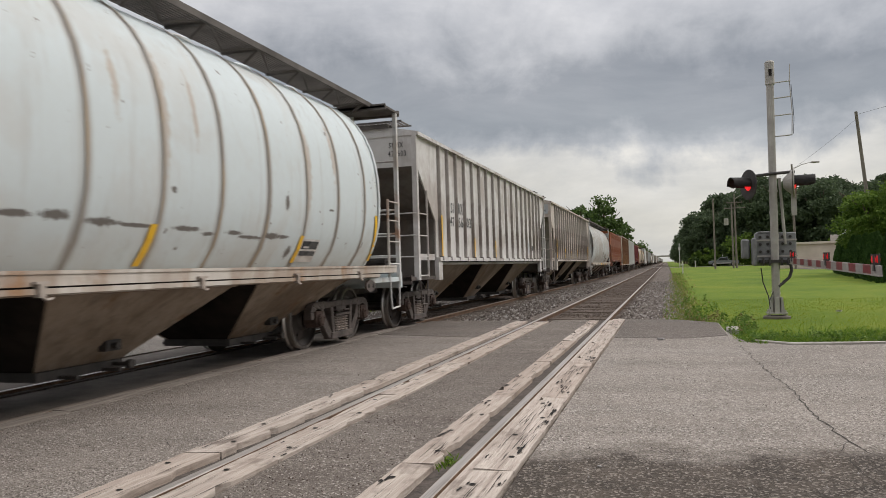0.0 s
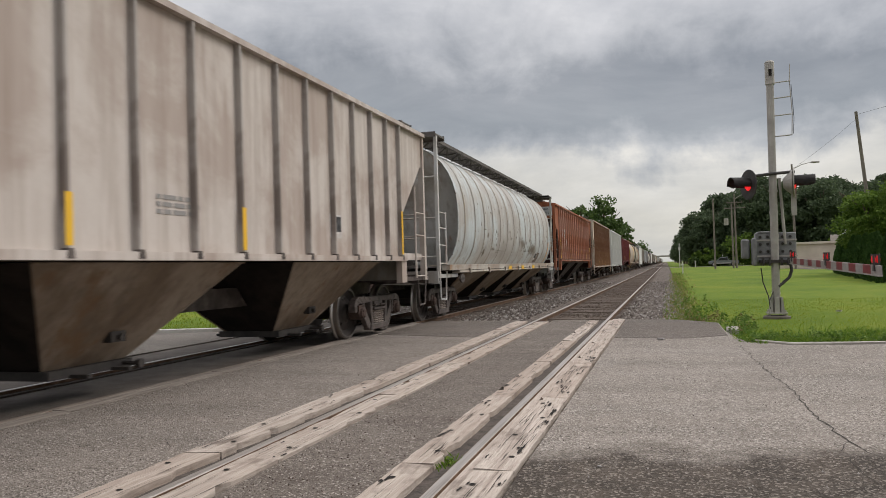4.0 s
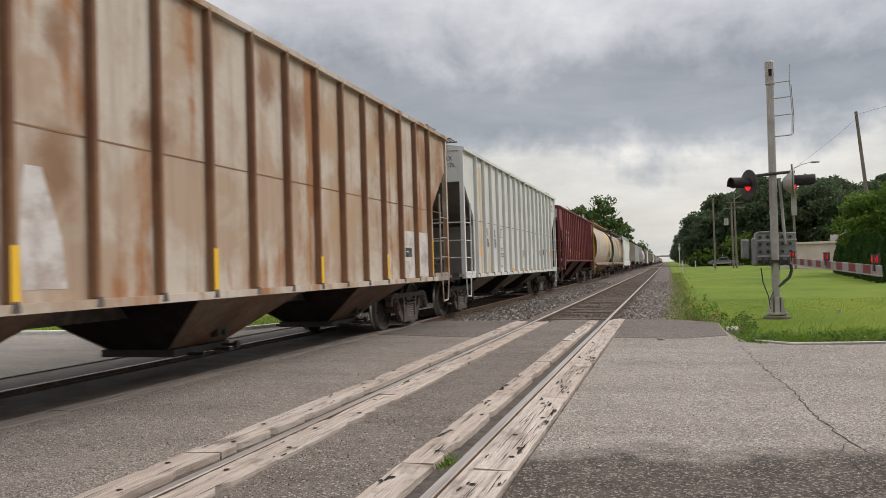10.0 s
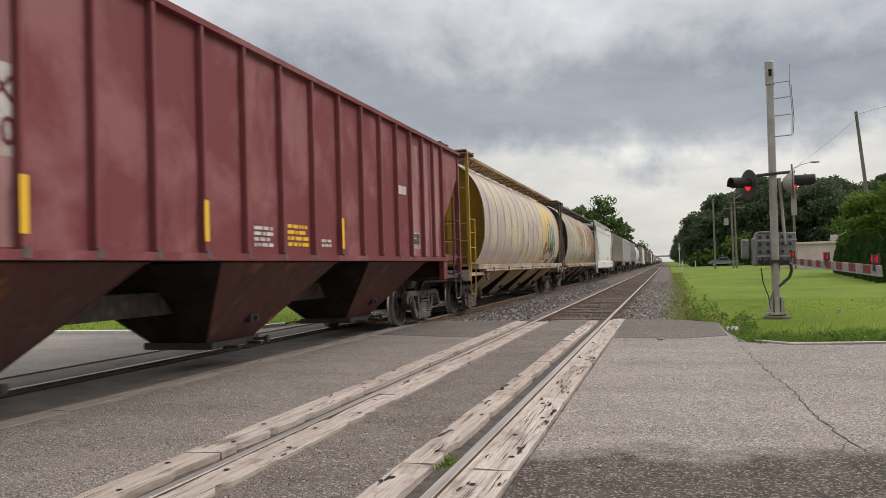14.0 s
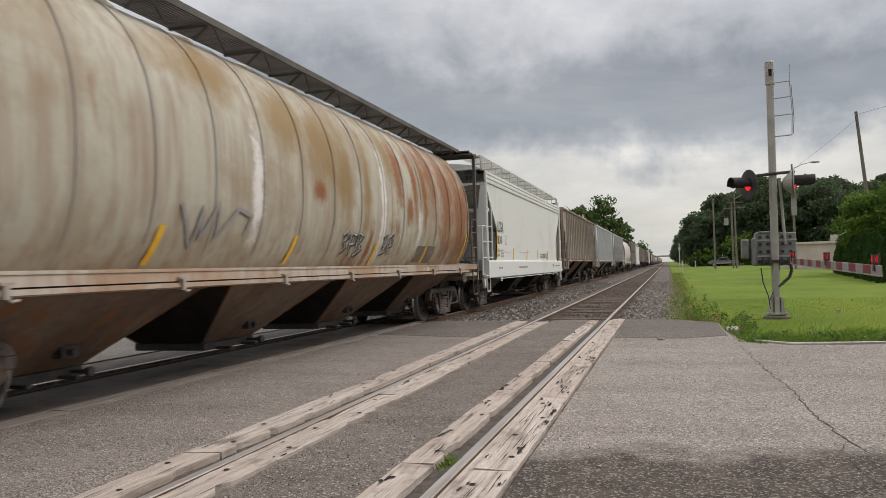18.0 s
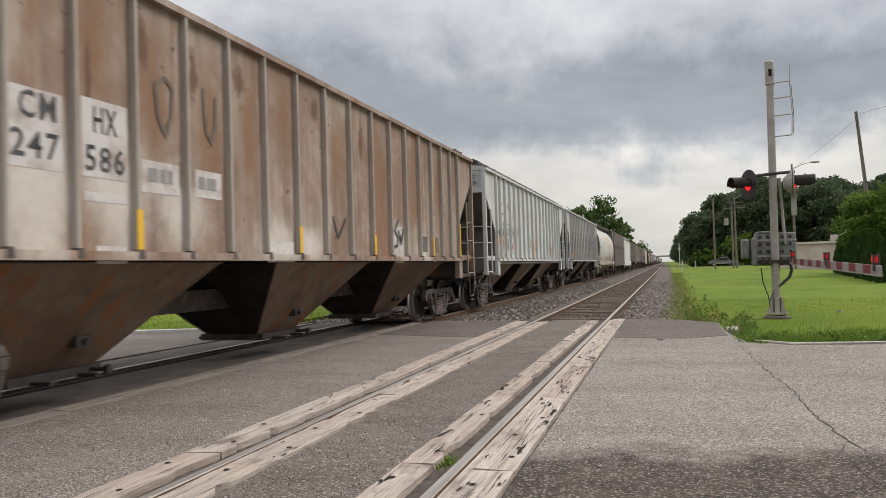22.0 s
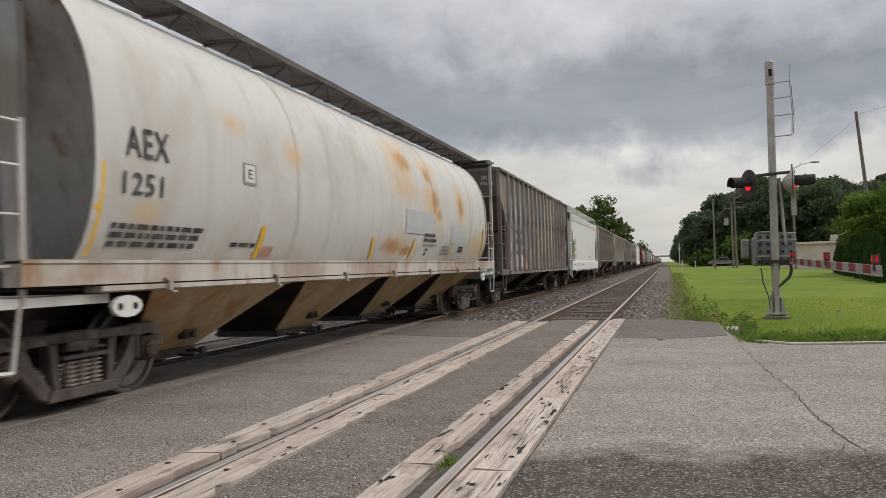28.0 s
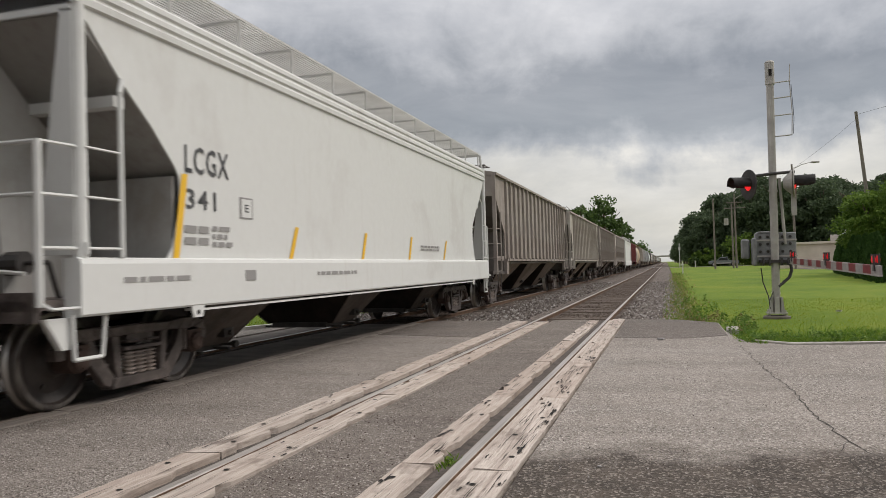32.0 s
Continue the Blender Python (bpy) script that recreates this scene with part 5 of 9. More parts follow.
    # end platforms, frames and ladders
    for s, e in ((1, 0.0), (-1, L)):
        bm = bmesh.new()
        prism(bm, [(e + s * 0.30, 0.98), (e + s * 1.9, 0.98), (e + s * 1.9, 1.06), (e + s * 0.30, 1.06)], -1.5, 1.5)
        prism(bm, [(e + s * 0.28, 0.86), (e + s * 0.34, 0.86), (e + s * 0.34, 1.14), (e + s * 0.28, 1.14)], -1.5, 1.5)
        part("end_platform", bm, paint_m, car)
        for x in (1.48, -1.48, 0.62, -0.62):
            bm = bmesh.new()
            prism(bm, [(e + s * 0.36, 1.0), (e + s * 0.44, 1.0), (e + s * 0.44, 4.1), (e + s * 0.36, 4.1)], x - 0.035, x + 0.035)
            part("end_post", bm, end_m, car, "tall post carrying the roof platform")
        for x in (1.50, -1.50):
            add_ladder(car, [(x, e + s * 0.95, 1.0), (x, e + s * 0.95, 2.45)], [(x, e + s * 0.44, 1.0), (x, e + s * 0.44, 1.1)], [], end_m, "side ladder and stirrup step",
                       [(x, e + s * 0.42, 1.0), (x, e + s * 0.45, 0.52), (x, e + s * 0.85, 0.5), (x, e + s * 0.92, 1.0)], r=0.023, rung_z=((1.3, 1.7, 2.08, 2.42), e + s * 0.44, e + s * 0.95, x))
        for z in (1.45, 1.86, 2.30, 3.2):
            bm = bmesh.new()
            pipe(bm, [(-1.48, e + s * 0.40, z), (1.48, e + s * 0.40, z)], 0.018)
            part("crossover_rail", bm, end_m, car, "thin crossover grab rail")
        bm = bmesh.new()
        y0, y1 = sorted((e + s * 0.25, e + s * 1.0))
        box(bm, -1.52, 1.52, y0, y1, 4.09, 4.13)
        for y in (y0, y1 - 0.04):
            box(bm, -1.52, 1.52, y, y + 0.04, 4.05, 4.16)
        part("roof_platform", bm, ROOF_STEEL, car)
    bm = bmesh.new()
    for side in (1, -1):
        x0, x1 = sorted((side * 0.62, side * 1.22))
        for k in range(13):
            xg = x0 + (x1 - x0 - 0.02) * k / 12
            box(bm, xg, xg + 0.02, 0.9, L - 0.9, 4.155, 4.185)
        for k in range(90):
            yg = 1.0 + (L - 2.0) * k / 89
            box(bm, x0, x1, yg - 0.008, yg + 0.008, 4.162, 4.182)
        box(bm, side * 1.22 - 0.015, side * 1.22 + 0.015, 0.9, L - 0.9, 4.12, 4.20)
        for i in range(14):
            y = 1.2 + (L - 2.4) * i / 13
            pipe(bm, [(side * 1.2, y, 4.17), (side * 0.95, y, 3.98)], 0.02)
            box(bm, x0, x1, y - 0.025, y + 0.025, 4.13, 4.17)
            pipe(bm, [(side * 1.2, y, 4.16), (side * 1.0, y + (L - 2.4) / 26, 4.0), (side * 1.2, y + (L - 2.4) / 13, 4.16)] if i < 13 else [(side * 1.2, y, 4.16), (side * 1.0, y, 4.0)], 0.016)
    part("running_board", bm, ROOF_STEEL, car, "open grating roof walk on brackets")
    for i in range(10):
        bm = bmesh.new()
        y = 2.2 + (L - 4.4) * i / 9
        lathe(bm, [(4.18, 0.36), (4.27, 0.38), (4.30, 0.34), (4.32, 0.1)], (0, y, 0), 12, "z")
        part("roof_hatch", bm, paint_m, car)
    for side in (1, -1):
        for y in (2.05, L - 2.05):
            bm = bmesh.new()
            x = side * 1.56
            prism(bm, [(y + 0.20 * math.cos(q * 0.5236), 0.94 + 0.10 * math.sin(q * 0.5236)) for q in range(12)], x - 0.02, x + 0.02)
            pad = part("jacking_pad", bm, PROTO_PAD, car, "oval jacking pad under the sill")
            for d in (-0.10, 0.10):
                bm = bmesh.new()
                rod(bm, (x - 0.023, y + d, 0.94), (x + 0.023, y + d, 0.94), 0.035, 10)
                part("hole", bm, HOLE, pad)
    end_gear(car, L, 1.06, paint_m)
    coupler(car, 0.0, 1)
    coupler(car, L, -1)
    add_truck(car, 1.2 + AXLE)
    add_truck(car, L - 1.2 - AXLE)
    return car


def make_smooth(L, paint_m):
    """Smooth-sided white hopper with a deep side sill, fluted eaves and open ends."""
    car = new("hopper_car")
    B = 1.56
    front = [(0.76, 3.56), (0.76, 3.45), (1.22, 2.99), (1.67, 2.62), (2.0, 2.30), (2.07, 2.20), (2.09, 2.08), (2.085, 1.87), (2.03, 1.70), (1.95, 1.48), (1.85, 1.36)]
    outline = front + [(L - y, z) for y, z in front[::-1]]
    for x0 in (B - 0.02, -B):
        bm = bmesh.new()
        prism(bm, outline, x0, x0 + 0.02)
        part("side_sheet", bm, paint_m, car)
    # eaves: three flutes, then the curved roof
    bm = bmesh.new()
    eave = [(B, 3.50), (B + 0.03, 3.515), (B + 0.035, 3.575), (B + 0.012, 3.60), (B + 0.012, 3.615), (B + 0.035, 3.635), (B + 0.035, 3.685), (B + 0.010, 3.715), (B + 0.010, 3.73), (B + 0.03, 3.75), (B + 0.03, 3.80), (B - 0.02, 3.84), (1.25, 3.98), (0.7, 4.06)]
    prism(bm, eave + [(-x, z) for x, z in eave[::-1]], 0.66, L - 0.66, "y")
    part("roof", bm, paint_m, car)
    for side in (1, -1):
        bm = bmesh.new()
        xi, xo = side * 1.44, side * 1.62
        prism(bm, [(xi, 1.375), (xo - side * 0.05, 1.375), (xo - side * 0.012, 1.36), (xo, 1.32), (xo, 0.90), (xo - side * 0.02, 0.88), (xi, 0.88)], 0.64, L - 0.64, "y")
        part("side_sill", bm, paint_m, car)
        bm = bmesh.new()
        prism(bm, [(xi, 0.855), (xo - side * 0.01, 0.855), (xo - side * 0.01, 0.835), (xi, 0.835)], 2.3, L - 2.3, "y")
        part("sill_flange", bm, paint_m, car, "thin pale flange under the side sill")
    for s, e in ((1, 0.0), (-1, L)):
        bm = bmesh.new()
        prism(bm, [(e + s * 0.66, 3.44), (e + s * 0.70, 3.44), (e + s * 0.70, 3.86), (e + s * 0.66, 3.86)], -B + 0.02, B - 0.02)
        part("end_panel", bm, paint_m, car)
        bm = bmesh.new()
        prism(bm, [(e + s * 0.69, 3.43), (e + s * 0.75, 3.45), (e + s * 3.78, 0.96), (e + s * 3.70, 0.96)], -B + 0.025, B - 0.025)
        part("slope_sheet", bm, PROTO_END, car, "end slope sheet, grey with dust and painted-in shade")
        bm = bmesh.new()
        prism(bm, [(e + s * 1.20, 2.74), (e + s * 1.34, 2.74), (e + s * 1.34, 2.84), (e + s * 1.20, 2.84)], -B + 0.05, B - 0.05)
        part("cross_beam", bm, paint_m, car, "pale channel across the open end")
        for x in (-0.55, 0.55):
            bm = bmesh.new()
            prism(bm, [(e + s * 0.9, 1.0), (e + s * 1.9, 1.0), (e + s * 1.9, 2.2), (e + s * 0.80, 3.2), (e + s * 0.72, 3.2)], x - 0.02, x + 0.02)
            part("shear_plate", bm, PROTO_END, car)
        bm = bmesh.new()
        prism(bm, [(e + s * 1.98, 0.95), (e + s * 2.04, 0.95), (e + s * 2.10, 2.20), (e + s * 2.04, 2.20)], -B + 0.03, B - 0.06)
        part("end_bulkhead", bm, PROTO_END, car)
        for side in (1, -1):
            x = side * (B - 0.02)
            bm = bmesh.new()
            rod(bm, (x, e + s * 0.73, 0.88), (x, e + s * 0.73, 3.84), 0.062, 10)
            part("corner_post", bm, paint_m, car)
            bm = bmesh.new()
            y0, y1 = sorted((e + s * 0.66, e + s * 0.70))
            prism(bm, [(side * 1.54, 3.46), (side * 1.43, 3.46), (side * 1.16, 1.40), (side * 1.54, 1.40)], y0, y1, "y")
            part("gusset", bm, paint_m, car, "tapering gusset plate beside the corner post")
            st = e + s * 1.17
            add_ladder(car, [(side * 1.6, st, 1.38), (side * 1.6, st, 2.84), (side * 1.57, e + s * 1.24, 2.98)], [(side * 1.6, e + s * 0.73, 1.40), (side * 1.6, e + s * 0.73, 1.5)], [], paint_m, "side ladder and stirrup step",
                       [(side * 1.56, e + s * 0.99, 0.90), (side * 1.56, e + s * 0.94, 0.53), (side * 1.56, e + s * 0.62, 0.53), (side * 1.56, e + s * 0.60, 0.90)], rung_z=((1.45, 1.88, 2.30), e + s * 0.73, st, side * 1.6))
            bm = bmesh.new()
            prism(bm, [(e + s * 2.17, 0.90), (e + s * 2.40, 0.90), (e + s * 2.36, 0.77), (e + s * 2.21, 0.77)], side * 1.60 - 0.012, side * 1.60 + 0.012)
            lug = part("jacking_eye", bm, paint_m, car)
            bm = bmesh.new()
            rod(bm, (side * 1.60 - 0.015, e + s * 2.285, 0.82), (side * 1.60 + 0.015, e + s * 2.285, 0.82), 0.028, 10)
            part("hole", bm, HOLE, lug)
            # guard rails from the corner post to a post at the platform's edge
            bm = bmesh.new()
            pipe(bm, [(side * 1.52, e + s * 0.30, 0.98), (side * 1.52, e + s * 0.30, 2.30)], 0.032)
            post = part("guard_post", bm, paint_m, car, "tubular guard post at the platform corner")
            for z in (1.45, 1.88, 2.30):
                bm = bmesh.new()
                pipe(bm, [(side * 1.52, e + s * 0.30, z), (side * 1.55, e + s * 0.73, z)], 0.016)
                part("guard_rail", bm, paint_m, post)
            bm = bmesh.new()
            pipe(bm, [(side * 1.52, e + s * 0.30, 1.02), (side * 1.60, e + s * 0.34, 0.96), (side * 1.60, e + s * 0.68, 0.96)], 0.014)
            part("guard_rail", bm, paint_m, post)
            bm = bmesh.new()
            prism(bm, [(e + s * 0.34, 0.88), (e + s * 0.66, 0.88), (e + s * 0.60, 0.62), (e + s * 0.52, 0.62)], side * 1.50 - 0.03, side * 1.50 + 0.03)
            part("step_bracket", bm, paint_m, car)
        bm = bmesh.new()
        prism(bm, [(e + s * 0.26, 0.95), (e + s * 1.8, 0.95), (e + s * 1.8, 1.03), (e + s * 0.26, 1.03)], -1.45, 1.45)
        prism(bm, [(e + s * 0.26, 0.86), (e + s * 0.33, 0.86), (e + s * 0.33, 1.10), (e + s * 0.26, 1.10)], -1.5, 1.5)
        part("end_platform", bm, STEEL_DARK, car)
        bm = bmesh.new()
        for z in (1.88, 2.30):
            pipe(bm, [(-1.5, e + s * 0.33, z), (1.5, e + s * 0.33, z)], 0.018)
        for x in (-1.1, 0.95):
            pipe(bm, [(x - 0.5, e + s * 0.33, 1.88), (x - 0.15, e + s * 0.33, 1.30), (x + 0.4, e + s * 0.33, 1.25)], 0.018)
        part("crossover_rail", bm, paint_m, car, "bent grab rails across the end")
    bm = bmesh.new()
    for side in (1, -1):
        x0, x1 = sorted((side * 0.85, side * 1.46))
        grate(bm, x0, x1, 0.7, L - 0.7, 4.22, 0.05, "y", 0.03)
        for i in range(12):
            y = 0.8 + (L - 1.6) * i / 11
            pipe(bm, [(side * 1.45, y, 4.23), (side * 1.45, y, 3.86)], 0.02)
            box(bm, x0, x1, y - 0.025, y + 0.025, 4.19, 4.22)
    for e in (0.62, L - 0.62):
        pipe(bm, [(1.5, e, 3.82), (1.46, e, 4.22), (-1.46, e, 4.22), (-1.5, e, 3.82)], 0.035)
    part("running_board", bm, ROOF_LIGHT, car, "pale grating roof walk on short posts")
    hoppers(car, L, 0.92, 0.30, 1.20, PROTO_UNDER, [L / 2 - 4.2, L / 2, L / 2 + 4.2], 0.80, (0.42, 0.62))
    bm = bmesh.new()
    box(bm, -1.44, 1.44, 2.2, L - 2.2, 0.91, 0.94)
    part("floor_pan", bm, SOOT_SHADE, car, "underside between the hopper bays, shade painted near-black")
    end_gear(car, L, 1.03, paint_m)
    coupler(car, 0.0, 1)
    coupler(car, L, -1)
    add_truck(car, 1.2 + AXLE)
    add_truck(car, L - 1.2 - AXLE)
    return car


ROOF_STEEL = mat("dark_roof_steel", lambda x: (x.colour(x.ramp(x.noise(x.coords(), 2, 5), [(0.3, (0.065, 0.058, 0.053)), (0.7, (0.14, 0.125, 0.115))])),), rough=0.75)
ROOF_LIGHT = mat("pale_roof_steel", lambda x: (x.colour(x.ramp(x.noise(x.coords(), 2, 5), [(0.3, (0.42, 0.41, 0.39)), (0.7, (0.55, 0.54, 0.52))])),), rough=0.7)
SPOT_RNG = random.Random(64)


def scabs(n, y0, y1, z0, z1, ry, rz):
    """Places of small rust scabs scattered over a stretch of a car's side."""
    return [(SPOT_RNG.uniform(y0, y1), SPOT_RNG.uniform(z0, z1), SPOT_RNG.uniform(0.4, 1.0) * ry, SPOT_RNG.uniform(0.4, 1.0) * rz) for _ in range(n)]


SPOTS = {
    0: [
        ((0.085, 0.070, 0.060), 0.35, [(8.85, 1.71, 0.22, 0.035), (9.25, 1.72, 0.20, 0.05), (9.80, 1.69, 0.26, 0.045), (10.25, 1.68, 0.30, 0.025), (11.05, 1.68, 0.26, 0.03), (11.45, 1.64, 0.14, 0.025), (11.95, 1.67, 0.20, 0.03), (12.30, 1.63, 0.30, 0.025), (12.82, 1.66, 0.22, 0.045), (13.10, 1.66, 0.20, 0.03), (13.38, 1.47, 0.08, 0.09), (13.11, 2.10, 0.06, 0.13), (14.46, 2.08, 0.10, 0.02), (10.75, 2.05, 0.05, 0.04)]),
        ((0.33, 0.29, 0.25), 0.5, [(10.62, 2.90, 0.09, 0.80), (13.72, 2.60, 0.12, 0.75), (9.95, 3.00, 0.06, 0.40), (11.15, 2.95, 0.05, 0.45), (14.60, 2.9, 0.08, 0.5)]),
    ],
    4: [
        ((0.40, 0.335, 0.295), 0.9, [(8.80, 1.46, 0.38, 0.10), (9.72, 1.44, 0.34, 0.09), (7.95, 1.45, 0.3, 0.10), (10.6, 1.44, 0.2, 0.05), (5.2, 1.45, 0.4, 0.08), (6.6, 1.44, 0.3, 0.08), (12.3, 1.62, 0.12, 0.16), (3.7, 1.46, 0.3, 0.09)]),
    ],
    8: [
        ((0.42, 0.22, 0.06), 1.2, [(13.02, 2.08, 1.30, 0.60)]),
        ((0.52, 0.38, 0.06), 1.2, [(13.20, 3.21, 0.83, 0.83), (12.09, 2.94, 0.19, 0.41)]),
        ((0.55, 0.34, 0.035), 0.3, [(11.95, 2.38, 0.08, 0.90), (12.32, 2.70, 0.14, 0.81), (12.76, 2.85, 0.19, 0.78), (13.66, 3.31, 0.21, 0.37), (14.43, 3.28, 0.27, 0.40), (16.06, 2.94, 0.25, 0.43)]),
        ((0.3, 0.26, 0.27), 0.3, [(12.10, 2.52, 0.08, 0.69), (12.52, 2.73, 0.08, 0.67), (13.05, 2.85, 0.13, 0.69), (13.94, 3.00, 0.21, 0.48), (14.72, 2.93, 0.19, 0.60)]),
        ((0.3, 0.14, 0.04), 0.3, [(13.09, 1.83, 0.19, 0.49), (12.15, 1.68, 0.12, 0.32), (14.17, 1.80, 0.21, 0.43), (12.65, 1.53, 0.14, 0.20)]),
    ],
    12: [
        ((0.34, 0.25, 0.18), 0.7, [(3.66, 1.90, 0.26, 0.42), (3.02, 1.95, 0.28, 0.25), (2.3, 1.52, 0.5, 0.10), (3.1, 1.50, 0.4, 0.12), (7.9, 1.9, 0.12, 0.35), (8.9, 2.0, 0.14, 0.4), (12.8, 2.2, 0.25, 0.5), (13.75, 2.1, 0.2, 0.5), (14.6, 1.6, 0.4, 0.25), (16.0, 2.4, 0.2, 0.4), (9.9, 2.2, 0.12, 0.4)]),
        ((0.06, 0.036, 0.026), 0.2, [(12.75, 2.54, 0.05, 0.07), (12.85, 2.47, 0.07, 0.05), (13.68, 2.46, 0.07, 0.15), (13.78, 2.33, 0.08, 0.11), (13.86, 2.17, 0.07, 0.05), (11.08, 2.94, 0.08, 0.07), (12.06, 2.32, 0.03, 0.04), (15.97, 2.53, 0.09, 0.14), (14.57, 1.52, 0.18, 0.10), (3.60, 1.92, 0.10, 0.10), (3.72, 1.80, 0.12, 0.12), (3.55, 1.68, 0.10, 0.10), (3.78, 2.0, 0.08, 0.05), (2.91, 3.09, 0.05, 0.06), (3.01, 2.77, 0.05, 0.07), (3.13, 2.48, 0.05, 0.08), (3.81, 2.50, 0.06, 0.06), (3.15, 2.79, 0.03, 0.03), (3.83, 3.06, 0.05, 0.09), (3.46, 3.35, 0.04, 0.04), (2.79, 1.99, 0.04, 0.11), (2.95, 1.93, 0.06, 0.07), (3.08, 1.90, 0.05, 0.08), (7.74, 2.22, 0.07, 0.06), (7.80, 2.05, 0.05, 0.05), (7.90, 1.90, 0.06, 0.08), (7.85, 1.70, 0.05, 0.05), (8.85, 2.05, 0.05, 0.06), (8.95, 1.80, 0.05, 0.07), (4.34, 2.62, 0.07, 0.04), (4.55, 2.75, 0.05, 0.04)]),
    ],
    1: [
        ((0.33, 0.305, 0.28), 0.3, [(9.04, 2.84, 0.23, 0.61), (10.01, 3.29, 0.15, 0.29), (10.90, 2.87, 0.16, 0.63), (11.77, 3.22, 0.15, 0.23), (13.28, 3.28, 0.20, 0.54), (9.15, 2.01, 0.16, 0.25)]),
    ],
    3: [
        ((0.085, 0.065, 0.050), 0.35, scabs(12, 5.9, 7.2, 1.80, 2.2, 0.09, 0.08) + scabs(6, 7.5, 9.0, 1.85, 2.25, 0.08, 0.09) + scabs(13, 9.4, 12.4, 1.70, 2.1, 0.06, 0.11) + scabs(3, 12.6, 15.0, 1.6, 2.2, 0.06, 0.10) + [(6.4, 1.61, 0.35, 0.02), (8.1, 2.05, 0.2, 0.05)] + [(6.5, 1.66, 0.40, 0.03), (7.1, 1.65, 0.30, 0.025), (9.9, 1.70, 0.35, 0.03), (10.8, 1.70, 0.40, 0.025), (11.5, 1.71, 0.25, 0.025)]),
        ((0.11, 0.085, 0.06), 0.6, [(4.86, 2.06, 0.13, 0.09), (4.66, 1.60, 0.14, 0.17), (5.63, 1.69, 0.21, 0.05), (5.82, 1.68, 0.13, 0.04), (6.42, 2.03, 0.13, 0.19), (5.26, 2.69, 0.09, 0.03), (6.37, 2.73, 0.14, 0.17), (4.47, 2.20, 0.18, 0.02), (7.88, 2.25, 0.10, 0.05), (10.03, 1.91, 0.65, 0.21), (13.55, 1.53, 0.44, 0.18), (12.15, 1.76, 0.91, 0.22)]),
        ((0.31, 0.285, 0.265), 0.8, [(6.57, 2.29, 0.60, 0.80), (7.84, 1.89, 0.43, 0.45), (5.16, 3.35, 0.85, 0.27), (9.50, 1.71, 0.88, 0.39), (6.62, 1.53, 1.71, 0.19), (7.42, 3.96, 1.50, 0.40)]),
        ((0.27, 0.245, 0.225), 0.6, [(6.30, 2.28, 0.19, 0.96), (7.51, 2.70, 0.32, 1.42), (8.62, 2.70, 0.36, 1.68), (7.11, 1.70, 0.47, 0.33)]),
    ],
    5: [
        ((0.17, 0.095, 0.055), 0.7, [(5.26, 3.21, 0.21, 0.26), (5.24, 2.11, 0.28, 0.45), (8.67, 3.58, 0.24, 0.45), (9.42, 3.37, 0.38, 0.48), (6.47, 2.61, 0.39, 0.19), (12.65, 3.63, 0.40, 0.46)]),
        ((0.2, 0.1, 0.05), 0.8, [(16.27, 3.38, 0.51, 0.82), (15.11, 3.47, 0.44, 0.60), (15.78, 2.50, 0.35, 0.44)]),
        ((0.3, 0.195, 0.115), 0.9, [(10.91, 2.00, 0.68, 0.57), (10.55, 3.23, 0.44, 0.33), (12.23, 3.21, 0.40, 0.38), (13.17, 3.26, 0.43, 0.46)]),
    ],
    9: [
        ((0.19, 0.122, 0.050), 0.8, [(8.1, 3.0, 0.9, 0.8), (8.9, 2.7, 0.35, 0.9), (9.8, 2.7, 0.22, 1.1), (7.2, 3.2, 0.8, 0.6), (5.5, 3.5, 1.0, 0.4), (11.0, 3.3, 0.3, 0.6)]),
        ((0.17, 0.060, 0.018), 0.6, [(11.4, 3.0, 0.3, 0.8), (11.95, 2.35, 0.28, 0.35), (12.3, 3.0, 0.22, 1.0), (12.9, 2.9, 0.2, 1.0), (8.0, 2.3, 0.25, 0.2), (10.05, 1.6, 0.14, 0.4)]),
        ((0.165, 0.058, 0.018), 0.7, [(14.5, 2.6, 0.9, 1.7), (15.7, 2.5, 1.1, 1.8), (13.5, 3.2, 0.6, 1.0)]),
        ((0.54, 0.52, 0.50), 0.6, [(10.55, 2.3, 0.14, 1.2), (12.6, 2.0, 0.12, 0.5), (6.3, 2.2, 0.15, 0.8)]),
    ],
    14: [
        ((0.43, 0.31, 0.19), 1.0, [(9.93, 2.73, 0.80, 0.30), (11.51, 3.29, 0.75, 0.30), (11.50, 2.54, 0.70, 0.60), (13.83, 2.72, 0.62, 0.55), (9.49, 1.64, 0.6, 0.34), (3.88, 2.90, 0.29, 0.16), (5.34, 2.74, 0.38, 0.22), (9.72, 3.20, 0.93, 0.50), (2.39, 1.78, 0.28, 0.18), (15.4, 1.75, 0.7, 0.4)]),
        ((0.31, 0.175, 0.075), 0.7, [(9.95, 3.25, 0.5, 0.22), (11.75, 2.60, 0.30, 0.30), (11.95, 2.35, 0.22, 0.16), (11.4, 3.1, 0.3, 0.2), (13.80, 2.60, 0.26, 0.3), (9.2, 1.62, 0.6, 0.16), (10.1, 1.55, 0.4, 0.10)]),
    ],
    11: [
        ((0.47, 0.435, 0.395), 0.9, [(2.35, 2.8, 0.45, 1.6), (3.1, 1.9, 0.5, 0.7), (4.0, 2.0, 0.5, 0.6), (5.0, 1.85, 0.5, 0.5), (6.9, 1.6, 0.5, 0.35), (11.5, 1.7, 0.4, 0.4), (7.9, 1.6, 0.4, 0.25), (13.0, 1.6, 0.5, 0.3)]),
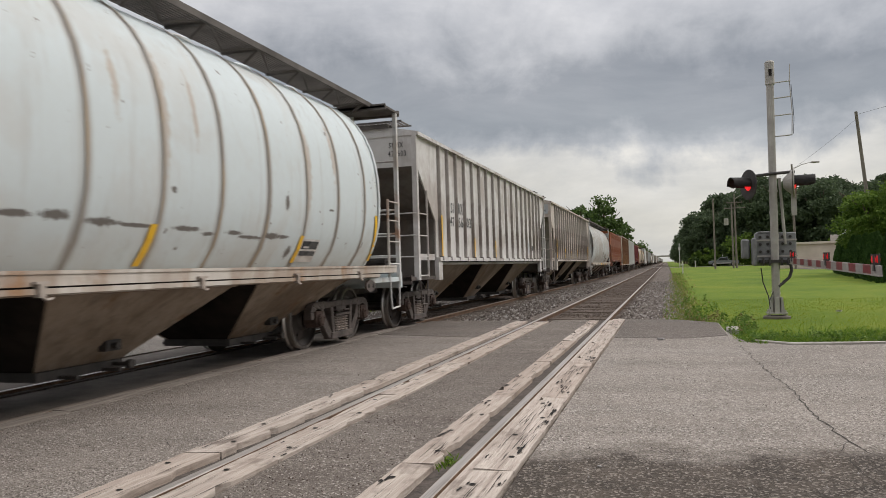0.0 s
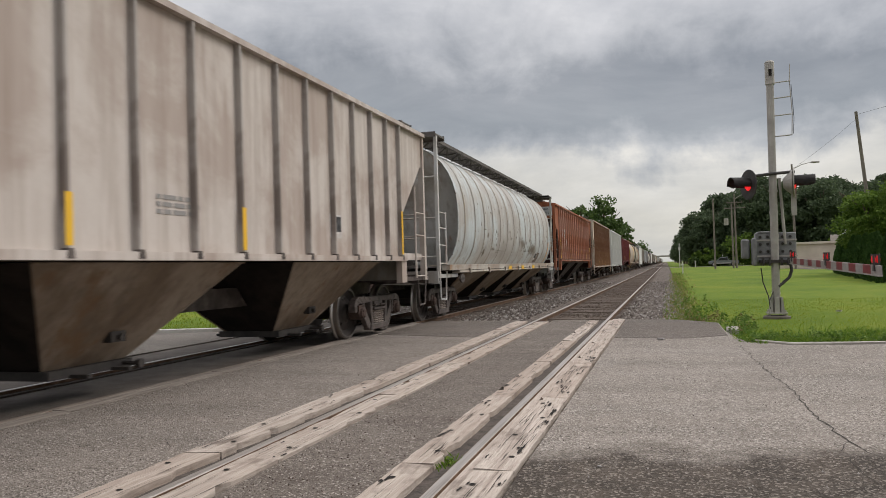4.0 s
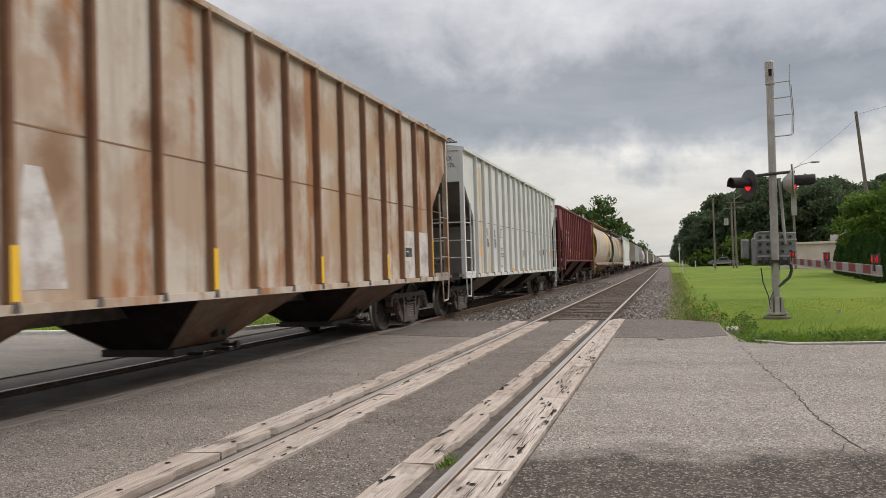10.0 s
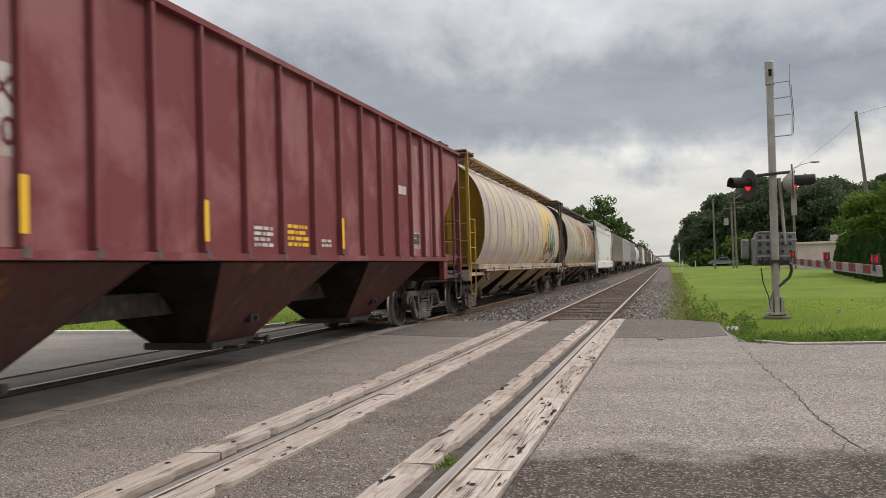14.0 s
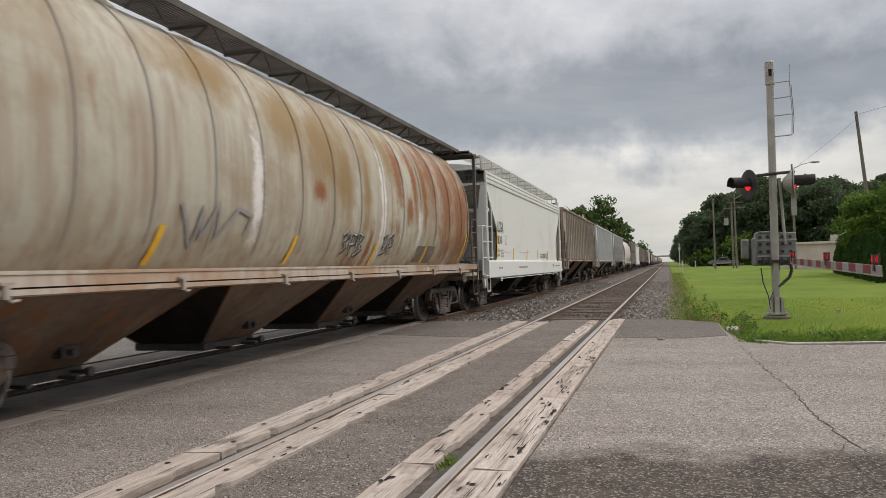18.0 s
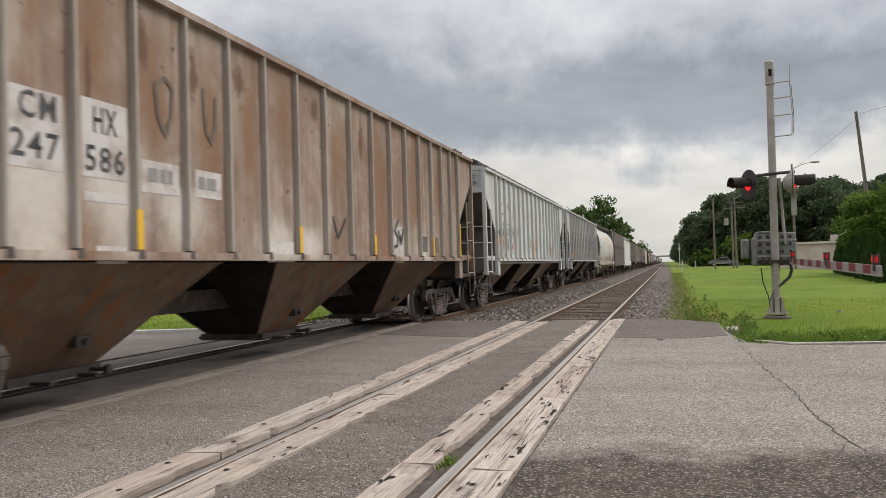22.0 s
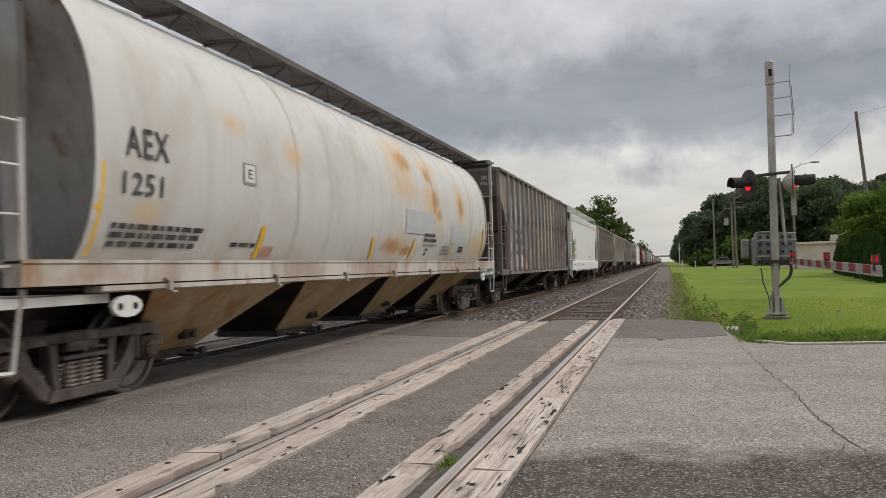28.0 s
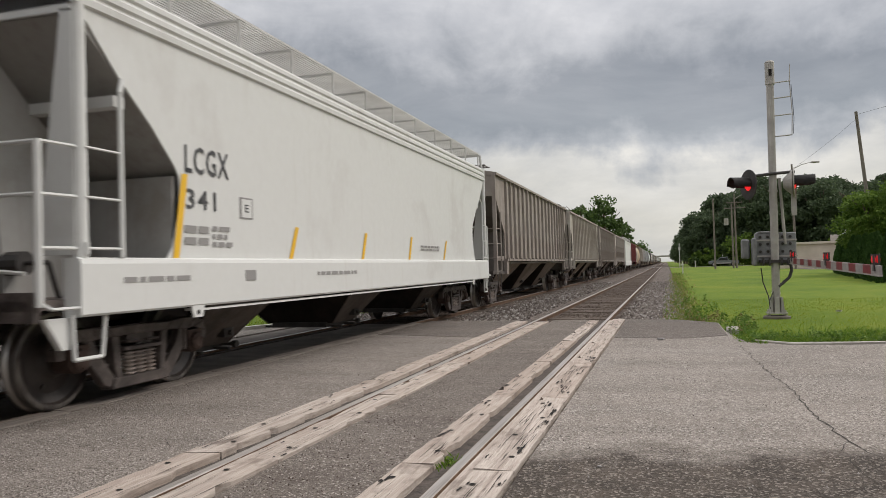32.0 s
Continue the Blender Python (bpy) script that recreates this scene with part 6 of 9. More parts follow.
        ((0.17, 0.097, 0.055), 0.8, [(4.55, 2.95, 0.34, 0.75), (3.7, 3.2, 0.25, 0.6), (5.5, 2.8, 0.35, 0.9), (6.3, 2.9, 0.3, 0.9), (7.2, 3.2, 0.3, 0.6), (8.9, 2.9, 0.35, 0.8), (10.7, 2.7, 0.3, 0.9), (12.4, 2.9, 0.3, 0.9), (14.1, 3.0, 0.3, 0.8)]),
        ((0.10, 0.056, 0.034), 0.5, [(4.35, 3.4, 0.12, 0.3), (5.2, 3.3, 0.1, 0.35), (6.1, 3.45, 0.16, 0.22), (8.1, 3.5, 0.14, 0.2), (9.8, 3.3, 0.1, 0.4), (3.65, 2.85, 0.05, 0.5)]),
    ],
    13: [
        ((0.26, 0.14, 0.075), 0.6, [(5.3, 2.9, 0.06, 0.6), (6.2, 3.0, 0.05, 0.5), (7.0, 2.6, 0.06, 0.8), (8.0, 2.9, 0.06, 0.7), (9.6, 2.7, 0.07, 0.8), (10.5, 2.4, 0.06, 0.6), (11.4, 2.8, 0.06, 0.7), (3.4, 1.9, 0.12, 0.3), (4.2, 1.7, 0.2, 0.15), (13.2, 2.4, 0.08, 0.7)]),
    ],
    15: [
        ((0.075, 0.04, 0.036), 0.5, [(14.62, 2.71, 2.10, 1.86)]),
        ((0.40, 0.355, 0.335), 0.7, [(2.15, 2.6, 0.16, 0.8), (2.3, 1.80, 0.25, 0.28), (3.3, 2.95, 0.14, 0.5), (3.9, 3.0, 0.10, 0.6), (4.9, 1.9, 0.16, 0.6), (5.85, 1.6, 0.2, 0.35), (6.7, 1.7, 0.2, 0.4)]),
        ((0.19, 0.27, 0.30), 0.6, [(2.62, 2.9, 0.13, 0.7), (4.2, 2.95, 0.18, 0.7), (5.5, 3.1, 0.3, 0.6), (5.4, 2.1, 0.22, 0.5)]),
        ((0.11, 0.05, 0.045), 0.6, [(3.1, 2.9, 0.10, 0.7), (3.6, 2.9, 0.12, 0.7), (4.9, 2.9, 0.18, 0.7), (6.4, 2.6, 0.2, 0.9)]),
        ((0.16, 0.2, 0.21), 0.6, [(7.78, 2.74, 0.41, 0.44), (8.71, 3.04, 0.39, 0.57), (14.23, 3.43, 0.20, 0.33)]),
        ((0.26, 0.235, 0.155), 0.6, [(7.76, 1.93, 0.37, 0.49), (8.68, 2.22, 0.34, 0.62), (9.59, 2.67, 0.48, 1.16), (10.51, 2.74, 0.45, 1.28)]),
        ((0.34, 0.31, 0.3), 0.6, [(11.37, 2.98, 0.53, 1.11), (11.23, 2.08, 0.26, 0.33), (11.99, 1.37, 0.30, 0.27)]),
    ],
}

PROTO = paint("primer", (0.5, 0.5, 0.5), (0.4, 0.4, 0.4))
PROTO_SILL = paint("primer_sill", (0.5, 0.5, 0.5), (0.4, 0.4, 0.4))
PROTO_TRIM = paint("primer_trim", (0.5, 0.5, 0.5), (0.4, 0.4, 0.4))
PROTO_UNDER = paint("primer_under", (0.5, 0.5, 0.5), (0.4, 0.4, 0.4))
P_SOOT_SHADE = SOOT_SHADE
PROTO_SEAM = paint("primer_seam", (0.5, 0.5, 0.5), (0.4, 0.4, 0.4))
PROTO_RIB = paint("primer_rib", (0.5, 0.5, 0.5), (0.4, 0.4, 0.4))
PROTO_PANEL = paint("primer_panel", (0.5, 0.5, 0.5), (0.4, 0.4, 0.4))
PROTO_PAD = paint("primer_pad", (0.5, 0.5, 0.5), (0.4, 0.4, 0.4))
PROTO_END = paint("primer_end", (0.5, 0.5, 0.5), (0.4, 0.4, 0.4))
SPEED = 8.586

P_GREY_A = paint("pale_grey_paint", (0.585, 0.57, 0.555), (0.40, 0.36, 0.335), stained=0.6, streaky=0.5, streak=(0.29, 0.255, 0.23), seed=1, spots=SPOTS.get(1, ()))
P_GREY_B = paint("warm_grey_paint", (0.53, 0.48, 0.44), (0.40, 0.335, 0.295), stained=0.8, streaky=0.7, streak=(0.25, 0.19, 0.15), seed=2)
P_BLUEWHITE = paint("blue_white_paint", (0.53, 0.58, 0.59), (0.50, 0.515, 0.505), stained=0.5, streaky=0.3, streak=(0.36, 0.33, 0.30), chips=0.1, seed=3, spots=SPOTS.get(0, ()), bands=0.8)
P_DIRTY_WHITE = paint("dirty_blue_white_paint", (0.47, 0.51, 0.52), (0.41, 0.39, 0.365), stained=0.75, streaky=0.85, streak=(0.30, 0.265, 0.235), chips=0.6, seed=8, spots=SPOTS.get(3, ()), bands=0.75)
P_ORANGE = paint("faded_orange_red_paint", (0.275, 0.088, 0.042), (0.35, 0.165, 0.11), stained=0.4, streaky=0.6, streak=(0.17, 0.068, 0.040), seed=5, spots=SPOTS.get(4, ()))
P_TAN = paint("rust_stained_tan_paint", (0.47, 0.415, 0.355), (0.37, 0.275, 0.20), rusty=0.45, stained=0.8, streaky=0.5, streak=(0.25, 0.18, 0.13), seed=6, spots=SPOTS.get(5, ()))
P_LIGHT = paint("clean_light_grey_paint", (0.56, 0.56, 0.535), (0.49, 0.485, 0.455), stained=0.35, streaky=0.15, streak=(0.44, 0.38, 0.29), seed=7)
P_MAROON = paint("maroon_paint", (0.155, 0.038, 0.040), (0.235, 0.095, 0.095), stained=0.55, streaky=0.35, streak=(0.09, 0.03, 0.03), seed=9)
P_CREAM = paint("faded_cream_paint", (0.50, 0.42, 0.31), (0.40, 0.33, 0.31), rusty=0.30, rust=(0.30, 0.17, 0.05), stained=0.8, streaky=0.55, streak=(0.33, 0.26, 0.17), seed=10, spots=SPOTS.get(8, ()), bands=0.4)
P_RUSTY = paint("rusted_grey_paint", (0.41, 0.385, 0.315), (0.32, 0.275, 0.20), rusty=0.16, rust=(0.15, 0.062, 0.028), stained=0.7, streaky=0.8, streak=(0.22, 0.125, 0.075), seed=12, spots=SPOTS.get(9, ()), bands=0.35)
P_WHITE = paint("clean_off_white_paint", (0.60, 0.60, 0.575), (0.54, 0.53, 0.505), stained=0.3, streaky=0.12, streak=(0.46, 0.43, 0.39), seed=13)
# open ends of the white cars: dust plus shade, painted as grey
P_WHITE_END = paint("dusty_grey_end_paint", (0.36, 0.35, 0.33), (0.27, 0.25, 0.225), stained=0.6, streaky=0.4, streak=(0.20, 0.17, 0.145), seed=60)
P_BROWN = paint("rust_brown_over_grey_paint", (0.375, 0.305, 0.25), (0.26, 0.18, 0.135), rusty=0.5, rust=(0.165, 0.088, 0.052), stained=0.8, streaky=0.9, streak=(0.14, 0.098, 0.08), chips=0.4, seed=14, spots=SPOTS.get(11, ()))
P_GREY_C = paint("chipped_pale_grey_paint", (0.53, 0.54, 0.535), (0.47, 0.455, 0.435), stained=0.5, streaky=0.3, streak=(0.32, 0.29, 0.26), chips=0.35, seed=15, spots=SPOTS.get(12, ()))
P_GREY_D = paint("streaked_grey_paint", (0.48, 0.485, 0.485), (0.38, 0.365, 0.35), rusty=0.14, rust=(0.24, 0.13, 0.075), stained=0.5, streaky=0.6, streak=(0.27, 0.205, 0.16), seed=16, spots=SPOTS.get(13, ()))
P_WHITE_RUST = paint("rust_bloomed_white_paint", (0.52, 0.515, 0.495), (0.45, 0.425, 0.385), rusty=0.10, rust=(0.40, 0.29, 0.18), stained=0.55, streaky=0.4, streak=(0.42, 0.395, 0.35), seed=17, spots=SPOTS.get(14, ()), bands=0.06)
P_DARK = paint("dark_brown_paint", (0.145, 0.116, 0.108), (0.245, 0.212, 0.198), rusty=0.3, rust=(0.13, 0.065, 0.047), stained=0.8, streaky=0.8, streak=(0.10, 0.072, 0.063), seed=18, spots=SPOTS.get(15, ()))
P_TAUPE = paint("taupe_paint", (0.31, 0.275, 0.245), (0.25, 0.21, 0.185), stained=0.7, streaky=0.6, streak=(0.17, 0.14, 0.12), seed=19)
P_BEIGE = paint("beige_grey_paint", (0.42, 0.385, 0.34), (0.33, 0.29, 0.25), stained=0.7, streaky=0.6, streak=(0.22, 0.18, 0.15), seed=20)
P_YELLOW_END = paint("mustard_end_paint", (0.42, 0.26, 0.035), (0.30, 0.19, 0.05), rusty=0.2, stained=0.6, streaky=0.4, seed=21)
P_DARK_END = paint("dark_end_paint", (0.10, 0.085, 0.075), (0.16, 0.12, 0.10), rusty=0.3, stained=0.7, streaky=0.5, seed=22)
P_GREY_END = paint("grey_end_paint", (0.55, 0.55, 0.54), (0.40, 0.36, 0.32), rusty=0.35, stained=0.7, streaky=0.5, seed=23)

# paints for recessed ends: grime, and the recess's shade mixed into the colour
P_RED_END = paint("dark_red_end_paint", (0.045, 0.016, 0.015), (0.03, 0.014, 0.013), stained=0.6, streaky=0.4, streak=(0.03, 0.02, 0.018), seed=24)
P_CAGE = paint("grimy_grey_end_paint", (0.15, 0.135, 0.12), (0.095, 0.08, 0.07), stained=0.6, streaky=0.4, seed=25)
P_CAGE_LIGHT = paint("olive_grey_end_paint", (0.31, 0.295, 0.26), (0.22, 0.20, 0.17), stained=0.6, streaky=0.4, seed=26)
P_TAN_RIB = paint("rusty_rib_paint", (0.25, 0.14, 0.075), (0.17, 0.085, 0.05), rusty=0.5, stained=0.7, streaky=0.6, seed=27)
P_PALE_RIB = paint("pale_dusty_rib_paint", (0.38, 0.33, 0.315), (0.23, 0.19, 0.175), stained=0.6, streaky=0.5, streak=(0.13, 0.10, 0.09), seed=28)
P_ORANGE_RIB = paint("pink_faded_rib_paint", (0.43, 0.25, 0.195), (0.33, 0.14, 0.085), stained=0.6, streaky=0.4, streak=(0.24, 0.11, 0.075), seed=29)
P_MAROON_RIB = paint("faded_maroon_rib_paint", (0.19, 0.055, 0.055), (0.25, 0.10, 0.10), stained=0.5, streaky=0.4, streak=(0.10, 0.035, 0.035), seed=30)
T_BROWN = paint("dark_brown_trim_paint", (0.085, 0.055, 0.047), (0.13, 0.10, 0.085), stained=0.6, streaky=0.4, seed=50)
T_MAROON = paint("dark_maroon_trim_paint", (0.10, 0.03, 0.031), (0.14, 0.07, 0.065), stained=0.6, streaky=0.4, seed=51)
T_DUSTY = paint("dusty_grey_brown_trim_paint", (0.36, 0.315, 0.275), (0.26, 0.21, 0.175), stained=0.6, streaky=0.4, seed=52)
P_TAN_END = paint("brown_grey_end_paint", (0.25, 0.205, 0.172), (0.18, 0.135, 0.105), rusty=0.2, stained=0.6, streaky=0.4, seed=53)
# rib colour darkened to carry the shadow line along each rib
P_GREY_RIB = paint("grimy_grey_rib_paint", (0.36, 0.33, 0.305), (0.20, 0.17, 0.15), stained=0.7, streaky=0.6, streak=(0.16, 0.13, 0.115), seed=54)
S_WASHED = paint("dirt_washed_sill_paint", (0.50, 0.465, 0.42), (0.34, 0.28, 0.23), rusty=0.25, rust=(0.20, 0.11, 0.06), stained=0.8, streaky=0.6, streak=(0.26, 0.20, 0.15), seed=55)
S_RUST = paint("rust_washed_sill_paint", (0.44, 0.385, 0.33), (0.36, 0.25, 0.17), rusty=0.35, rust=(0.20, 0.10, 0.05), stained=0.7, streaky=0.6, streak=(0.24, 0.17, 0.12), seed=56)
SILL_OF = {P_RUSTY.name: S_RUST, P_CREAM.name: S_RUST}
TRIM_OF = {P_ORANGE.name: T_BROWN, P_MAROON.name: T_MAROON, P_TAN.name: T_DUSTY, P_BROWN.name: T_DUSTY}
P_ROOF_TAN = paint("rusty_tan_roof_walk", (0.30, 0.21, 0.11), (0.20, 0.12, 0.06), rusty=0.4, stained=0.7, streaky=0.3, seed=57)
P_SEAM = paint("grimy_seam_paint", (0.27, 0.25, 0.225), (0.33, 0.27, 0.20), stained=0.7, streaky=0.3, seed=31)

# kind, place of the first axle along the track at the start, paint, end paint, label
R, D, C, M = "ribbed", "deep", "round", "smooth"
TRAIN = [
    (C, -3.00, P_BLUEWHITE, P_GREY_END, "blue-white round-sided covered hopper car with brown streaks"),
    (R, 14.97, P_GREY_A, None, "pale grey ribbed covered hopper car, paint faded"),
    (R, 33.29, P_GREY_B, None, "warm grey ribbed covered hopper car with yellow strips"),
    (C, 51.15, P_DIRTY_WHITE, P_GREY_END, "dirty blue-white round-sided hopper car with dark scabs"),
    (R, 68.91, P_ORANGE, None, "faded orange-red ribbed covered hopper car"),
    (D, 86.91, P_TAN, None, "tan deep-sided ribbed hopper car stained with rust"),
    (D, 104.38, P_LIGHT, None, "clean light grey deep-sided ribbed hopper car"),
    (R, 121.91, P_MAROON, None, "maroon ribbed covered hopper car with faded panels"),
    (C, 139.75, P_CREAM, P_YELLOW_END, "cream round-sided hopper car with graffiti and mustard end"),
    (C, 157.62, P_RUSTY, P_DARK_END, "rusted grey round-sided covered hopper car"),
    (M, 175.45, P_WHITE, None, "clean off-white smooth-sided hopper car with fluted eaves"),
    (R, 191.90, P_BROWN, None, "rust-brown ribbed covered hopper car with grey ribs"),
    (R, 209.86, P_GREY_C, None, "pale grey ribbed hopper car with chipped paint"),
    (R, 227.68, P_GREY_D, None, "streaked grey ribbed covered hopper car"),
    (C, 245.40, P_WHITE_RUST, P_GREY_END, "white round-sided hopper car with orange rust blooms"),
    (D, 263.23, P_DARK, None, "dark brown deep-sided ribbed hopper car, patchy paint"),
    (M, 280.54, P_WHITE, None, "off-white smooth-sided hopper car with short reflective strips"),
    (R, 296.99, P_TAUPE, None, "taupe ribbed covered hopper car"),
    (R, 314.84, P_BEIGE, None, "beige-grey ribbed covered hopper car"),
    (R, 332.69, P_TAUPE, None, "dull brown-grey ribbed covered hopper car"),
    (R, 350.54, P_GREY_B, None, "warm grey ribbed covered hopper car far down the train"),
    (M, 368.39, P_WHITE, None, "off-white smooth-sided hopper car far down the train"),
    (R, 384.84, P_MAROON, None, "maroon ribbed hopper car far down the train"),
    (C, 402.69, P_CREAM, P_GREY_END, "cream round-sided hopper car far down the train"),
    (R, 420.54, P_BROWN, None, "brown ribbed hopper car far down the train"),
]
# cars whose ribs sit off the middle, or that lack the lower sill tube
RIB_KIND = {1: (0.03, True), 2: (-0.17, False), 4: (-0.12, True), 5: (-0.03, True), 6: (-0.14, True), 7: (-0.13, False), 11: (-0.10, False), 12: (-0.29, True), 13: (-0.04, False), 14: (0.0, False), 15: (-0.22, True)}
LENGTH = {R: 17.75, D: 17.45, C: 18.0, M: 16.3}


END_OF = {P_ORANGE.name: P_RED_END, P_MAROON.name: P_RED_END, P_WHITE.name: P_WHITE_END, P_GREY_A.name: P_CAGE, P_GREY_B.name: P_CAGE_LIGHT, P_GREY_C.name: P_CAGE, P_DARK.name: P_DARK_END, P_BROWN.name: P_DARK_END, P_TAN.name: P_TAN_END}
RIB_OF = {P_GREY_A.name: P_GREY_RIB, P_GREY_B.name: P_GREY_RIB, P_TAN.name: P_TAN_RIB, P_BROWN.name: P_BEIGE, P_DARK.name: P_PALE_RIB, P_ORANGE.name: P_ORANGE_RIB, P_MAROON.name: P_MAROON_RIB}
SEAM_OF = {P_BLUEWHITE.name: P_SEAM, P_DIRTY_WHITE.name: P_SEAM, P_LIGHT.name: P_CAGE, P_DARK.name: P_DARK_END, P_TAN.name: P_TAN_RIB}


# hopper paints: body colours taken darker for grime and for painted-in underside shade
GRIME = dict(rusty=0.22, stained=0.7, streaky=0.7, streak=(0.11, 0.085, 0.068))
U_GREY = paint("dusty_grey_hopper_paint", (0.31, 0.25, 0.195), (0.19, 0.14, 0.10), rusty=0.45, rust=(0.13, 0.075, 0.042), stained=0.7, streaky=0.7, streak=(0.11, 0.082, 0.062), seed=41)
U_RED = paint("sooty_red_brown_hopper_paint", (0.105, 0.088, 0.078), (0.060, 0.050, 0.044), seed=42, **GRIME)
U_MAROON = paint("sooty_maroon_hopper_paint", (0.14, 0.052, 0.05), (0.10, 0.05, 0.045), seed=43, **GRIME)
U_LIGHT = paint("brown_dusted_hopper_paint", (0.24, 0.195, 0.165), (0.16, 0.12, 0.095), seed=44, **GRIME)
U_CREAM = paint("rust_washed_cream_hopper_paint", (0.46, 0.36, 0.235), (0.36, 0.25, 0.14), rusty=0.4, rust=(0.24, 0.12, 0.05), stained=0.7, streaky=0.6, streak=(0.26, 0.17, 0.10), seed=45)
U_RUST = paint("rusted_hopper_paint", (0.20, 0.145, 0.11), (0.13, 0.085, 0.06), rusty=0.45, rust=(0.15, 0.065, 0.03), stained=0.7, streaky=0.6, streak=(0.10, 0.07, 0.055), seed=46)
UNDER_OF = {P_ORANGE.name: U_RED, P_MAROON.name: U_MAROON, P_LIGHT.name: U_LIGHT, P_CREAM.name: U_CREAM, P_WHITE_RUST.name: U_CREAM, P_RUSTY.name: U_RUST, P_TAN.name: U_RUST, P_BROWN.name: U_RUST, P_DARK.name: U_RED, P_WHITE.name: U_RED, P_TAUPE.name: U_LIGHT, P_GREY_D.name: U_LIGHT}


def recolour(car, paint_m, end_m):
    n = paint_m.name
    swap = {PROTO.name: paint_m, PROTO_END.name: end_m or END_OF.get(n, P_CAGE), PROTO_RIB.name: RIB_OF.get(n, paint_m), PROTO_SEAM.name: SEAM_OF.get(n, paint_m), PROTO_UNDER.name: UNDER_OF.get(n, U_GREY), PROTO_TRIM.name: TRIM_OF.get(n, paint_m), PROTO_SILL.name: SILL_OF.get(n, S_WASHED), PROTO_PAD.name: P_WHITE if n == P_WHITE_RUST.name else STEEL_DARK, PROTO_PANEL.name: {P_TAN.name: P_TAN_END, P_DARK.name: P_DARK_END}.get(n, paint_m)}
    if paint_m is P_CREAM:
        swap[ROOF_STEEL.name] = P_ROOF_TAN
    for o in car.children_recursive:
        for slot in o.material_slots:
            if slot.material and slot.material.name in swap:
                m = swap[slot.material.name]
                if m is P_YELLOW_END and o.bound_box[0][1] > 9:
                    m = P_DARK_END
                slot.link = "OBJECT"
                slot.material = m


def far_car(kind, L):
    """A car that never comes near: body, sill, hoppers and trucks only."""
    car = new("hopper_car")
    bm = bmesh.new()
    if kind == C:
        zs = [1.3, 1.6, 2.0, 2.4, 2.8, 3.2, 3.6, 3.9, 4.1]
        prism(bm, [(bulge(z), z) for z in zs] + [(0, 4.2)] + [(-bulge(z), z) for z in zs[::-1]], 1.6, L - 1.6, "y")
    else:
        for x in (-1.52, 1.5):
            prism(bm, [(0.45, 3.9), (0.45, 3.2), (1.8, 2.2), (1.8, 1.3), (L - 1.8, 1.3), (L - 1.8, 2.2), (L - 0.45, 3.2), (L - 0.45, 3.9)], x, x + 0.02)
        prism(bm, [(-1.5, 3.86), (1.5, 3.86), (0.6, 4.05), (-0.6, 4.05)], 0.45, L - 0.45, "y")
        box(bm, -1.5, 1.5, 0.45, 0.48, 3.2, 3.86)
        for i in range(16):
            y = 1.9 + (L - 3.8) * i / 15
            box(bm, 1.52, 1.6, y - 0.05, y + 0.05, 1.3, 3.85)
    part("body", bm, PROTO, car)
    bm = bmesh.new()
    prism(bm, [(0.48, 3.25), (1.0, 3.25), (4.2, 0.5), (6.0, 0.5), (L / 2, 1.1), (L - 6, 0.5), (L - 4.2, 0.5), (L - 1.0, 3.25), (L - 0.48, 3.25), (L - 3.5, 0.8), (L - 4.2, 0.5), (L - 6.0, 0.5), (L / 2, 1.3), (6.0, 0.7), (3.6, 0.9)][:11], -1.3, 1.3)
    part("hopper_bay", bm, PROTO_UNDER, car)
    bm = bmesh.new()
    box(bm, -1.5, 1.5, 0.3, 1.8, 0.97, 1.05)
    box(bm, -1.5, 1.5, L - 1.8, L - 0.3, 0.97, 1.05)
    box(bm, -0.2, 0.2, 0.0, L, 0.75, 1.0)
    part("end_platform", bm, STEEL_DARK, car)
    for y in (1.2 + AXLE, L - 1.2 - AXLE):
        bm = bmesh.new()
        for d in (-AXLE, AXLE):
            lathe(bm, [(-0.82, 0.40), (-0.7, WHEEL_R), (0.7, WHEEL_R), (0.82, 0.40)], (0, y + d, WHEEL_R), 12)
        box(bm, -1.08, 1.08, y - 1.1, y + 1.1, 0.45, 0.75)
        part("truck", bm, STEEL_DARK, car)
    return car


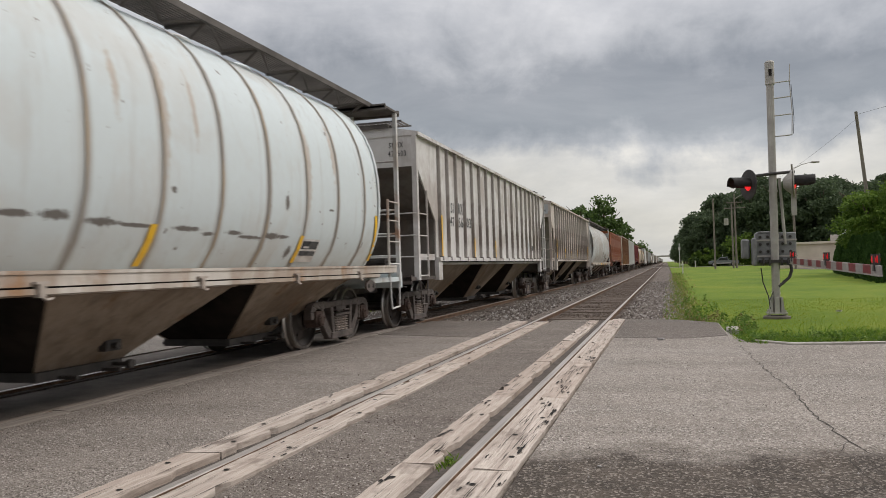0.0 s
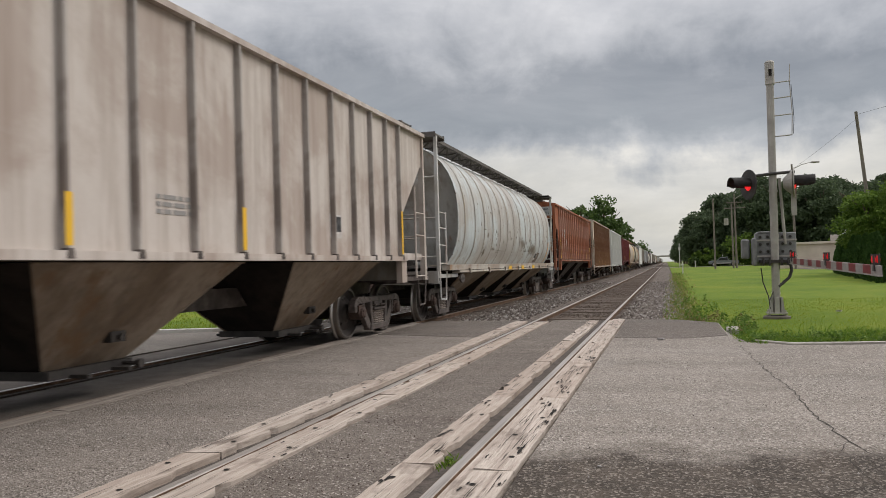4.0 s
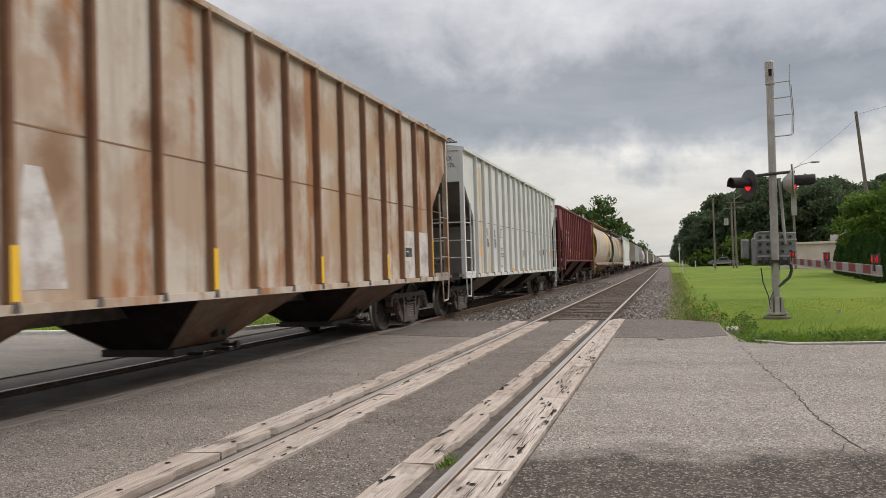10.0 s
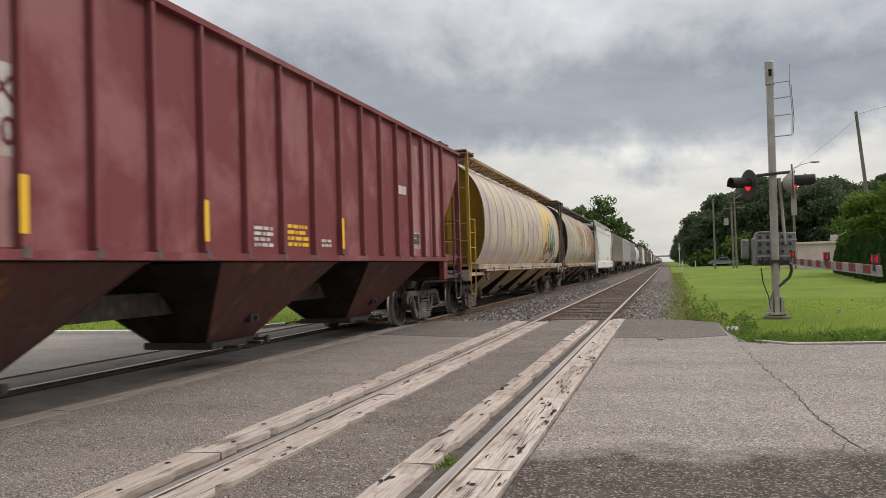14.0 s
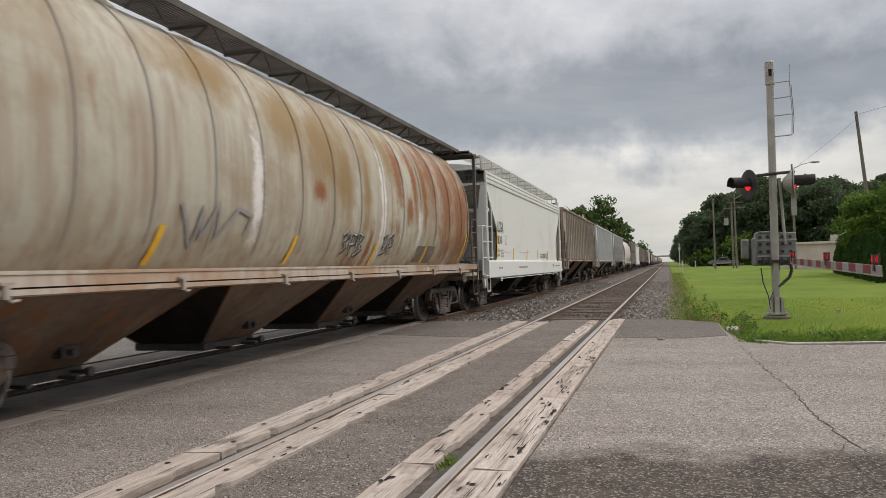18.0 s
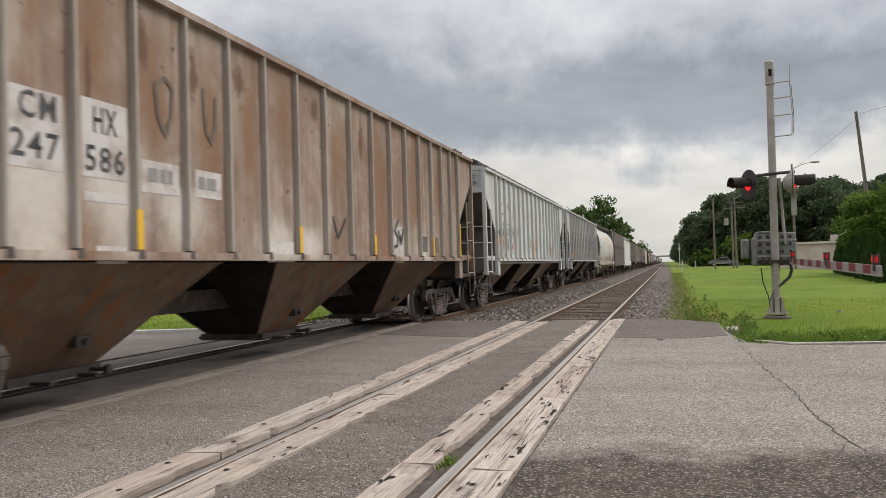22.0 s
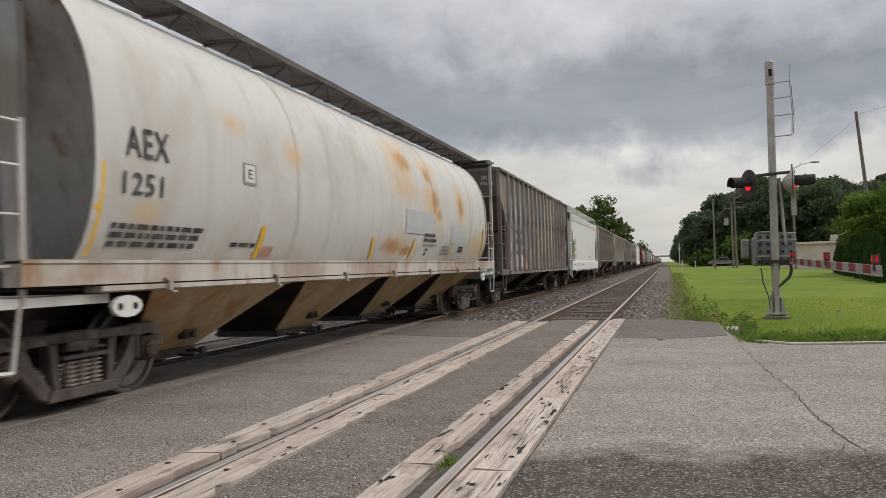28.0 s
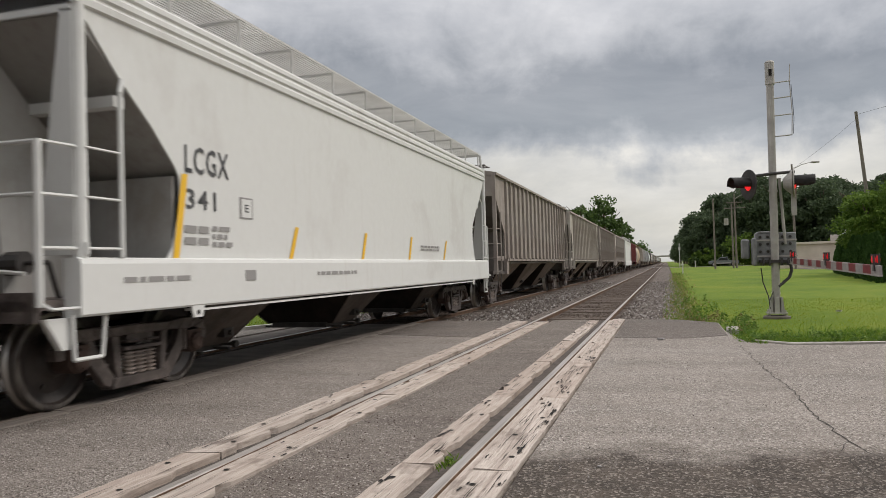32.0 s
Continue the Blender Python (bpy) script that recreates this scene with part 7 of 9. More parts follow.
def make_train():
    protos = {(C, 0.0, True): make_round(LENGTH[C], PROTO, PROTO_END), (C, 0.0, False): make_round(LENGTH[C], PROTO, PROTO_END, False), (M, 0.0, True): make_smooth(LENGTH[M], PROTO)}
    cars, used = [], set()
    for i, (kind, s, paint_m, end_m, label) in enumerate(TRAIN):
        home = pose(FAR_X, s - 1.2, 0)
        key = (kind, *RIB_KIND.get(i, (0.0, True)))
        if key not in protos:
            protos[key] = make_ribbed(LENGTH[kind], PROTO, PROTO_END, low=kind == D, shift=key[1], tube=key[2])
        if key in used:
            car = copy_thing(protos[key], home)
        else:
            car = protos[key]
            car.matrix_basis = home
            used.add(key)
        cars.append((car, s - 1.2, paint_m, end_m, label))
    for car, s, paint_m, end_m, label in cars:
        recolour(car, paint_m, end_m)
        tagged(car, label, "freight car", "cars of the train")
    # the rest of the train, never nearer than 170 m
    far = {k: far_car(k, LENGTH[k]) for k in (R, C)}
    paints = [(R, P_GREY_A), (R, P_TAUPE), (C, P_BLUEWHITE), (R, P_DARK), (R, P_GREY_D), (R, P_BROWN), (C, P_WHITE_RUST), (R, P_GREY_C), (R, P_BEIGE), (R, P_DARK)]
    s, used = 437.2, set()
    for i in range(30):
        kind, paint_m = paints[(i * 7 + i // 3) % len(paints)]
        home = pose(FAR_X, s, 0)
        if kind in used:
            car = copy_thing(far[kind], home)
        else:
            car = far[kind]
            car.matrix_basis = home
            used.add(kind)
        cars.append((car, s, paint_m, None, ""))
        s += 17.9
    for car, s, paint_m, end_m, label in cars[len(TRAIN):]:
        recolour(car, paint_m, None)
        tagged(car, "distant covered hopper car near the train's end", "freight car", "cars of the train")
    return cars


CARS = make_train()


# ---- crossing signal ----
GATE_FROM, GATE_TO = Vector((2.47, 17.3, 1.14)), Vector((2.47, 10.36, 1.015))
GATE_LAMPS = (0.25, 3.7, 6.72)


def make_signal():
    X, Y = 2.18, 17.5
    sig = new("crossing_signal")
    sig.matrix_basis = pose(X, Y, -0.06, 0, 0.55, 0)
    tagged(sig, "galvanised crossing signal mast with red flashing lamps, lit", "crossing signal")
    bm = bmesh.new()
    lathe(bm, [(-0.05, 0.27), (0.03, 0.27), (0.05, 0.23)], (0, 0, 0), 20, "z")
    part("footing", bm, OILY, sig, "round concrete footing")
    bm = bmesh.new()
    for a in range(4):
        c, s = math.cos(a * 1.571 + 0.785), math.sin(a * 1.571 + 0.785)
        rod(bm, (c * 0.21, s * 0.21, 0.06), (c * 0.21, s * 0.21, 0.17), 0.022, 6)
    box(bm, -0.19, 0.19, -0.19, 0.19, 0.09, 0.12)
    for sx in (-1, 1):
        prism(bm, [(sx * 0.08, 0.12), (sx * 0.15, 0.12), (sx * 0.115, 0.44), (sx * 0.08, 0.44)], -0.10, 0.10, "y")
    prism(bm, [(-0.05, 0.12), (0.05, 0.12), (0.04, 0.44), (-0.04, 0.44)], -0.15, -0.07, "y")
    part("base_casting", bm, GALV, sig)
    bm = bmesh.new()
    rod(bm, (0, 0, 0.1), (0.0, 0, 4.98), 0.082, 16, 0.075)
    for z in (0.5, 1.45, 1.7, 2.2, 2.65, 3.0):
        lathe(bm, [(z, 0.088), (z + 0.05, 0.088)], (0, 0, 0), 14, "z")
    part("mast", bm, GALV, sig, smooth=False)
    bm = bmesh.new()
    lathe(bm, [(4.93, 0.095), (5.40, 0.095), (5.43, 0.07)], (0, 0, 0), 14, "z")
    part("mast_cap", bm, GALV, sig, "grey cylindrical mast cap")
    bm = bmesh.new()
    box(bm, -0.03, 0.03, -0.102, -0.09, 5.10, 5.24)
    part("cap_slot", bm, HOLE, sig)
    # whip antenna on four stand-offs
    bm = bmesh.new()
    for z in (4.96, 4.63, 4.26, 3.82):
        pipe(bm, [(0.07, 0, z), (0.40, 0, z + 0.02)], 0.013)
        part("antenna_bracket", bm, GALV, sig)
        bm = bmesh.new()
    pipe(bm, [(0.40, 0, 3.82), (0.42, 0, 4.3), (0.38, 0, 4.98), (0.40, 0, 5.34)], 0.009)
    part("antenna", bm, GALV, sig, "thin whip antenna")
    bm = bmesh.new()
    pipe(bm, [(0.43, 0, 3.86), (0.45, 0, 4.2), (0.41, 0, 4.9)], 0.006)
    part("antenna_cable", bm, BLACK_IRON, sig)
    # cross arm with two flasher units
    bm = bmesh.new()
    pipe(bm, [(-0.42, -0.02, 3.0), (0.0, -0.1, 3.03), (0.42, -0.02, 3.06)], 0.032, 8)
    part("cross_arm", bm, BLACK_IRON, sig)
    for sx in (-1, 1):
        face = -1 if sx < 0 else 1
        bm = bmesh.new()
        cx, cz = (-0.47 if sx < 0 else 0.40), 2.83
        # the lamps face along the road, to either side
        d = Vector((-0.91, -0.41, 0)).normalized() if sx < 0 else Vector((0.985, -0.17, 0)).normalized()
        rod(bm, Vector((cx, 0, cz)), Vector((cx, 0, cz)) + d * 0.02, 0.32, 28)
        disc = part("target_disc", bm, BLACK_IRON if sx < 0 else GALV, sig, "round flasher backing disc")
        bm = bmesh.new()
        n = 16
        u = d.orthogonal().normalized()
        u = Vector((0, 0, 1)).cross(d).normalized()
        w = Vector((0, 0, 1))
        a0, a1 = [], []
        for i in range(n + 1):
            th = math.pi * (-0.12 + 1.24 * i / n)
            off = u * math.cos(th) * 0.155 + w * math.sin(th) * 0.155
            a0.append(bm.verts.new(Vector((cx, 0, cz)) + d * 0.02 + off))
            a1.append(bm.verts.new(Vector((cx, 0, cz)) + d * (0.42 if i not in (0, n) else 0.30) + off))
        for i in range(n):
            bm.faces.new((a0[i], a0[i + 1], a1[i + 1], a1[i]))
        bmesh.ops.solidify(bm, geom=bm.faces[:], thickness=0.008)
        part("visor", bm, BLACK_IRON, disc, "black lamp visor")
        bm = bmesh.new()
        rod(bm, Vector((cx, 0, cz)) + d * 0.022, Vector((cx, 0, cz)) + d * 0.05, 0.13, 20, 0.10)
        part("lens", bm, RED_GLOW, disc, "glowing red lamp lens")
        if sx > 0:
            bm = bmesh.new()
            rod(bm, Vector((cx, 0, cz)) - d * 0.02, Vector((cx, 0, cz)) - d * 0.20, 0.27, 18, 0.10)
            part("lamp_housing", bm, GALV, disc)
    # leaning conduit and plate behind
    bm = bmesh.new()
    pipe(bm, [(0.22, 0.1, 1.55), (0.14, 0.08, 2.95)], 0.03, 8)
    box(bm, 0.36, 0.46, 0.06, 0.10, 2.15, 2.72)
    part("conduit", bm, GALV, sig)
    # gate machine: housing, side boxes and counterweight arm
    bm = bmesh.new()
    box(bm, -0.36, -0.05, 0.12, 0.46, 1.20, 1.80)
    box(bm, 0.05, 0.44, 0.12, 0.46, 1.18, 1.80)
    box(bm, -0.38, 0.40, 0.14, 0.40, 1.10, 1.30)
    box(bm, -0.32, -0.03, 0.10, 0.48, 1.79, 1.83)
    machine = part("gate_machine", bm, GALV_BOX, sig, "grey gate machine housing", bevel=0.02)
    for bx in (-0.27, -0.12, 0.17, 0.32):
        for bz in (1.40, 1.56, 1.71):
            bm = bmesh.new()
            rod(bm, (bx, 0.125, bz), (bx, 0.085, bz), 0.034, 10, 0.026)
            part("cover_bolt", bm, BLACK_IRON, machine)
    for bz in (1.30, 1.64):
        bm = bmesh.new()
        box(bm, -0.37, 0.45, 0.095, 0.118, bz - 0.018, bz + 0.018)
        part("strap", bm, GALV, machine)
    bm = bmesh.new()
    box(bm, -0.62, -0.46, 0.3, 0.6, 1.25, 1.68)
    box(bm, -0.43, -0.35, 0.0, 0.4, 1.10, 1.70)
    part("counterweight", bm, GALV_BOX, sig, "grey counterweight plates", bevel=0.03)
    bm = bmesh.new()
    box(bm, -0.30, 0.30, -0.10, 0.14, 1.16, 1.22)
    for x in (-0.24, -0.12, 0.12, 0.24):
        rod(bm, (x, -0.12, 1.10), (x, -0.12, 1.26), 0.02, 6)
    part("clamp", bm, BLACK_IRON, sig)
    bm = bmesh.new()
    pts = [(0.30, 0.1, 1.2), (0.33, 0.1, 1.0), (0.28, 0.08, 0.85), (0.13, 0.02, 0.72), (0.04, -0.05, 0.66)]
    pipe(bm, pts, 0.032, 8)
    part("cable", bm, BLACK_IRON, sig, "thick drooping black cable")
    bm = bmesh.new()
    pipe(bm, [(-0.27, 0.1, 1.05), (-0.24, 0.1, 0.75), (-0.15, 0.0, 0.45), (-0.13, -0.1, 0.2)], 0.012)
    part("cable", bm, BLACK_IRON, sig)
    bm = bmesh.new()
    pipe(bm, [(0.10, 0.1, 1.1), (0.06, 0.05, 0.8), (-0.06, -0.05, 0.55), (-0.16, -0.15, 0.35)], 0.010)
    part("cable", bm, BLACK_IRON, sig, "drooping black cables")
    # the lowered gate arm, reaching across the road towards the camera
    gate = new("crossing_gate")
    p0, p1 = GATE_FROM, GATE_TO
    tagged(gate, "lowered red and white crossing gate arm with red lamps", "crossing gate")
    d = (p1 - p0)
    length = d.length
    gate.matrix_basis = Matrix.Translation(p0) @ d.to_track_quat("X", "Z").to_matrix().to_4x4()
    n = int(length / 0.405)
    for i in range(n):
        bm = bmesh.new()
        a, b = length * i / n, length * (i + 1) / n
        box(bm, a + 0.001, b - 0.001, -0.016, 0.016, -0.062, 0.052)
        part("stripe", bm, GATE_RED if i % 2 else GATE_WHITE, gate)
    bm = bmesh.new()
    box(bm, -0.25, length, -0.02, 0.02, -0.08, -0.064)
    part("arm_rail", bm, GALV, gate)
    for i, x in enumerate(GATE_LAMPS):
        bm = bmesh.new()
        for sy in (-1, 1):
            # two round lenses back to back
            lathe(bm, [(0.080, 0.014), (0.090, 0.023), (0.128, 0.027), (0.165, 0.020), (0.173, 0.01)], (x, sy * 0.026, 0), 12, "z")
        lamp = part("arm_lamp", bm, GATE_LAMP, gate, "small lit red lamp")
        bm = bmesh.new()
        box(bm, x - 0.010, x + 0.010, -0.006, 0.006, 0.05, 0.19)
        for sy in (-1, 1):
            box(bm, x - 0.036, x - 0.026, sy * 0.03 - 0.012, sy * 0.03 + 0.012, 0.06, 0.18)
            box(bm, x + 0.026, x + 0.036, sy * 0.03 - 0.012, sy * 0.03 + 0.012, 0.06, 0.18)
            box(bm, x - 0.036, x + 0.036, sy * 0.03 - 0.018, sy * 0.03 + 0.018, 0.172, 0.19)
        part("lamp_guard", bm, BLACK_IRON, lamp)
        bm = bmesh.new()
        prism(bm, [(x - 0.05, -0.02), (x + 0.05, -0.02), (x + 0.03, 0.06), (x + 0.028, 0.078), (x - 0.028, 0.078), (x - 0.03, 0.06)], -0.03, 0.03, "y")
        part("lamp_bracket", bm, BLACK_IRON, gate)


make_signal()


# ---- trees ----
def crown_mesh(name, seed, size, clumps, leaves, leaf_size, material, hang=0.0):
    """A crown of leaf sprays: ragged clumps round a few limbs, with gaps."""
    rng = np.random.default_rng(seed)
    c = rng.normal(0, 1, (clumps, 3))
    c /= np.linalg.norm(c, axis=1)[:, None]
    c *= rng.uniform(0.35, 1.0, (clumps, 1)) ** 0.6
    cent = c * np.array(size) * 0.80
    rad = rng.uniform(0.09, 0.30, clumps) * min(size)
    idx = rng.integers(0, clumps, leaves)
    d = rng.normal(0, 1, (leaves, 3))
    d /= np.linalg.norm(d, axis=1)[:, None]
    pos = cent[idx] + d * rad[idx][:, None] * rng.uniform(0.55, 1.12, (leaves, 1)) * np.array([1.15, 1.15, 0.85])
    pos[:, 2] -= hang * rng.random(leaves)
    u = rng.normal(0, 1, (leaves, 3))
    u /= np.linalg.norm(u, axis=1)[:, None]
    w = np.cross(u, rng.normal(0, 1, (leaves, 3)))
    w /= np.linalg.norm(w, axis=1)[:, None]
    s = leaf_size * rng.uniform(0.5, 1.3, (leaves, 1))
    v = np.stack([pos - u * s, pos + w * s * 0.6, pos + u * s, pos - w * s * 0.6], 1).reshape(-1, 3)
    f = np.arange(leaves * 4).reshape(-1, 4)
    return soup(name, v.tolist(), f.tolist(), material)


def make_tree(h, spread, seed, material, leaves=2600, leaf_size=0.30, low=0.28, clumps=46):
    t = new("tree")
    rng = random.Random(seed)
    bm = bmesh.new()
    rod(bm, (0, 0, -0.3), (0.1, 0, h * 0.45), 0.03 * h, 8, 0.018 * h)
    rod(bm, (0.1, 0, h * 0.45), (0.0, 0.1, h * 0.85), 0.018 * h, 7, 0.005 * h)
    part("trunk", bm, BARK, t)
    for i in range(5):
        bm = bmesh.new()
        a, z = rng.random() * 6.28, h * rng.uniform(0.3, 0.7)
        rod(bm, (0.05, 0, z), (math.cos(a) * spread * 0.7, math.sin(a) * spread * 0.7, z + h * 0.2), 0.009 * h, 6, 0.003 * h)
        part("limb", bm, BARK, t)
    hz = h * (1 - low) / 2
    me = crown_mesh("crown", seed, (spread, spread, hz), clumps, leaves, leaf_size, material)
    o = share("crown", me, t, (0, 0, h * low + hz))
    return t


FAR_SIDE_TREES = ((-47, 40, 11, 4.6, 221), (-43, 46, 12, 4.6, 222), (-49, 54, 13, 5.2, 223), (-41, 60, 11, 4.4, 224), (-55, 46, 13, 5, 225), (-58, 36, 12, 5, 226))


def make_woods():
    rng = random.Random(77)
    kinds = [make_tree(13.0, 4.4, 101, LEAF_DARK, 16000, 0.24, 0.0, 110), make_tree(13.8, 5.0, 102, LEAF_DARK, 18000, 0.25, 0.0, 130),
             make_tree(12.2, 3.6, 103, LEAF_DARK, 13000, 0.23, 0.0, 90)]
    used = set()
    spots = []
    # the wood's edge along the track, then its face behind the lawn
    for y in (172, 181, 191, 202, 215, 229, 244, 262, 282, 305, 335, 370, 420, 480, 560, 640, 720):
        spots.append((8.3 - 0.002 * y + rng.uniform(-0.6, 0.6), y, rng.uniform(0.86, 1.04)))
    for x in range(13, 84, 4):
        spots.append((x + rng.uniform(-1.5, 1.5), 175 + rng.uniform(-3, 6), rng.uniform(1.2, 1.48) * (0.92 if x < 16 else 1.0)))
        spots.append((x + rng.uniform(-1.5, 1.5), 192 + rng.uniform(-5, 8), rng.uniform(1.42, 1.72) * (0.86 if x < 20 else 1.0)))
    for i, (x, y, k) in enumerate(spots):
        n = i % 3
        m = pose(x, y, -0.1, rz=rng.uniform(0, 360)) @ Matrix.Scale(k, 4)
        if n in used:
            t = kinds[n].copy()
            scene.collection.objects.link(t)
            for ch in kinds[n].children:
                c2 = ch.copy()
                scene.collection.objects.link(c2)
                c2.parent = t
        else:
            t = kinds[n]
            used.add(n)
        t.matrix_basis = m
        tagged(t, "tall dark green broadleaf tree at the wood's edge", "tree", "trees of the wood")
    # lighter scrub in front of the wood
    rng2 = random.Random(78)
    for i, (x, y, s) in enumerate(((8.6, 166.5, 4.2), (11.4, 166, 5.4), (14.2, 166.5, 7.6), (17.2, 166, 8.2), (20.0, 166.5, 6.0), (6.2, 168, 3.6), (23.5, 166, 5.4), (28, 166, 5.6), (33, 165.5, 7.4), (38.5, 166, 6.2), (5.4, 166, 2.2), (7.6, 166, 2.6), (12.8, 165.6, 3.4), (9.8, 165.8, 2.8))):
        b = new("bush")
        me = crown_mesh("foliage", 300 + i, (s * 0.55, s * 0.5, s * 0.52), 30, 2200, 0.26, LEAF_MID if i % 3 == 1 else LEAF_LIGHT)
        share("foliage", me, b, (0, 0, s * 0.42))
        bm = bmesh.new()
        for k in range(4):
            rod(bm, (0, 0, -0.1), (rng2.uniform(-0.5, 0.5), rng2.uniform(-0.5, 0.5), s * 0.5), 0.05, 5, 0.02)
        part("stem", bm, BARK, b)
        b.matrix_basis = pose(x, y, -0.08)
        tagged(b, "light green scrub bush before dark woods", "bush", "scrub bushes")
    # trees beyond the train
    for x, y, h, sp, seed in FAR_SIDE_TREES:
        t = make_tree(h, sp, seed, LEAF_DARK, 5000, 0.30, 0.05, 60)
        t.matrix_basis = pose(x, y, -0.1)
        tagged(t, "dark leafy tree across the road behind the train", "tree", "trees beyond the tracks")
    for x, y, h, sp, seed in ((-15.5, 150, 15.0, 4.6, 201), (-11.0, 146, 15.2, 4.4, 202), (-19, 156, 13.5, 4.6, 203), (-8.4, 158, 10.0, 2.4, 204), (-9.5, 215, 9.2, 2.5, 205), (-26, 165, 13, 5, 206), (-9, 260, 9, 4, 207), (-10, 330, 9, 4, 208), (-10, 420, 9, 4, 209)):
        t = make_tree(h, sp, seed, LEAF_MID, 3000 if seed < 204 else 1200, 0.32, 0.12, 44)
        t.matrix_basis = pose(x, y, -0.1)
        tagged(t, "green broadleaf tree beyond the train", "tree", "trees beyond the tracks")


def make_hedge():
    rng = random.Random(41)
    protos = []
    for k in range(3):
        b = new("hedge_shrub")
        r = np.random.default_rng(500 + k)
        n = 4200
        z = r.random(n) ** 0.8
        rad = 0.75 * (1 - z ** 2.2) * (0.78 + 0.22 * r.random(n)) + 0.05
        th = r.random(n) * 6.283
        ridge = 1 + 0.10 * np.sin(th * 7 + k)
        pos = np.stack([np.cos(th) * rad * ridge, np.sin(th) * rad * ridge, z * 3.1], 1)
        up = np.stack([np.cos(th) * 0.35, np.sin(th) * 0.35, np.ones(n)], 1) + r.normal(0, 0.25, (n, 3))
        up /= np.linalg.norm(up, axis=1)[:, None]
        side = np.cross(up, r.normal(0, 1, (n, 3)))
        side /= np.linalg.norm(side, axis=1)[:, None]
        s = r.uniform(0.07, 0.15, (n, 1))
        v = np.stack([pos - up * s, pos + side * s * 0.35, pos + up * s, pos - side * s * 0.35], 1).reshape(-1, 3)
        share("foliage", soup("foliage", v.tolist(), np.arange(n * 4).reshape(-1, 4).tolist(), LEAF_HEDGE), b)
        bm = bmesh.new()
        rod(bm, (0, 0, -0.1), (0, 0, 2.2), 0.06, 6, 0.02)
        part("stem", bm, BARK, b)
        protos.append(b)
    used = set()
    for i in range(26):
        f = i / 25
        x, y = 9.2 + 3.9 * f, 35.5 + 30 * f
        if i < 3:
            x, y = 9.2 + (i + 1) * 1.0, 35.5 - (i + 1) * 0.8
        k = i % 3
        m = pose(x + rng.uniform(-0.15, 0.15), y, -0.1, rz=rng.uniform(0, 360)) @ Matrix.Scale((0.70 + 0.22 * f) * rng.uniform(0.92, 1.06), 4)
        if k in used:
            t = protos[k].copy()
            scene.collection.objects.link(t)
            for ch in protos[k].children:
                c2 = ch.copy()
                scene.collection.objects.link(c2)
                c2.parent = t
        else:
            t = protos[k]
            used.add(k)
        t.matrix_basis = m
        tagged(t, "dark green upright conifer shrub in a hedge row", "shrub", "hedge row")
    for i, (x, y, h, sp) in enumerate(((12.7, 56.0, 6.3, 2.3), (14.8, 55.5, 6.9, 2.7), (17.5, 56, 6.8, 2.7))):
        t = make_tree(h, sp, 600 + i, LEAF_LIGHT, 15000, 0.10, 0.15, 90)
        t.matrix_basis = pose(x, y, -0.1)
        tagged(t, "bright green leafy tree behind the hedge", "tree")


make_woods()
make_hedge()


# ---- poles, building, vehicles ----
def make_pole(x, y, h, lean=0.0, arms=(), lamp=None, label="weathered wooden utility pole"):
    p = new("utility_pole")
    p.matrix_basis = pose(x, y, -0.1, 0, lean, 0)
    tagged(p, label, "utility pole")
    bm = bmesh.new()
    rod(bm, (0, 0, 0), (0, 0, h), 0.15, 10, 0.10)
    part("shaft", bm, POLE_WOOD, p)
    for z, w in arms:
        bm = bmesh.new()
        box(bm, -w, w, -0.05, 0.05, z - 0.06, z + 0.06)
        for i in range(4):
            rod(bm, (-w + 0.1 + i * (2 * w - 0.2) / 3, 0, z + 0.06), (-w + 0.1 + i * (2 * w - 0.2) / 3, 0, z + 0.22), 0.04, 6)
        part("cross_arm", bm, POLE_WOOD, p)
    if lamp:
        bm = bmesh.new()
        dx, z = lamp
        pipe(bm, [(0, 0, z), (dx * 0.5, 0, z + 0.5), (dx, 0, z + 0.7)], 0.04)
        rod(bm, (dx, 0, z + 0.7), (dx * 1.4, 0, z + 0.68), 0.13, 8, 0.09)
        part("street_light", bm, GALV, p, "grey street light on a bracket")
    return p


make_pole(13.76, 58.6, 11.25, lean=-4.6)
make_pole(6.85, 120, 10.4)
p = make_pole(9.9, 121, 11.0, arms=((8.9, 1.5), (9.7, 1.1)), lamp=(1.6, 10.2), label="utility pole with transformer and street light")
bm = bmesh.new()
rod(bm, (-1.25, 0, 6.4), (-1.25, 0, 7.4), 0.32, 12)
part("transformer", bm, GALV, p, "grey pole-mounted transformer")
make_pole(9.3, 119, 9.4)
make_pole(13.6, 92, 11.6, lamp=(2.0, 11.0), label="slim street lamp pole beside a car park")


def make_wires():
    for (a, b, sag) in (((12.86, 58.6, 10.9), (26, 40, 12.6), 0.25), ((12.86, 58.6, 10.6), (6.85, 120, 10.2), 1.6)):
        w = new("overhead_wire")
        cu = bpy.data.curves.new("wire", "CURVE")
        cu.dimensions, cu.bevel_depth, cu.bevel_resolution = "3D", 0.008, 1
        sp = cu.splines.new("POLY")
        n = 24
        sp.points.add(n)
        for i in range(n + 1):
            q = Vector(a).lerp(Vector(b), i / n) - Vector((0, 0, sag * 4 * (i / n) * (1 - i / n)))
            sp.points[i].co = (*q, 1)
        tmp = bpy.data.objects.new("wire", cu)
        me = bpy.data.meshes.new_from_object(tmp)
        bpy.data.objects.remove(tmp)
        me.materials.clear()
        me.materials.append(BLACK_IRON)
        share("wire", me, w)
        tagged(w, "thin sagging black overhead wire between poles", "wire")


make_wires()


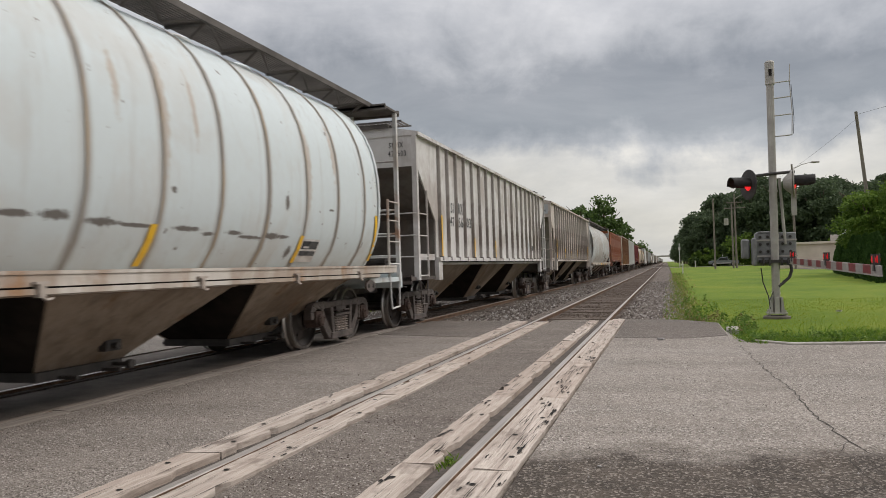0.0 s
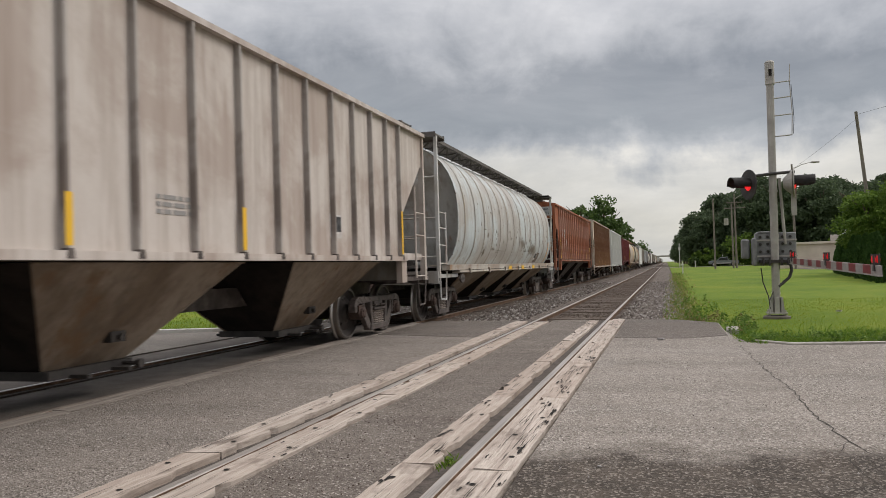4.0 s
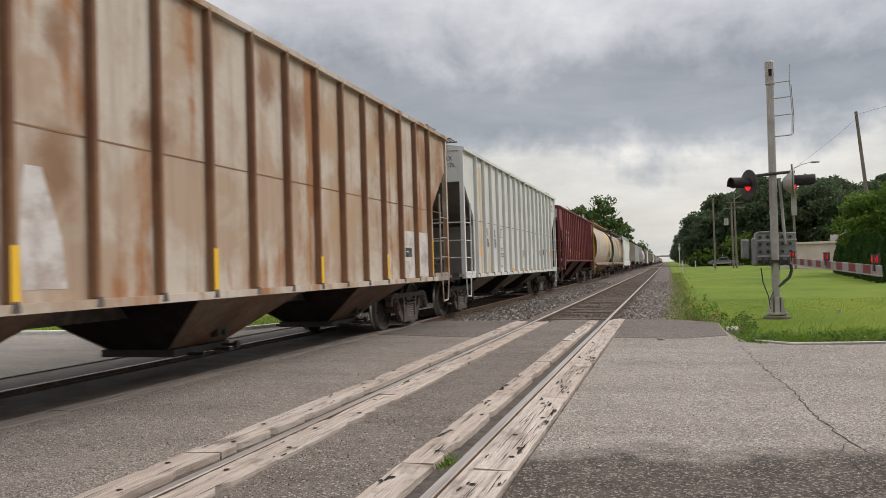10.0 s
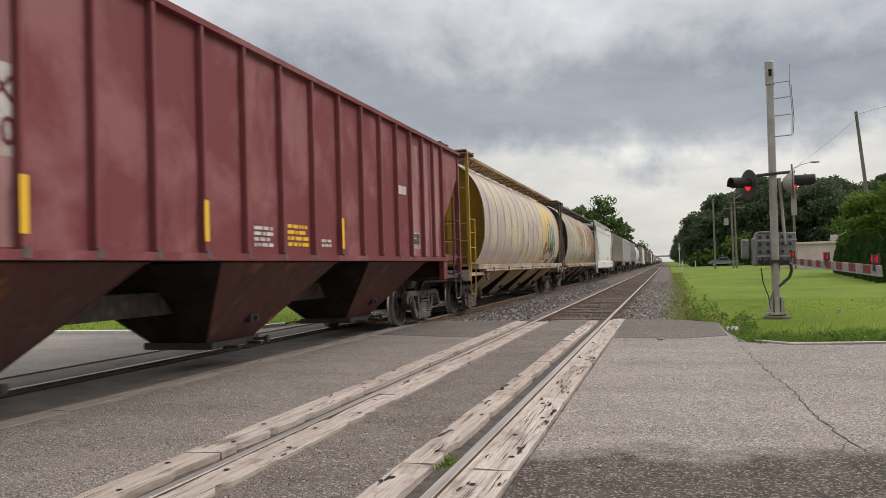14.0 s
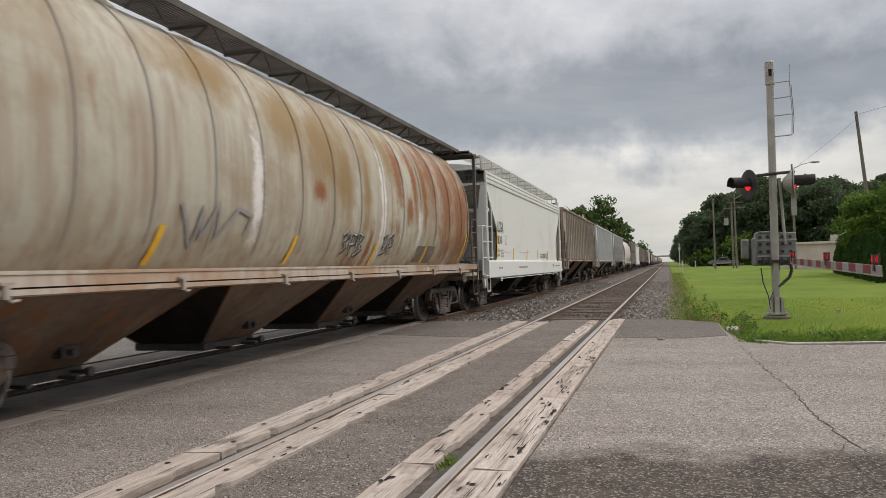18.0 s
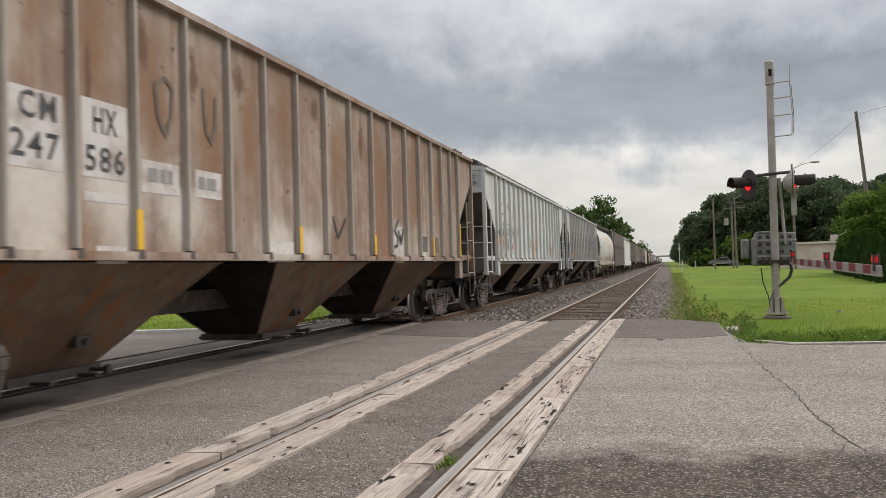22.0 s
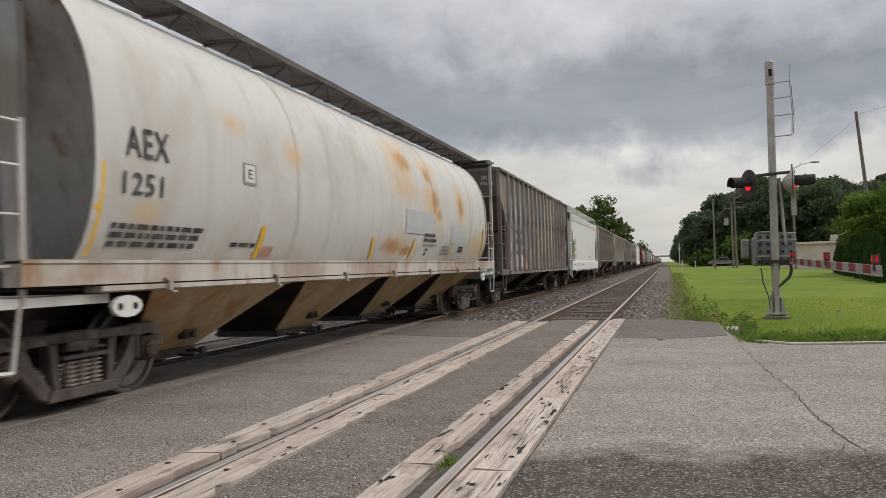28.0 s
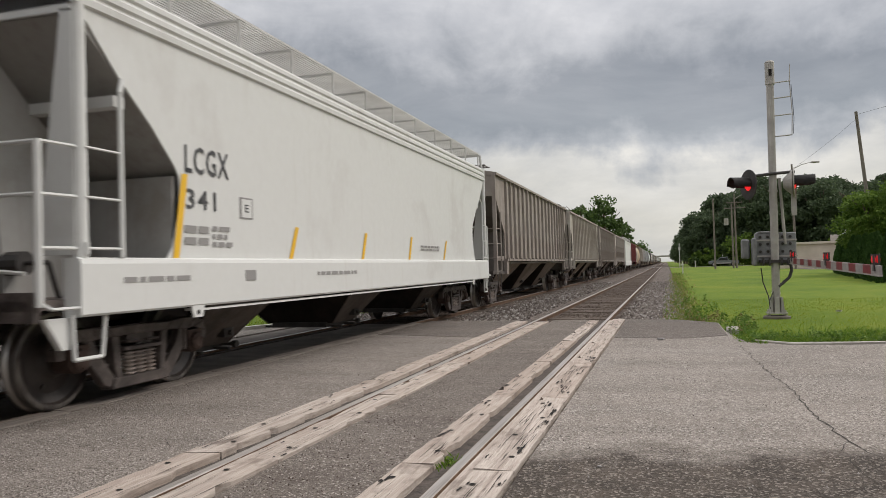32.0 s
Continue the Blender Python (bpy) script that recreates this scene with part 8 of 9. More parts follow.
def make_building():
    b = new("low_building")
    b.matrix_basis = pose(24.0, 97.0, -0.1, 0, 0, -14)
    tagged(b, "low beige flat-roofed building behind a car park", "building")
    bm = bmesh.new()
    box(bm, -11.5, 14, 0, 12, 0, 2.85)
    part("wall", bm, WALL_BEIGE, b)
    bm = bmesh.new()
    box(bm, -11.7, 14.2, -0.2, 12.2, 2.85, 3.1)
    part("roof", bm, mat("pale_fascia", colour=(0.62, 0.55, 0.46), rough=0.8), b)
    for x in (-4.6, 5.0):
        bm = bmesh.new()
        box(bm, x, x + 0.6, -0.06, 0.1, 1.9, 2.3)
        w = part("window", bm, CAR_GLASS, b)
        bm = bmesh.new()
        box(bm, x - 0.06, x + 0.66, -0.08, 0.0, 2.3, 2.37)
        box(bm, x - 0.06, x + 0.66, -0.1, 0.0, 1.83, 1.9)
        part("window_frame", bm, GATE_WHITE, w)
    bm = bmesh.new()
    box(bm, -6.0, -4.4, 3, 4.6, 3.1, 3.9)
    part("roof_unit", bm, GALV, b, "grey rooftop air unit", bevel=0.04)
    h = new("house")
    h.matrix_basis = pose(27.5, 122, -0.1, 0, 0, -10)
    tagged(h, "small distant house with a grey pitched roof", "house")
    bm = bmesh.new()
    box(bm, -2.6, 4, 0, 7, 0, 3.6)
    part("wall", bm, WALL_BEIGE, h)
    bm = bmesh.new()
    prism(bm, [(-0.4, 3.6), (7.4, 3.6), (3.5, 5.2)], -3.0, 4.4)
    part("roof", bm, ROOF_GREY, h)
    bm = bmesh.new()
    prism(bm, [(14, 86), (34, 81), (38, 96), (14, 100)], -0.2, -0.066, "z")
    structure("car_park", bm, ASPHALT_PATCH, "grey asphalt car park before the building", "car park")
    bm = bmesh.new()
    prism(bm, [(-60, 158), (-9.4, 159), (-9.4, 167), (-60, 166)], -0.2, -0.06, "z")
    prism(bm, [(0.6, 159), (90, 157), (90, 164), (0.6, 165.5)], -0.2, -0.06, "z")
    prism(bm, [(-9.4, 159), (0.6, 159), (0.6, 165.5), (-9.4, 167)], -0.2, -0.006, "z")
    structure("side_road", bm, ASPHALT, "distant asphalt road crossing the tracks", "road")


make_building()


def make_vehicle(x, y, rz, body_m, pickup=False, label="", category="car", k=1.0):
    v = new("pickup_truck" if pickup else "parked_car")
    v.matrix_basis = pose(x, y, -0.06, 0, 0, rz)
    tagged(v, label, category)
    bm = bmesh.new()
    if pickup:
        prism(bm, [(-2.8, 0.45), (2.8, 0.45), (2.82, 0.95), (2.6, 1.05), (1.25, 1.12), (0.7, 1.75), (-0.75, 1.78), (-0.95, 1.12), (-2.75, 1.1)], -0.92, 0.92, "y")
    else:
        prism(bm, [(-2.2, 0.35), (2.2, 0.35), (2.25, 0.75), (1.2, 0.95), (0.5, 1.42), (-0.9, 1.45), (-1.8, 1.0), (-2.25, 0.9)], -0.86, 0.86, "y")
    part("body", bm, body_m, v, bevel=0.05)
    for s in (-1, 1):
        bm = bmesh.new()
        w = 0.925 if pickup else 0.865
        if pickup:
            prism(bm, [(1.05, 1.15), (0.65, 1.66), (-0.65, 1.68), (-0.78, 1.15)], s * w - 0.01, s * w + 0.01, "y")
        else:
            prism(bm, [(1.0, 0.97), (0.45, 1.34), (-0.85, 1.37), (-1.5, 1.0)], s * w - 0.01, s * w + 0.01, "y")
        part("side_window", bm, CAR_GLASS, v)
        for d in ((-1.75, 1.85) if pickup else (-1.35, 1.4)):
            bm = bmesh.new()
            r = 0.38 if pickup else 0.32
            lathe(bm, [(-0.12, r * 0.9), (-0.1, r), (0.1, r), (0.12, r * 0.9)], (d, s * 0.84, r), 16, "y")
            wh = part("wheel", bm, TYRE, v)
            bm = bmesh.new()
            lathe(bm, [(-0.13, r * 0.5), (-0.125, r * 0.6), (0.125, r * 0.6), (0.13, r * 0.5)], (d, s * 0.845, r), 12, "y")
            part("rim", bm, GALV, wh)
    bm = bmesh.new()
    if pickup:
        prism(bm, [(1.26, 1.13), (1.28, 1.15), (0.74, 1.74), (0.71, 1.74)], -0.8, 0.8, "y")
    else:
        prism(bm, [(1.22, 0.97), (1.24, 0.98), (0.53, 1.42), (0.5, 1.42)], -0.75, 0.75, "y")
    part("windscreen", bm, CAR_GLASS, v)
    for s in (-1, 1):
        bm = bmesh.new()
        w = 0.93 if pickup else 0.87
        z = 0.52 if pickup else 0.45
        box(bm, -1.3, 1.4, s * w - 0.012, s * w + 0.012, z, z + 0.16)
        part("side_trim", bm, GALV, v, "pale lower body trim")
    for s in (-0.7, 0.7):
        bm = bmesh.new()
        e = 2.81 if pickup else 2.24
        z = 0.85 if pickup else 0.68
        box(bm, e - 0.06, e + 0.02, s - 0.15, s + 0.15, z - 0.08, z + 0.08)
        part("headlight", bm, GATE_WHITE, v)
        bm = bmesh.new()
        e = -2.79 if pickup else -2.24
        box(bm, e - 0.02, e + 0.05, s - 0.1, s + 0.1, z - 0.1, z + 0.12)
        part("tail_light", bm, GATE_RED, v)
    return v


make_vehicle(10.75, 161.5, 180, mat("grey_car_paint", colour=(0.17, 0.18, 0.195), rough=0.2, metal=0.3), True, "dark blue-grey pickup truck standing on the far road", "pickup truck")
make_vehicle(17.2, 82, 150, mat("silver_car_paint", colour=(0.52, 0.53, 0.54), rough=0.3, metal=0.3), False, "silver car parked before the beige building")
make_vehicle(19.6, 81, 160, mat("dark_car_paint", colour=(0.05, 0.055, 0.06), rough=0.3), False, "dark car parked before the beige building")


def make_overpass():
    o = new("overpass")
    o.matrix_basis = pose(-4, 760, 0)
    tagged(o, "distant grey road bridge over the tracks", "bridge")
    bm = bmesh.new()
    box(bm, -30, 34, 0, 9, 5.6, 7.0)
    part("deck", bm, CONCRETE, o)
    for x in (-16, 12):
        bm = bmesh.new()
        box(bm, x - 1.2, x + 1.2, 1, 8, -0.2, 5.6)
        part("pier", bm, CONCRETE, o)


make_overpass()


def make_marker(x, y, h, w, label):
    m = new("marker_post")
    m.matrix_basis = pose(x, y, -0.1)
    tagged(m, label, "marker post")
    bm = bmesh.new()
    box(bm, -w, w, -0.04, 0.04, 0, h)
    part("post", bm, PALE_CONCRETE, m, bevel=0.01)
    bm = bmesh.new()
    box(bm, -w * 2.2, w * 2.2, -0.06, -0.04, h * 0.72, h * 0.84)
    part("plate", bm, PALE_CONCRETE, m)


make_marker(2.55, 165.0, 4.9, 0.09, "tall thin white post by the distant crossing")
make_marker(1.55, 83.0, 1.15, 0.06, "short white marker post beside the track")
make_marker(5.4, 160.0, 1.3, 0.07, "short white marker post by the far road")
for lx, ly, lz, lr in ((-0.12, 12.2, 0.004, 0.05), (3.65, 18.9, -0.03, 0.06), (-0.42, 4.6, 0.004, 0.012)):
    bm = bmesh.new()
    prism(bm, [(lx + lr * math.cos(q) * (1.3 if q % 2 else 0.9), ly + lr * math.sin(q)) for q in range(6)], lz, lz + lr * 0.5, "z")
    tagged(new("litter", mesh("litter", bm, GATE_WHITE)), "small scrap of white litter on the ground", "litter")


# ---- lettering, reflective strips, placards, repaints and graffiti ----
def car_x(i, z):
    kind = TRAIN[i][0]
    return bulge(z) + 0.008 if kind == C else (1.564 if kind == M else 1.523)


def decal(i, name, outline, material, label="", step=0.12, off=0.0):
    """A thin painted patch that follows the car's side: rows of (z, y from, y to)."""
    bm = bmesh.new()
    rows = []
    eave = {R: 3.85, D: 4.05}.get(TRAIN[i][0], 9.0)
    outline = [(min(z, eave), a, b) for z, a, b in outline]
    for (z0, a0, b0), (z1, a1, b1) in zip(outline, outline[1:]):
        n = max(1, int(abs(z1 - z0) / step)) if TRAIN[i][0] == C else 1
        for k in range(n):
            f = k / n
            rows.append((z0 + (z1 - z0) * f, a0 + (a1 - a0) * f, b0 + (b1 - b0) * f))
    rows.append(outline[-1])
    lo = [bm.verts.new((car_x(i, z) + off, a, z)) for z, a, b in rows]
    hi = [bm.verts.new((car_x(i, z) + off, b, z)) for z, a, b in rows]
    for k in range(len(rows) - 1):
        bm.faces.new((lo[k], hi[k], hi[k + 1], lo[k + 1]))
    ob = part(name, bm, material, CARS[i][0], label)
    return ob


def rect(i, name, y0, y1, z0, z1, material, lean=0.0, label="", off=0.0):
    return decal(i, name, [(z0, y0, y1), (z1, y0 + lean, y1 + lean)], material, label, off=off)


def strip(i, y, z0, z1, lean=0.0, material=None, w=0.10):
    """A reflective strip; beside a rib it lies on the rib's cap."""
    kind, off = TRAIN[i][0], 0.006
    if kind in (R, D):
        rib = min(rib_places(LENGTH[kind], kind == D, RIB_KIND.get(i, (0.0, True))[0]), key=lambda q: abs(q - y))
        if abs(rib - y) < 0.19:
            y, w, off = rib, 0.085, 0.088 if kind == D else 0.075
    return rect(i, "reflective_strip", y - w / 2, y + w / 2, z0, z1, material or YELLOW_TAPE, lean, off=off)


def word(i, text, y, z, w, h, material, name="lettering", face="side", x=None, d=0.0):
    """Readable characters fitted to a width and a height."""
    car = CARS[i][0]
    cu = bpy.data.curves.new("lettering", "FONT")
    cu.body, cu.size, cu.space_character, cu.resolution_u, cu.offset = text, 1.0, 1.15, 2, 0.012
    tmp = bpy.data.objects.new("lettering", cu)
    me = bpy.data.meshes.new_from_object(tmp)
    bpy.data.objects.remove(tmp)
    xs, ys = [v.co.x for v in me.vertices], [v.co.y for v in me.vertices]
    kx, ky = w / (max(xs) - min(xs)), h / (max(ys) - min(ys))
    x0, y0 = min(xs), min(ys)
    for v in me.vertices:
        a, b = (v.co.x - x0) * kx, (v.co.y - y0) * ky
        v.co = (car_x(i, z + b) + 0.004 + d, y + a, z + b) if face == "side" else (x + a, y, z + b)
    me.materials.clear()
    me.materials.append(material)
    return share(name, me, car)


def print_block(i, y, z, w, rows, material=None, h=0.05, gap=0.04):
    """Small writing that cannot be read: rows of plain bars."""
    bm = bmesh.new()
    rng = random.Random(int(y * 100 + z * 10))
    for k in range(rows):
        a, top = y, z - k * (h + gap)
        while a < y + w * rng.uniform(0.7, 0.98):
            b = min(y + w, a + rng.uniform(0.05, 0.22))
            x0, x1 = car_x(i, top - h) + 0.004, car_x(i, top) + 0.004
            bm.faces.new([bm.verts.new(p) for p in ((x0, a, top - h), (x0, b, top - h), (x1, b, top), (x1, a, top))])
            a = b + 0.035
    ob = part("small_print", bm, material or STENCIL_GREY, CARS[i][0], "small stencilled lines")
    ob["kind"] = "stuff"
    return ob


def placard(i, y0, y1, z0, z1, frame_m=None):
    rect(i, "placard", y0 - 0.025, y1 + 0.025, z0 - 0.03, z1 + 0.03, frame_m or STENCIL_WHITE, label="black and white consolidated data plate")
    rect(i, "placard", y0, y1, z0 + (z1 - z0) * 0.22, z1, STENCIL, off=0.004)
    rect(i, "placard", y0 + (y1 - y0) * 0.12, y0 + (y1 - y0) * 0.45, z0 + (z1 - z0) * 0.62, z0 + (z1 - z0) * 0.72, STENCIL_WHITE, off=0.007)


def scrawl(i, pts, material, w=0.05, name="graffiti", label=""):
    """A sprayed line along points (y, z) of the car's side."""
    bm = bmesh.new()
    fine = []
    for (a, b), (c, d) in zip(pts, pts[1:]):
        n = max(2, int(math.hypot(c - a, d - b) / 0.07))
        fine += [(a + (c - a) * k / n, b + (d - b) * k / n) for k in range(n)]
    fine.append(pts[-1])
    prev = None
    for k, (y, z) in enumerate(fine):
        q = fine[min(k + 1, len(fine) - 1)]
        p = fine[max(k - 1, 0)]
        dy, dz = q[0] - p[0], q[1] - p[1]
        ln = math.hypot(dy, dz) or 1.0
        ny, nz = -dz / ln * w / 2, dy / ln * w / 2
        e = [bm.verts.new((car_x(i, zz) + 0.008, yy, zz)) for yy, zz in ((y + ny, z + nz), (y - ny, z - nz))]
        if prev:
            bm.faces.new((prev[0], prev[1], e[1], e[0]))
        prev = e
    return part(name, bm, material, CARS[i][0], label)


def end_sign(i, top, under, z, x0=0.96, w=0.38, panel=None, ink=None):
    """The mark and number on a car's front end panel."""
    y = {R: 0.66, D: 0.75, M: 0.66}[TRAIN[i][0]] - 0.006
    if panel:
        bm = bmesh.new()
        box(bm, x0 - 0.10, x0 + w + 0.10, y - 0.001, y + 0.004, z - 0.03, z + 0.37)
        part("sign_panel", bm, panel, CARS[i][0], "painted number panel")
    word(i, top, y - 0.004, z + 0.20, w * 0.8, 0.11, ink or STENCIL, face="end", x=x0 + w * 0.06)
    word(i, under, y - 0.004, z + 0.03, w, 0.11, ink or STENCIL, face="end", x=x0)


GREEN_SPRAY = mat("green_spray_paint", lambda x: (x.colour(x.ramp(x.noise(x.coords(), 3, 4), [(0.35, (0.035, 0.16, 0.115)), (0.75, (0.10, 0.23, 0.18))])),), rough=0.7)
BLACK_SPRAY = mat("black_spray_paint", lambda x: (x.colour(x.ramp(x.noise(x.coords(), 8, 4), [(0.3, (0.015, 0.017, 0.018)), (0.8, (0.07, 0.07, 0.065))])),), rough=0.6)
RED_SPRAY = mat("red_spray_paint", colour=(0.42, 0.05, 0.06), rough=0.7)
REPAINT_WHITE = mat("white_repaint_panel", lambda x: (x.colour(x.ramp(x.noise(x.coords(), 2.5, 6, 0.7), [(0.36, (0.36, 0.30, 0.27)), (0.55, (0.55, 0.53, 0.51))])),), rough=0.75)
REPAINT_GREY = mat("blue_grey_repaint", lambda x: (x.colour(x.ramp(x.noise(x.coords(), 2, 5), [(0.3, (0.38, 0.39, 0.40)), (0.7, (0.46, 0.475, 0.485))])),), rough=0.7)
REPAINT_DARK = mat("dark_repaint_panel", lambda x: (x.colour(x.ramp(x.noise(x.coords(), 3, 5), [(0.3, (0.10, 0.082, 0.07)), (0.7, (0.19, 0.155, 0.13))])),), rough=0.75)
FADED_PINK = mat("pink_faded_panel", lambda x: (x.colour(x.ramp(x.noise(x.coords((2, 2, 0.25)), 2.5, 6, 0.7), [(0.34, (0.31, 0.13, 0.085)), (0.50, (0.45, 0.285, 0.235)), (0.66, (0.56, 0.44, 0.40))])),), rough=0.8)
FADED_MAROON = mat("chalky_maroon_panel", lambda x: (x.colour(x.ramp(x.noise(x.coords((2, 2, 0.25)), 2.5, 6, 0.7), [(0.34, (0.16, 0.045, 0.047)), (0.68, (0.36, 0.215, 0.205))])),), rough=0.8)


YELLOW_STAIN = mat("yellow_rust_stain", lambda x: (x.colour(x.ramp(x.noise(x.coords((2, 2, 0.3)), 3, 5), [(0.35, (0.44, 0.29, 0.13)), (0.65, (0.54, 0.52, 0.47))])),), rough=0.8)
REPAINT_LIGHT = mat("light_grey_stencil_ground", colour=(0.53, 0.53, 0.51), rough=0.7)
STENCIL_MAROON = mat("maroon_stencil_paint", colour=(0.12, 0.035, 0.04), rough=0.8)

# blue-white round car
strip(0, 10.47, 1.30, 1.70, lean=0.03)
strip(0, 13.63, 1.33, 1.69)
strip(0, 16.35, 1.36, 2.10, lean=-0.16)
placard(0, 13.71, 14.19, 1.37, 1.62)
# first grey ribbed car
end_sign(1, "SFMX", "475603", 3.42)
word(1, "SI", 3.18, 2.46, 0.24, 0.23, STENCIL)
word(1, "RX", 3.85, 2.47, 0.40, 0.26, STENCIL)
word(1, "47", 3.11, 2.15, 0.35, 0.22, STENCIL)
word(1, "56", 3.85, 2.15, 0.39, 0.24, STENCIL)
word(1, "03", 4.62, 2.17, 0.41, 0.25, STENCIL)
strip(1, 2.33, 1.45, 2.34)
strip(1, 5.31, 1.43, 1.93)
strip(1, 7.77, 1.45, 1.93)
strip(1, 10.51, 1.46, 1.92)
strip(1, 13.05, 1.50, 1.94)
strip(1, 16.01, 1.48, 2.27)
rect(1, "repaint_panel", 13.16, 13.55, 1.63, 1.99, REPAINT_GREY)
placard(1, 13.90, 14.33, 1.69, 1.90)
# second grey ribbed car
end_sign(2, "SIRX", "475179", 3.42, panel=REPAINT_GREY)
strip(2, 2.07, 1.48, 2.39)
strip(2, 5.06, 1.48, 1.96)
strip(2, 7.49, 1.47, 1.91)
strip(2, 10.10, 1.47, 1.96)
strip(2, 15.61, 1.47, 2.26)
word(2, "RX", 2.86, 2.15, 0.38, 0.24, STENCIL_GREY)
word(2, "47", 3.54, 2.20, 0.44, 0.25, STENCIL_GREY)
word(2, "51", 4.26, 2.26, 0.50, 0.27, STENCIL_GREY)
word(2, "79", 5.14, 2.33, 0.57, 0.29, STENCIL_GREY)
print_block(2, 8.60, 2.00, 0.89, 3, None, 0.045, 0.028)
placard(2, 12.61, 12.98, 1.72, 2.01)
# dirty blue-white round car
plate(CARS[3][0], "reflective_plate", 7.42, 7.89, 1.097, 1.205, YELLOW_TAPE, 1.616)
plate(CARS[3][0], "reflective_plate", 9.57, 10.00, 1.097, 1.205, YELLOW_TAPE, 1.616)
plate(CARS[3][0], "reflective_plate", 11.65, 12.13, 1.097, 1.205, YELLOW_TAPE, 1.616)
rect(3, "repaint_panel", 13.21, 13.94, 1.31, 1.67, REPAINT_DARK, label="dark grey repaint panel")
placard(3, 13.03, 13.35, 1.44, 1.64)
strip(3, 15.79, 1.33, 2.11, material=ORANGE_TAPE)
# orange-red ribbed car
end_sign(4, "CMHX", "247551", 3.42, panel=REPAINT_GREY)
rect(4, "faded_panel", 2.15, 2.66, 1.45, 3.64, FADED_PINK)
rect(4, "faded_panel", 2.72, 3.33, 1.46, 3.78, FADED_PINK)
rect(4, "faded_panel", 3.42, 4.08, 1.47, 4.01, FADED_PINK)
rect(4, "number_panel", 2.82, 3.36, 2.15, 2.89, REPAINT_WHITE, label="white number panel")
rect(4, "number_panel", 3.51, 4.16, 2.14, 2.90, REPAINT_WHITE, label="white number panel")
word(4, "CM", 2.87, 2.57, 0.38, 0.22, STENCIL)
word(4, "247", 2.86, 2.21, 0.45, 0.23, STENCIL)
word(4, "HX", 3.63, 2.54, 0.42, 0.24, STENCIL)
word(4, "551", 3.62, 2.19, 0.48, 0.24, STENCIL)
rect(4, "repaint_panel", 4.35, 4.91, 2.14, 2.44, REPAINT_WHITE)
rect(4, "repaint_panel", 4.36, 4.89, 1.85, 2.11, REPAINT_DARK)
strip(4, 2.06, 1.50, 2.41)
strip(4, 5.89, 1.46, 1.93)
strip(4, 8.52, 1.46, 1.91)
strip(4, 11.14, 1.43, 2.01)
print_block(4, 6.78, 1.91, 0.39, 4, STENCIL_WHITE, 0.051, 0.031)
strip(4, 13.58, 1.46, 1.92)
strip(4, 15.82, 1.49, 2.17)
rect(4, "placard", 12.86, 13.31, 1.65, 2.00, STENCIL_WHITE)
rect(4, "placard", 12.90, 13.27, 1.69, 1.96, FADED_PINK, off=0.004)
placard(4, 13.69, 14.10, 1.69, 1.99)
rect(4, "faded_panel", 13.49, 14.15, 1.50, 3.56, FADED_PINK)
rect(4, "faded_panel", 14.27, 14.91, 1.51, 3.73, FADED_PINK)
rect(4, "faded_panel", 15.06, 15.60, 1.53, 3.90, FADED_PINK)
print_block(4, 8.67, 1.92, 0.48, 4, YELLOW_TAPE, 0.043, 0.026)
print_block(4, 9.58, 1.83, 0.30, 3, YELLOW_TAPE, 0.042, 0.026)
print_block(4, 6.80, 1.91, 0.46, 3, STENCIL_WHITE, 0.065, 0.040)
# tan deep-sided car
end_sign(5, "SIRX", "476 ", 3.66, ink=REPAINT_DARK)
strip(5, 4.79, 1.02, 1.46)
strip(5, 7.41, 0.96, 1.48)
strip(5, 10.20, 1.03, 1.41)
strip(5, 12.77, 1.03, 1.47)
strip(5, 12.78, 0.99, 1.47)
strip(5, 15.59, 1.10, 1.77)
placard(5, 13.83, 14.21, 1.38, 1.60)
rect(5, "repaint_panel", 13.69, 14.43, 1.03, 1.92, REPAINT_WHITE, label="white repainted lower panel")
rect(5, "repaint_panel", 14.65, 15.41, 1.05, 1.92, REPAINT_WHITE, label="white repainted lower panel")
decal(5, "repaint_panel", [(1.12, 4.87, 5.33), (1.53, 4.85, 5.28), (1.92, 4.88, 5.14), (2.09, 4.91, 5.08)], REPAINT_WHITE)
# light grey deep-sided car
end_sign(6, "SIRX", "476176", 3.62)
rect(6, "reflective_patch", 2.18, 2.61, 1.52, 1.72, ORANGE_TAPE)
word(6, "SI", 3.18, 2.04, 0.22, 0.21, STENCIL)
word(6, "RX", 3.98, 2.03, 0.39, 0.23, STENCIL)
word(6, "476", 3.06, 1.73, 0.42, 0.24, STENCIL)
word(6, "176", 3.93, 1.72, 0.48, 0.27, STENCIL)
rect(6, "stencil_frame", 5.02, 5.30, 2.04, 2.31, STENCIL_GREY)
rect(6, "stencil_frame", 5.06, 5.27, 2.07, 2.27, REPAINT_LIGHT, off=0.003)
print_block(6, 4.80, 1.75, 0.62, 2, None, 0.034, 0.021)
print_block(6, 4.79, 1.59, 0.64, 2, None, 0.046, 0.028)
print_block(6, 4.87, 1.22, 0.45, 1, STENCIL, 0.042, 0.025)
rect(6, "reflective_patch", 6.60, 7.13, 1.01, 1.13, ORANGE_TAPE)
rect(6, "reflective_patch", 8.42, 8.91, 1.02, 1.12, ORANGE_TAPE)
rect(6, "reflective_patch", 10.17, 10.60, 1.02, 1.12, ORANGE_TAPE)
rect(6, "reflective_patch", 12.84, 13.28, 1.03, 1.11, ORANGE_TAPE)
print_block(6, 8.41, 1.72, 0.58, 4, None, 0.040, 0.025)
